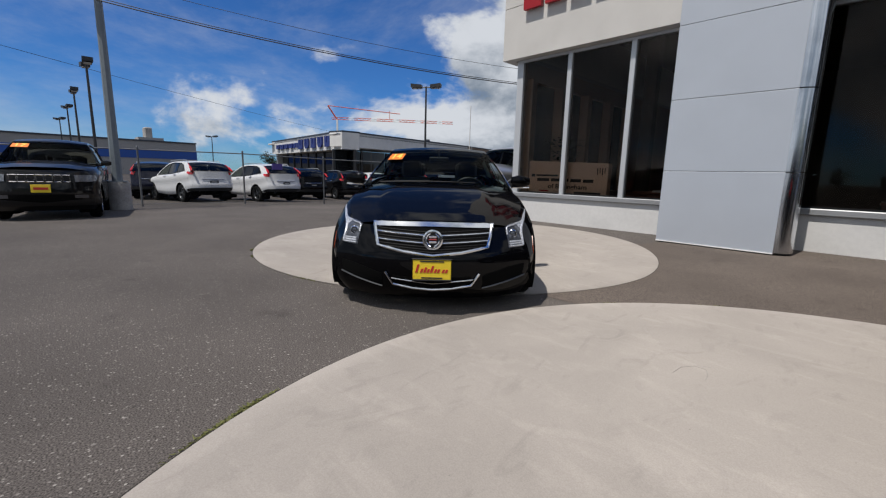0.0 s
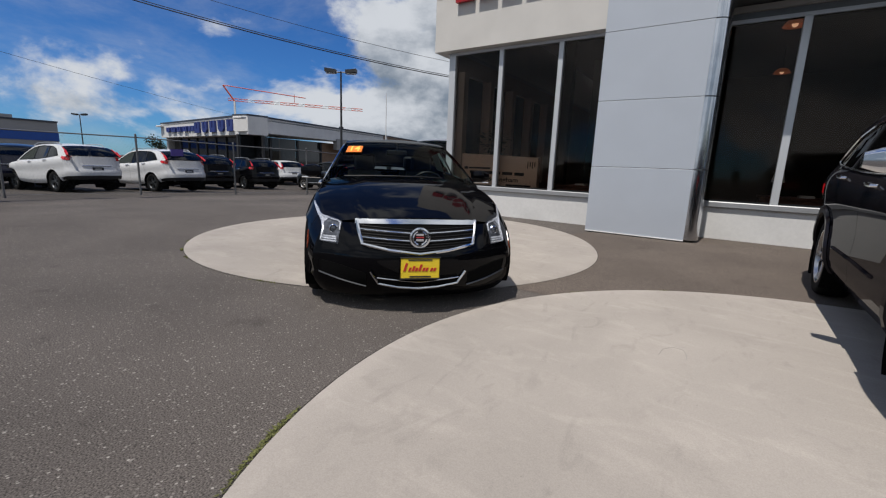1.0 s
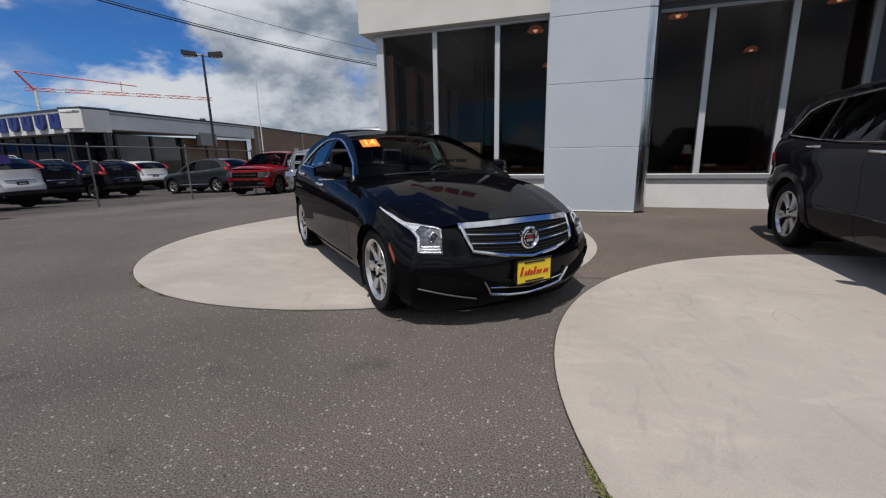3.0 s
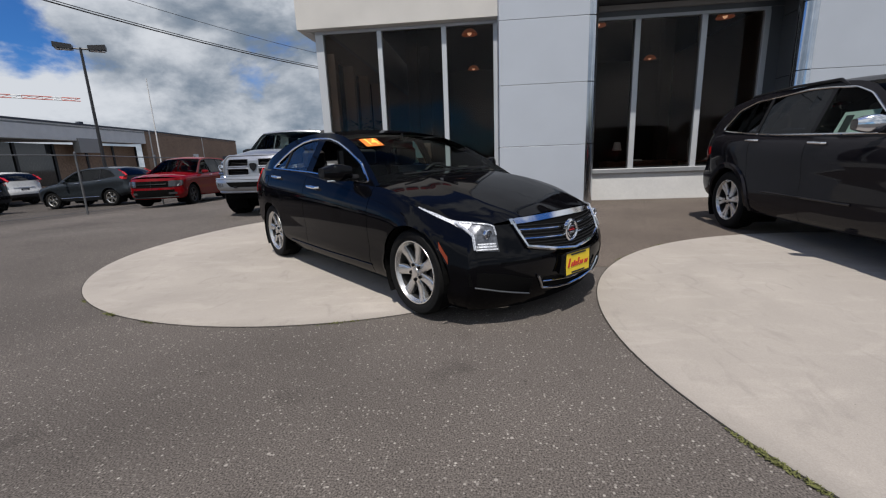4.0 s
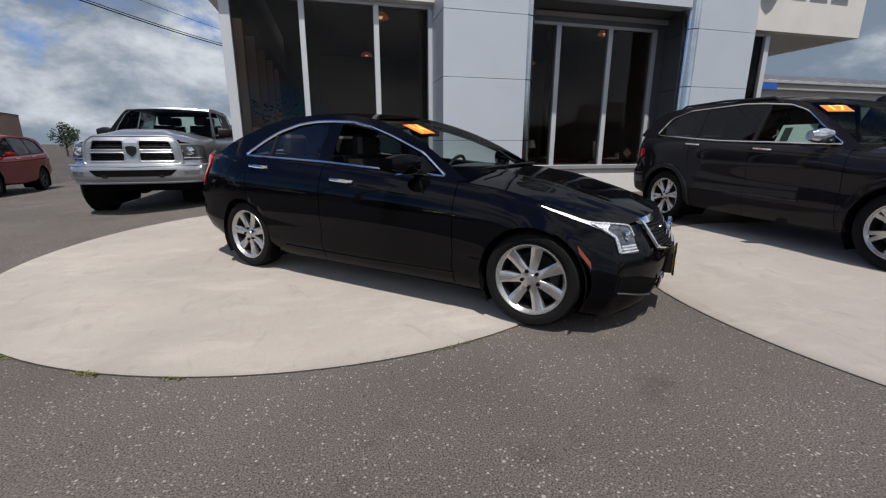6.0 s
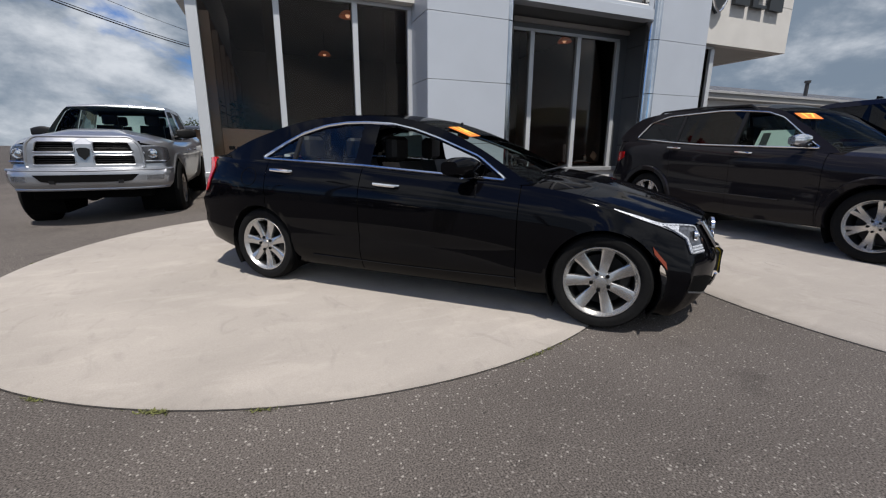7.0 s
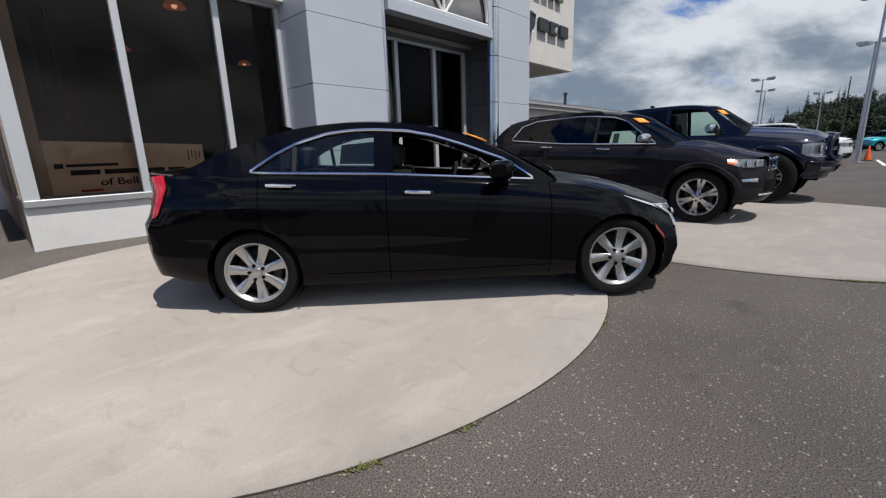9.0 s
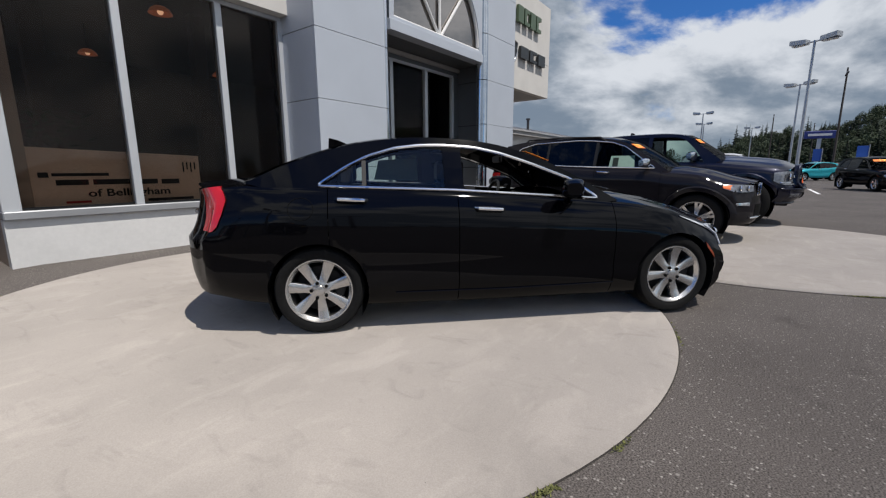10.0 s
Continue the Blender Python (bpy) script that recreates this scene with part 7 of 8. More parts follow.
# far cars to the east
far_suv = Vehicle("sport_utility", "black utility vehicle with orange windscreen sticker, facing the lane", "car", suv(4.7, 1.9, 1.75, 2.85, 0.9, 0.38, 0.25, WHEEL_MID, BLACK_PAINT, 1.1, 1.1, 0.97, 0.92, 0.05, -2.2, -1.75, k=0.34, step=0.14), at(21.8, -3.7, -160, 2.85 / 2 + 0.9))
simple_front(far_suv, "slots")
far_suv.sticker("17", -0.3, 0.3, 0.7, 0.2)
plate(far_suv, 1, 0.62)
for x, y, deg, mat, lab in ((45, -1.6, 130, TEAL_PAINT, "bright teal hatchback far across the lot"), (29, 3.6, -95, WHITE_PAINT, "white utility vehicle in the far row"), (24.5, 4.2, -92, SKYBLUE_PAINT, "bright blue utility vehicle in the far row"), (51, -6.0, 170, WHITE_PAINT, "white car far across the lot"), (48, 2.0, -170, SLATE_PAINT, "grey car far across the lot"), (55, -4.0, 175, RED_PAINT, "red car far across the lot"), (19.2, 3.1, -95, WHITE_PAINT, "white utility vehicle in the far row")):
    form = wagon(mat) if x != 19.2 else suv(4.6, 1.9, 1.92, 2.77, 0.9, 0.39, 0.26, WHEEL_MID, mat, 1.22, 1.24, 1.1, 0.92, 0.25, -2.25, -2.0, k=0.2, step=0.12)
    v = Vehicle("parked_car", lab, "car", form, at(x, y, deg, 0), "far parked cars")
    simple_front(v, "slots")
    tail_lamps(v)


# ---- fence ----
FENCE_STEEL = surface("dull_galvanised", (0.17, 0.175, 0.18), 0.5, metal=0.5, blotch=0.15, blotch_size=0.3)


def fence():
    F = thing("chain_link_fence", "grey chain link fence with steel posts and rails", "fence")
    line = [(-17.3, -0.6), (-16.7, 2.7), (-16.3, 5.8), (-16.1, 8.9), (-15.3, 11.6), (-15.6, 15.2), (-16.2, 18.4)]
    pts = [Vector((x, y, rise(y, x))) for x, y in line]
    for p in pts:
        part("post", Geo().tube([p, p + Vector((0, 0, 1.9))], 0.03, 10).lathe([(1.9, 0.035), (1.94, 0.026), (1.96, 0.0)], "z", 10, p), FENCE_STEEL, F, "", True)
    G = Geo()
    for a, b in zip(pts, pts[1:]):
        for h in (1.84, 0.08):
            part("rail", Geo().tube([a + Vector((0, 0, h)), b + Vector((0, 0, h))], 0.019 if h > 1 else 0.006, 8), FENCE_STEEL, F)
        n = int((b - a).length / 0.085)
        for i in range(n):
            for s in (0, 1):
                # each wire runs up at about 60 degrees between the rails
                d = 1.76 * 0.55 / (b - a).length
                u = i / n
                v = u + d if s else u - d
                lo, hi = 0.08, 1.84
                if v > 1:
                    hi, v = lo + (hi - lo) * (1 - u) / d, 1
                if v < 0:
                    hi, v = lo + (hi - lo) * u / d, 0
                p, q = a.lerp(b, u) + Vector((0, 0, lo)), a.lerp(b, v) + Vector((0, 0, hi))
                w = Vector((0, 0, 0.0014))
                G.add([p + w, p - w, q - w, q + w], [(0, 1, 2, 3)])
    mesh = part("wire_mesh", G, MESH, F)
    mesh["kind"] = "stuff"


fence()


# ---- lamps ----
def lot_lamp(x, y, h, mat=DARK, label="tall dark parking lot lamp with twin heads", heads=2, turn=0.0, base=False, thick=0.09):
    L = thing("street_lamp", label, "street lamp", pose(x, y, rise(y, x), 0, 0, turn), "parking lot lamps")
    z0 = 0.8 if base else 0.0
    part("pole", Geo().lathe([(z0, thick), (h, thick * 0.62), (h + 0.02, 0)], "z", 8).box(-thick * 1.8, thick * 1.8, -thick * 1.8, thick * 1.8, z0, z0 + 0.03), mat, L)
    if base:
        part("concrete_base", Geo().lathe([(-0.1, 0.3), (0.0, 0.3), (0.74, 0.29), (0.8, 0.26), (0.8, 0.0)], "z", 20), CURB, L, "round concrete lamp base", 40)
    part("crossarm", Geo().tube([(-0.35 if heads > 1 else 0, 0, h - 0.05), (0.35, 0, h - 0.05)], 0.04), mat, L)
    for s in (-1, 1)[: heads] if heads > 1 else (1,):
        hd = part("lamp_head", Geo().prism([(s * 0.3, -0.2, h - 0.12), (s * 1.0, -0.24, h - 0.05), (s * 1.0, 0.24, h - 0.05), (s * 0.3, 0.2, h - 0.12)], (0, 0, 0.22)), mat, L)
        part("diffuser", Geo().box(min(s * 0.38, s * 0.94), max(s * 0.38, s * 0.94), -0.16, 0.16, h - 0.135, h - 0.115), WHITE, hd)
    return L


lot_lamp(-15.2, 1.95, 6.9, POLE, "grey painted lamp post on a round concrete base", 2, 80, True, 0.13)
for x, y, h, t in ((-22.0, 19.6, 7.4, 35), (-31.3, 2.85, 7.0, 0), (-43.4, 2.9, 7.0, 0), (-55.6, 3.0, 7.0, 10), (-70.6, 2.9, 7.0, 20), (-79, 22, 7.0, 35)):
    lot_lamp(x, y, h, DARK, turn=t)
for x, y, h, t in ((22.0, 0.5, 7.4, 60), (36.0, 0.35, 7.4, 60), (63, 9.2, 7.2, 90), (74, 4.0, 7.2, 90), (50, 8, 7.2, 90)):
    lot_lamp(x, y, h, STEEL, "tall grey steel lamp post with twin heads", turn=t)
cone = thing("traffic_cone", "orange traffic cone on the asphalt", "traffic cone", pose(24.0, 0.1, 0))
part("cone", Geo().lathe([(0.03, 0.15), (0.7, 0.03), (0.72, 0.0)], "z", 16), ORANGE_CONE, cone, "", True)
part("cone_base", Geo().box(-0.2, 0.2, -0.2, 0.2, 0, 0.03), BLACK, cone)


# ---- buildings around ----
def dealership():
    """The low white showroom across the fence, with its brick wing."""
    B = thing("dealership_building", "low white dealership with blue block sign and brick wing", "building")
    C, Lf, R, E = Vector((-28.1, 16.8)), Vector((-45.5, 18.6)), Vector((-31.0, 33.4)), Vector((-37.0, 56.7))
    zt, zf, zg = 4.12, 2.78, -0.65
    back = Vector((-48, 34))

    def wall(a, b, z0, z1, th, mat, name, label="", off=0.0):
        d = (b - a).normalized()
        n = Vector((d.y, -d.x))
        p = [a + n * off, b + n * off, b + n * (off - th), a + n * (off - th)]
        return part(name, Geo().prism([(q.x, q.y, z0) for q in p], (0, 0, z1 - z0)), mat, B, label)

    wall(Lf, C, zf, zt - 0.12, 1.4, WHITE, "fascia", "white fascia")
    wall(C, R, zf + 0.2, zt - 0.12, 1.4, WHITE, "fascia", "white fascia")
    wall(Lf, C, zt - 0.12, zt, 1.5, ROOFDARK, "roof_edge", "dark roof edge", 0.03)
    wall(C, R, zt - 0.12, zt, 1.5, ROOFDARK, "roof_edge", "dark roof edge", 0.03)
    wall(R, E, zt - 0.12, zt, 1.5, ROOFDARK, "roof_edge", "dark roof edge", 0.03)
    part("roof", Geo().prism([(q.x, q.y, zt - 0.3) for q in (Lf, C, R, E, back)], (0, 0, 0.1)), ROOFING, B)
    wall(R, E, zg, zt - 0.12, 0.4, BRICK, "wall", "tan brick wing wall")
    # glazed front set back under the fascia
    i = 1.0
    for a, b, n in ((Lf, C, 9), (C, R, 6)):
        d = (b - a).normalized()
        nn = Vector((d.y, -d.x))
        a2, b2 = a - nn * i, b - nn * i
        wall(a2, b2, zg, 0.15, 0.2, BRICK, "knee_wall")
        for k in range(n + 1):
            q = a2.lerp(b2, k / n)
            part("mullion", Geo().box(q.x - 0.08, q.x + 0.08, q.y - 0.08, q.y + 0.08, 0.15, zf), DARK, B)
        for k in range(n):
            if (a is C and k >= 3):
                wall(a2.lerp(b2, k / n), a2.lerp(b2, (k + 1) / n), 0.15, zf, 0.2, BRICK, "wall", "tan brick panel")
            else:
                wall(a2.lerp(b2, k / n + 0.01), a2.lerp(b2, (k + 1) / n - 0.01), 0.15, zf, 0.03, GLASS_DARK, "window_pane")
    # interior dark block, a white roll door and downpipes on the brick wing
    wall(Lf + Vector((1, 2)), C + Vector((-2.5, 2.5)), zg, zf, 0.2, LINER, "inner_wall")
    d = (E - R).normalized()
    for u, w, z0, z1, m, nm in ((0.38, 1.3, 1.0, 2.2, WHITE, "roll_door"), (0.03, 0.1, 0.0, zt, WHITE, "downpipe"), (0.5, 0.08, 0.0, zt - 0.1, WHITE, "downpipe"), (0.75, 1.5, 0.3, 2.0, ROOFDARK, "roll_door")):
        q = R.lerp(E, u)
        wall(q, q + d * w, z0, z1, 0.08, m, nm, "", 0.05)
    # projecting white window box on the side
    q = C.lerp(R, 0.55)
    dd = (R - C).normalized()
    wall(q, q + dd * 1.9, 2.2, 3.15, 0.4, GREYWALL, "window_box", "", 0.1)
    # sign of blue blocks on the south fascia
    d = (C - Lf).normalized()
    n = Vector((d.y, -d.x))
    for k in range(9):
        small = k >= 5
        a = C - d * ((9.0 - 1.5 * k) if not small else (15.6 - 1.35 * (k - 5)))
        w, z0, h = (0.98, 3.03, 0.82) if not small else (0.85, 3.2, 0.42)
        cut = 0.26 if k % 2 else 0.0
        line = [(cut * w, 0), ((1 - cut) * w, 0), (w, h * 0.3), (w, h), (0.66 * w, h), (0.6 * w, h * 0.4), (0.4 * w, h * 0.4), (0.34 * w, h), (0, h), (0, h * 0.3)]
        part("sign_block", Geo().prism([((a + d * u + n * 0.16).x, (a + d * u + n * 0.16).y, z0 + v) for u, v in line], (-n.x * 0.14, -n.y * 0.14, 0)), SIGN_BLUE, B, "deep blue sign shape")
    for k in range(7):
        a = C - d * (14.6 - 0.72 * k - (0.35 if k > 3 else 0))
        b = a + d * 0.55
        p = [a + n * 0.08, b + n * 0.08, b, a]
        part("sign_block", Geo().prism([(t.x, t.y, 3.2) for t in p], (0, 0, 0.42)), SIGN_BLUE, B)
    # roof lamps at the fascia corners
    for q in (C + Vector((0.1, -0.5)), Lf.lerp(C, 0.02)):
        part("roof_lamp", Geo().box(q.x - 0.5, q.x + 0.5, q.y - 0.35, q.y + 0.05, 3.72, 3.86, 0.03), WHITE, B)
    part("roof_vent", Geo().box(-31.4, -31.1, 27.8, 28.1, 4.0, 4.4), ROOFDARK, B)
    part("back_wall", Geo().prism([(q.x, q.y, zg) for q in (Lf + Vector((0, 0.4)), Lf + Vector((0.3, 0.4)), back + Vector((0.3, 0)), back)], (0, 0, 4.3)), WHITE, B)


GLASS_DARK = surface("dark_glazing", (0.012, 0.014, 0.016), 0.05, coat=0.5)
dealership()

blue = thing("warehouse", "long low grey warehouse with a blue band", "building")
part("wall", Geo().prism([(-117, -70, -1), (-117, -3.8, -1), (-120, 29.5, -1), (-150, 29.5, -1), (-150, -70, -1)], (0, 0, 8.0)), GREYWALL, blue, "grey metal wall")
part("blue_band", Geo().prism([(-116.9, -70, 3.2), (-116.9, -3.8, 3.2), (-119.9, 29.55, 3.2), (-121, 29.55, 3.2), (-121, -70, 3.2)], (0, 0, 1.9)), BLUEBAND, blue, "bright blue painted band")
part("roof_edge", Geo().prism([(-116.8, -70, 7.0), (-116.8, -3.8, 7.0), (-119.8, 29.6, 7.0), (-121, 29.6, 7.0), (-121, -70, 7.0)], (0, 0, 0.3)), ROOFDARK, blue)
part("roof_vent", Geo().box(-125, -122, 19.5, 21.0, 7.0, 10.4, 0.2).box(-126, -121, 18, 23, 7.0, 8.0), GREYWALL, blue)

shed = thing("shed", "long tan shed with a dark low roof", "building")
part("wall", Geo().box(-13, -4.2, 38, 44, -0.6, 2.35), TANWALL, shed)
part("roof", Geo().prism([(-13.4, 37.4, 2.35), (-3.8, 37.4, 2.35), (-3.8, 41, 2.6), (-13.4, 41, 2.6)], (0, 0, 0.14)), ROOFDARK, shed)
part("wall_band", Geo().box(-13, -4.2, 37.96, 38.0, 1.5, 2.35), BRICK, shed)

side = thing("metal_roofed_hall", "low white hall with grey metal roof and flue pipe", "building")
part("wall", Geo().box(13, 48, 19.0, 34, 0, 4.15), WHITE, side)
part("eave", Geo().box(12.6, 48.4, 18.3, 19.0, 4.0, 4.3), GREYWALL, side)
part("roof", Geo().prism([(12.6, 18.2, 4.3), (48.4, 18.2, 4.3), (48.4, 26, 6.0), (12.6, 26, 6.0)], (0, 0, 0.12)).prism([(12.6, 26, 6.0), (48.4, 26, 6.0), (48.4, 34.5, 4.3), (12.6, 34.5, 4.3)], (0, 0, 0.12)), ROOFING, side)
for i in range(40):
    x = 12.8 + i * 0.9
    part("roof_seam", Geo().prism([(x, 18.2, 4.42), (x + 0.05, 18.2, 4.42), (x + 0.05, 26, 6.12), (x, 26, 6.12)], (0, 0, 0.04)), ROOFING, side)
part("flue_pipe", Geo().tube([(29.6, 19.6, 4.6), (29.6, 19.6, 5.6)], 0.12, 10).tube([(29.6, 19.6, 5.6), (29.6, 19.6, 5.75)], 0.19, 10), DARK, side)

part("wall_sign", Geo().box(16.95, 18.0, 18.2, 18.3, 3.95, 4.28, 0.01), BLUEBAND, side, "blue sign panel")
part("wall_sign", Geo().box(16.95, 17.95, 18.93, 19.0, 3.5, 3.85, 0.01), YELLOW, side, "yellow sign panel")

# ---- clutter behind the pickup ----
bar = thing("barrier_panel", "white corrugated barrier panel", "barrier", pose(-6.95, 15.2, 0.02, 0, 0, 12))
for i in range(12):
    part("slat", Geo().box(-0.55 + 0.092 * i, -0.49 + 0.092 * i, -0.03, 0.03, 0.25, 0.95, 0.008), WHITE, bar)
part("panel_back", Geo().box(-0.57, 0.57, 0.02, 0.05, 0.0, 0.98), WHITE, bar)
part("panel_rail", Geo().box(-0.6, 0.6, -0.045, 0.06, 0.95, 1.02, 0.01), WHITE, bar)
bin_ = thing("blue_bin", "blue plastic bin beside the barrier", "bin", pose(-7.5, 14.95, 0.02))
part("bin_body", Geo().prism([(-0.26, -0.28, 0), (0.26, -0.28, 0), (0.3, -0.32, 1.05), (-0.3, -0.32, 1.05)], (0, 0.6, 0)), BLUEBIN, bin_)
part("bin_lid", Geo().box(-0.33, 0.33, -0.36, 0.34, 1.05, 1.12, 0.02), BLUEBIN, bin_)
ac = thing("condenser_unit", "white outdoor condenser unit with a dark vent", "air conditioner", pose(-6.55, 16.6, 0.02))
part("casing", Geo().box(-0.45, 0.45, -0.3, 0.3, 0.05, 1.2, 0.02), WHITE, ac)
part("vent", Geo().box(-0.36, 0.36, -0.315, -0.295, 0.75, 1.05), LINER, ac)
for i in range(6):
    part("vent_slat", Geo().box(-0.36, 0.36, -0.33, -0.312, 0.76 + i * 0.05, 0.78 + i * 0.05), WHITE, ac)
blk = single("concrete_block", Geo().box(-7.3, -6.4, 14.5, 14.9, 0.0, 0.28, 0.02), CURB, "low pale concrete block", "block")


# ---- wires, crane, sign, poles ----
def cable(a, b, sag, r=0.02):
    a, b = Vector(a), Vector(b)
    pts = [a.lerp(b, u) - Vector((0, 0, 4 * sag * u * (1 - u))) for u in np.linspace(0, 1, 25)]
    return single("power_line", Geo().tube(pts, r, 5), WIRE, "thin black overhead power line", "cable", group="power lines")


def utility_pole(x, y, h, label="weathered wooden utility pole with crossarm", turn=0.0):
    P = thing("utility_pole", label, "utility pole", pose(x, y, rise(y, x), 0, 0, turn), "utility poles")
    part("pole", Geo().lathe([(0, 0.14), (h, 0.085), (h + 0.01, 0)], "z", 10), TIMBER, P, "", True)
    part("crossarm", Geo().box(-1.2, 1.2, -0.06, 0.06, h - 0.75, h - 0.6), TIMBER, P)
    for s in (-1.05, -0.5, 0.5, 1.05):
        part("insulator", Geo().lathe([(h - 0.6, 0.03), (h - 0.5, 0.05), (h - 0.42, 0.03), (h - 0.4, 0)], "z", 8, (s, 0, 0)), WHITE, P, "", True)


utility_pole(-18.3, -8.4, 8.2)
utility_pole(-26.0, -14.0, 8.7)
utility_pole(-74.0, 48.0, 8.7)
for a, b, sag, r in (((-18.2, -8, 7.23), (-6.5, 21, 4.74), 1.32, 0.016), ((-18.2, -8, 7.33), (-6.5, 21, 4.82), 1.36, 0.011), ((-18.2, -8, 7.75), (-6.5, 21, 5.25), 1.3, 0.007), ((-26, -14, 8.28), (-74, 48, 7.9), 0.5, 0.014)):
    cable(a, b, sag, r)


def crane():
    K = thing("tower_crane", "distant red and white tower crane", "crane")
    o = Vector((-150, 86, 0))
    d = Vector((0.588, 0.809, 0))
    H = 21.0
    part("mast", Geo().tube([o, o + Vector((0, 0, H))], 0.4, 4), WHITE, K)
    a, b = o - d * 2 + Vector((0, 0, H)), o + d * 45 + Vector((0, 0, H))
    n = 22
    for k in range(n):
        p, q = a.lerp(b, k / n), a.lerp(b, (k + 1) / n)
        up = Vector((0, 0, 0.8))
        part("jib_section", Geo().tube([p, q], 0.11, 4).tube([p + up, q + up], 0.11, 4).tube([p, q + up], 0.07, 4).tube([p, p + up], 0.07, 4), CRANE_RED if k % 4 < 3 else WHITE, K)
    m = o - d * 3.4 + Vector((0, 0, H + 5.0))
    part("apex", Geo().tube([o + Vector((0, 0, H)), m], 0.25, 4), CRANE_RED, K)
    part("tie_rod", Geo().tube([m, o + d * 24 + Vector((0, 0, H + 3.0))], 0.15, 4), CRANE_RED, K)
    part("tie_rod", Geo().tube([o + d * 20 + Vector((0, 0, H + 1)), o + d * 20 + Vector((0, 0, H + 4))], 0.12, 4), CRANE_RED, K)


crane()
flag = single("flagpole", Geo().tube([(-24.9, 27.1, -0.6), (-24.9, 27.1, 6.8)], [0.05, 0.03], 8), WHITE, "slim white flagpole by the dealership", "flagpole", smooth=True)
utility_pole(62, -4.6, 12.5)
utility_pole(95, 1.5, 11.0)
utility_pole(120, -6.0, 11.0)
sg = thing("roadside_sign", "blue roadside sign on a tall post with a pale bar", "sign", pose(71, -3.7, 0, 0, 0, 95))
part("sign_post", Geo().box(-0.2, 0.2, -0.2, 0.2, 0, 5.2), STEEL, sg)
part("sign_board", Geo().box(-1.7, 1.7, -0.25, 0.25, 5.1, 6.1, 0.05), SIGN_BLUE, sg)
for s in (-1, 1):
    part("sign_bar", Geo().box(-1.2, 1.3, s * 0.26 - 0.01, s * 0.26 + 0.01, 5.45, 5.75), WHITE, sg)
for x, y, w in ((52, -6.2, 0.9), (58, -3.2, 0.8)):
    bn = thing("banner", "small blue lot banner on a pole", "banner", pose(x, y, 0, 0, 0, 95), "lot banners")
    part("banner_pole", Geo().tube([(0, 0, 0), (0, 0, 3.4)], 0.04), STEEL, bn)
    part("banner_cloth", Geo().box(0.05, w, -0.01, 0.01, 1.9, 3.3), BLUEBAND, bn)
single("lane_marking", Geo().box(18.5, 24.5, -0.35, -0.22, 0.004, 0.008), WHITE, "white painted parking line", "road marking", "structure")


# ---- trees on the far hill ----
RIDGE = curve_of([(-60, 20), (-30, 24), (-14, 23), (-8, 18.5), (-5, 13.5), (-1.6, 11.5), (3, 8.0), (6, 2.5), (9, 0.4), (14, 0.0)])


def hill_height(r, a):
    """Height of the wooded hillside at distance r and bearing a (radians)."""
    u = min(1, max(0, (r - 105) / 115))
    return RIDGE(math.degrees(a)) * u * u * (3 - 2 * u) * (1 + 0.06 * math.sin(17 * a) + 0.05 * math.sin(41 * a + 1)) - 0.3


def hill():
    rows = [[(r * math.cos(a), r * math.sin(a), hill_height(r, a) - (3 if r > 250 else 0)) for a in np.linspace(-1.0, 0.25, 60)] for r in (105, 125, 145, 165, 185, 205, 222, 260)]
    single("hillside", Geo().grid(rows), LEAF_BROAD, "low wooded hillside far behind the lot", kind="structure", smooth=True)


hill()


def conifer_mesh(seed, h):
    rng = random.Random(seed)
    G = Geo()
    z = h * 0.12
    while z < h:
        u = z / h
        R = (1 - u) ** 0.85 * h * 0.2 + 0.1
        for k in range(max(4, int(13 * (1 - u)) + 3)):
            a = rng.uniform(0, 6.283)
            L = R * rng.uniform(0.55, 1.15)
            d = Vector((math.cos(a), math.sin(a), -0.32)) * L
            s = Vector((-math.sin(a), math.cos(a), 0)) * L * 0.28
            o = Vector((0, 0, z + rng.uniform(-0.15, 0.15)))
            G.add([o, o + d * 0.55 + s + Vector((0, 0, 0.05)), o + d, o + d * 0.55 - s, o + d * 0.4 + Vector((0, 0, -0.22 * L))], [(0, 1, 2), (0, 2, 3), (0, 4, 2)])
        z += h * 0.028
    return G.mesh("crown", LEAF), Geo().tube([(0, 0, 0), (0, 0, h * 0.98)], [h * 0.02, 0.02], 6).mesh("trunk", BARK)


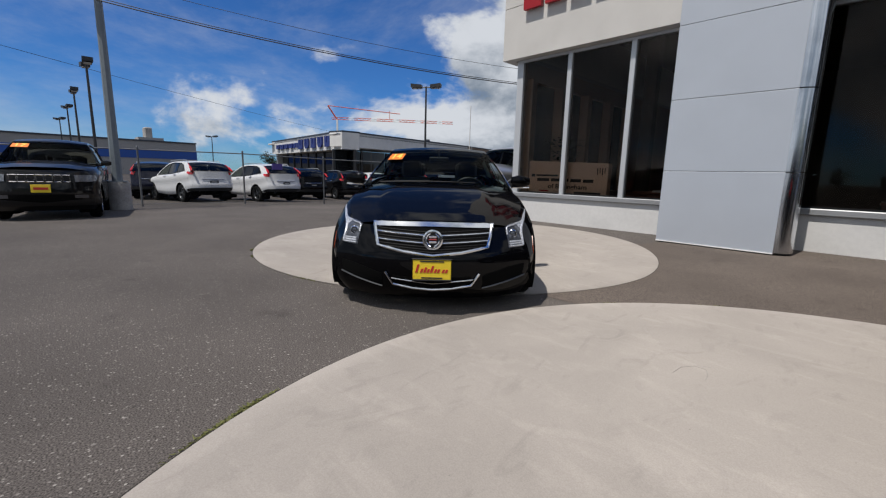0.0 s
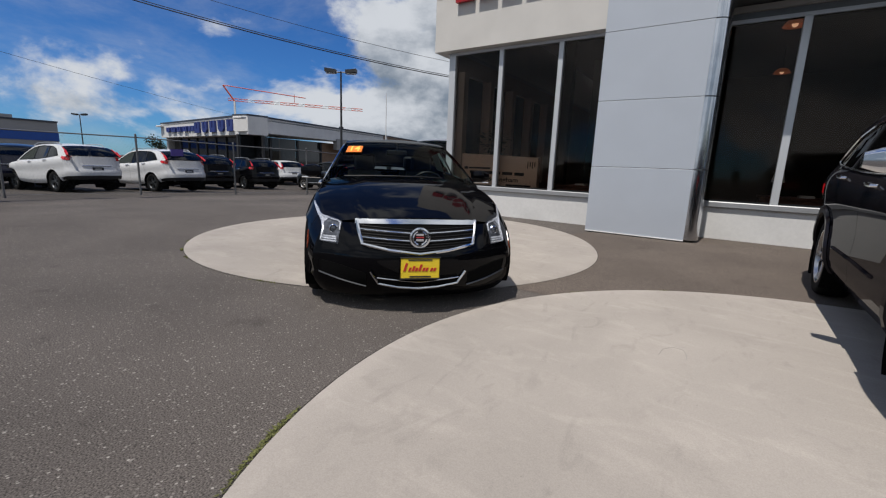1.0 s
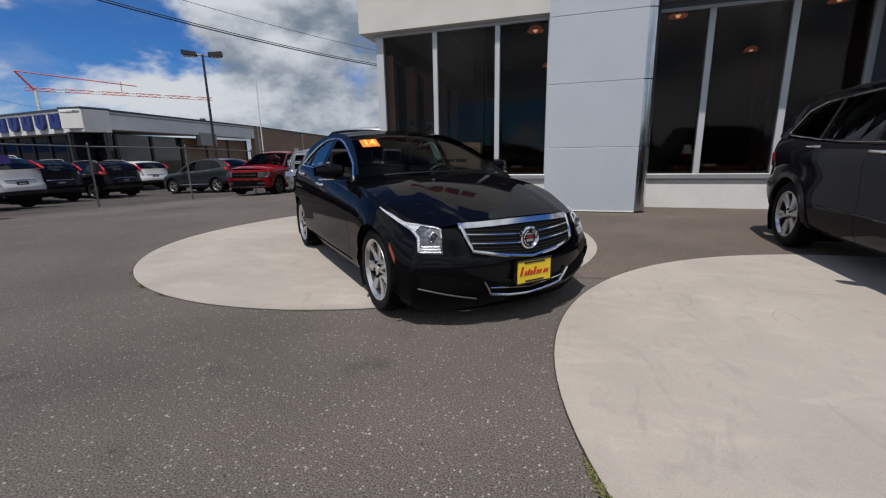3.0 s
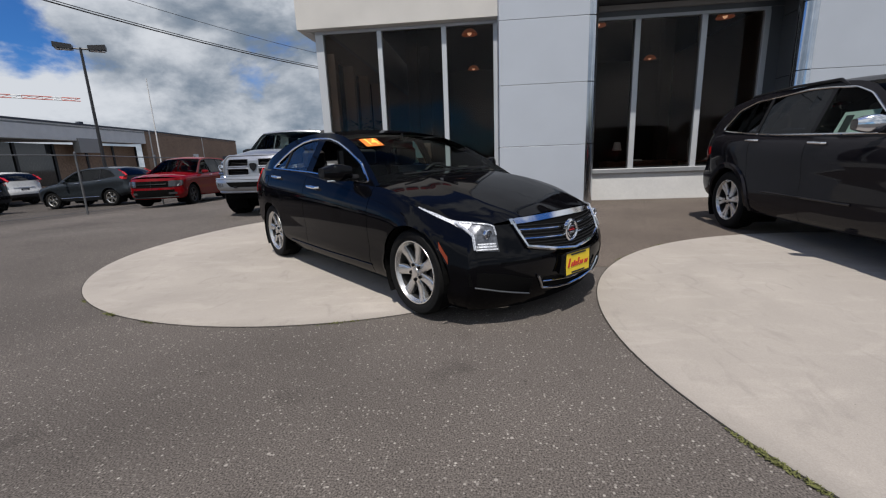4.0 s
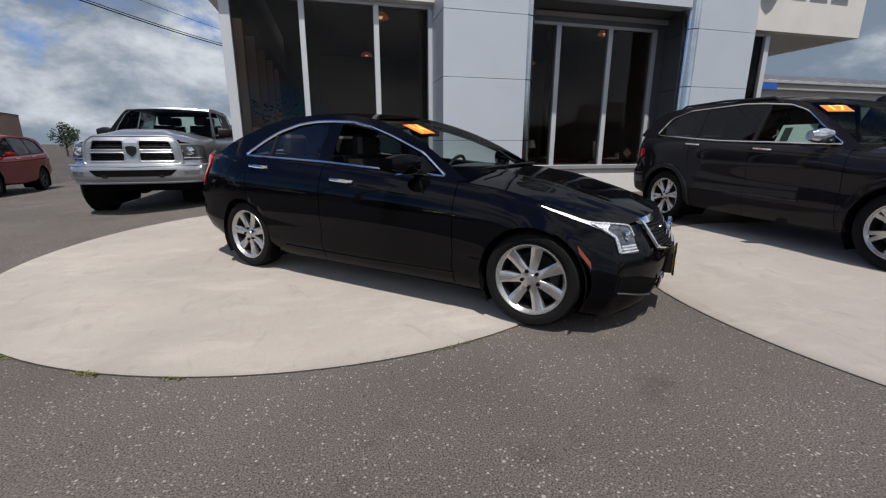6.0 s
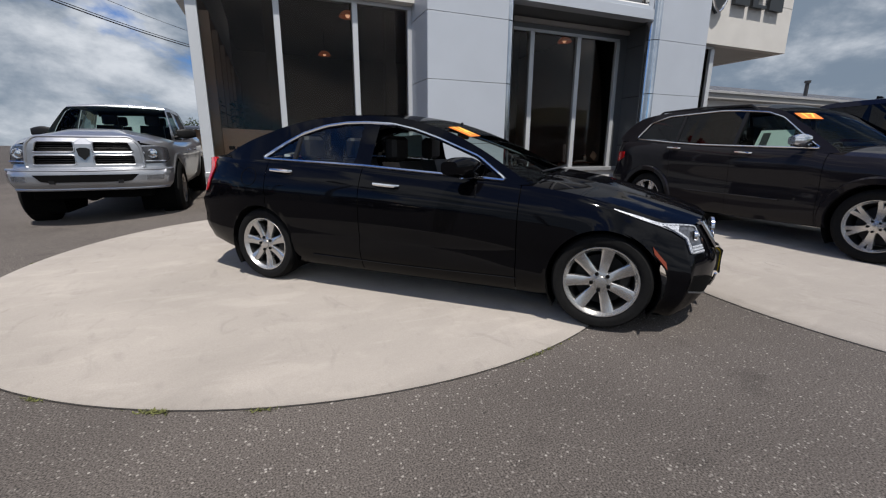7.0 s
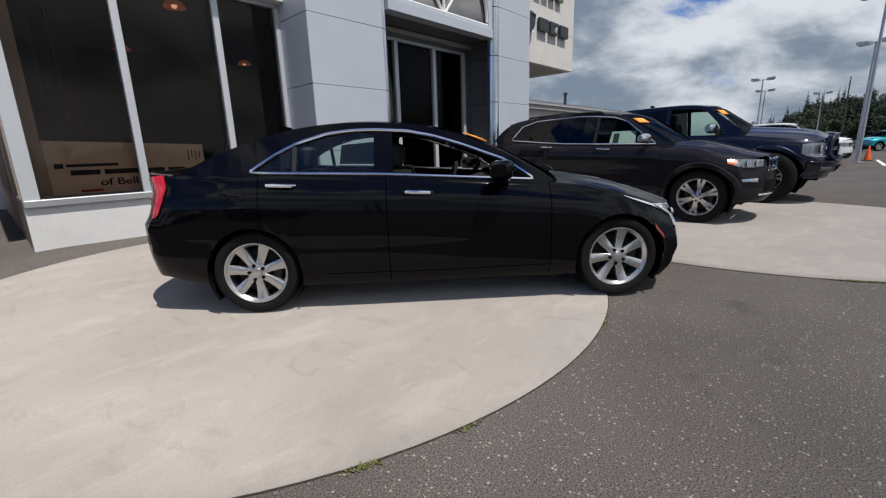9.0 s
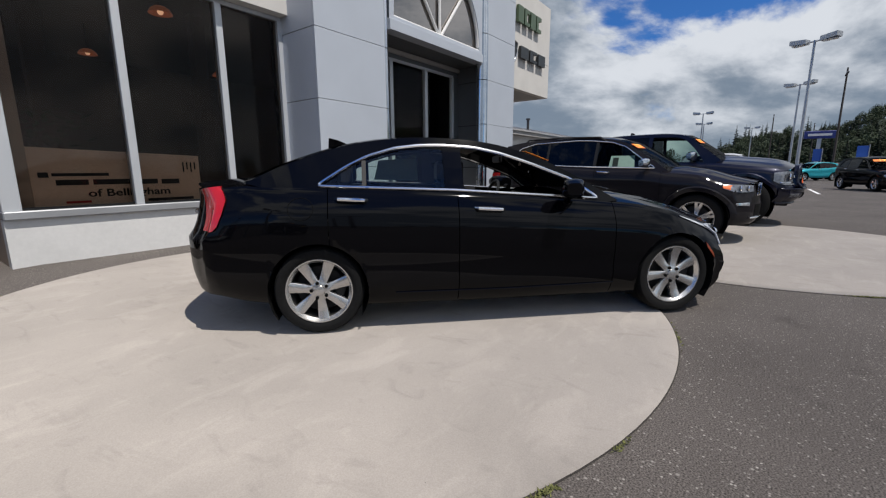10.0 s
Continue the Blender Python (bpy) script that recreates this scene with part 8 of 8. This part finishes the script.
def broad_mesh(seed, h):
    rng = random.Random(seed)
    G, T = Geo(), Geo().tube([(0, 0, 0), (0.1, 0, h * 0.35), (0, 0.1, h * 0.75)], [h * 0.028, h * 0.02, 0.03], 6)
    blobs = [(Vector((rng.gauss(0, h * 0.15), rng.gauss(0, h * 0.15), h * rng.uniform(0.38, 0.85))), h * rng.uniform(0.12, 0.2)) for _ in range(9)]
    for c, r in blobs:
        T.tube([(0, 0, h * 0.32), tuple(c)], [h * 0.012, 0.02], 5)
        for k in range(110):
            d = Vector((rng.gauss(0, 1), rng.gauss(0, 1), rng.gauss(0, 0.8))).normalized()
            p = c + d * r * rng.uniform(0.6, 1.1)
            e = Vector((rng.gauss(0, 1), rng.gauss(0, 1), rng.gauss(0, 1))).normalized() * h * 0.028
            f = d.cross(e).normalized() * h * 0.022
            G.add([p - e, p + f, p + e, p - f], [(0, 1, 2, 3)])
    return G.mesh("crown", LEAF_BROAD), T.mesh("trunk", BARK)


def forest():
    rng = random.Random(5)
    kinds = [conifer_mesh(i, 14 + 3 * i) for i in range(4)]
    broad = [broad_mesh(30 + i, 10 + 2 * i) for i in range(3)]

    def put(x, y, z, which, s):
        crown, trunk = which
        T = thing("tree", "dark green tree on the far hillside", "tree", pose(x, y, z, 0, 0, rng.uniform(0, 360)) @ Matrix.Scale(s, 4), "far trees")
        for nm, me in (("crown", crown), ("trunk", trunk)):
            o = new(nm, me)
            o.parent = T

    for i in range(290):
        a = rng.uniform(-0.24, 0.115)
        r = 118 + 104 * rng.random() ** 0.8
        put(r * math.cos(a), r * math.sin(a), hill_height(r, a) - 0.4, rng.choice(kinds if rng.random() < 0.25 else broad), rng.uniform(0.32, 0.52))
    for x, y, s in ((-62, 25, 0.3), (-66, 27, 0.3), (-14, 60, 0.35), (-40, 70, 0.4), (-80, 40, 0.6), (120, 22, 0.6), (110, 16, 0.5)):
        put(x, y, -0.6, rng.choice(broad), s)
    # trees across the road to the south, mirrored in the showroom glass
    for i in range(26):
        x = -75 + i * 6.2 + rng.uniform(-2, 2)
        put(x, -72 - rng.uniform(0, 20), 0, rng.choice(broad if rng.random() < 0.7 else kinds), rng.uniform(0.25, 0.42))


forest()
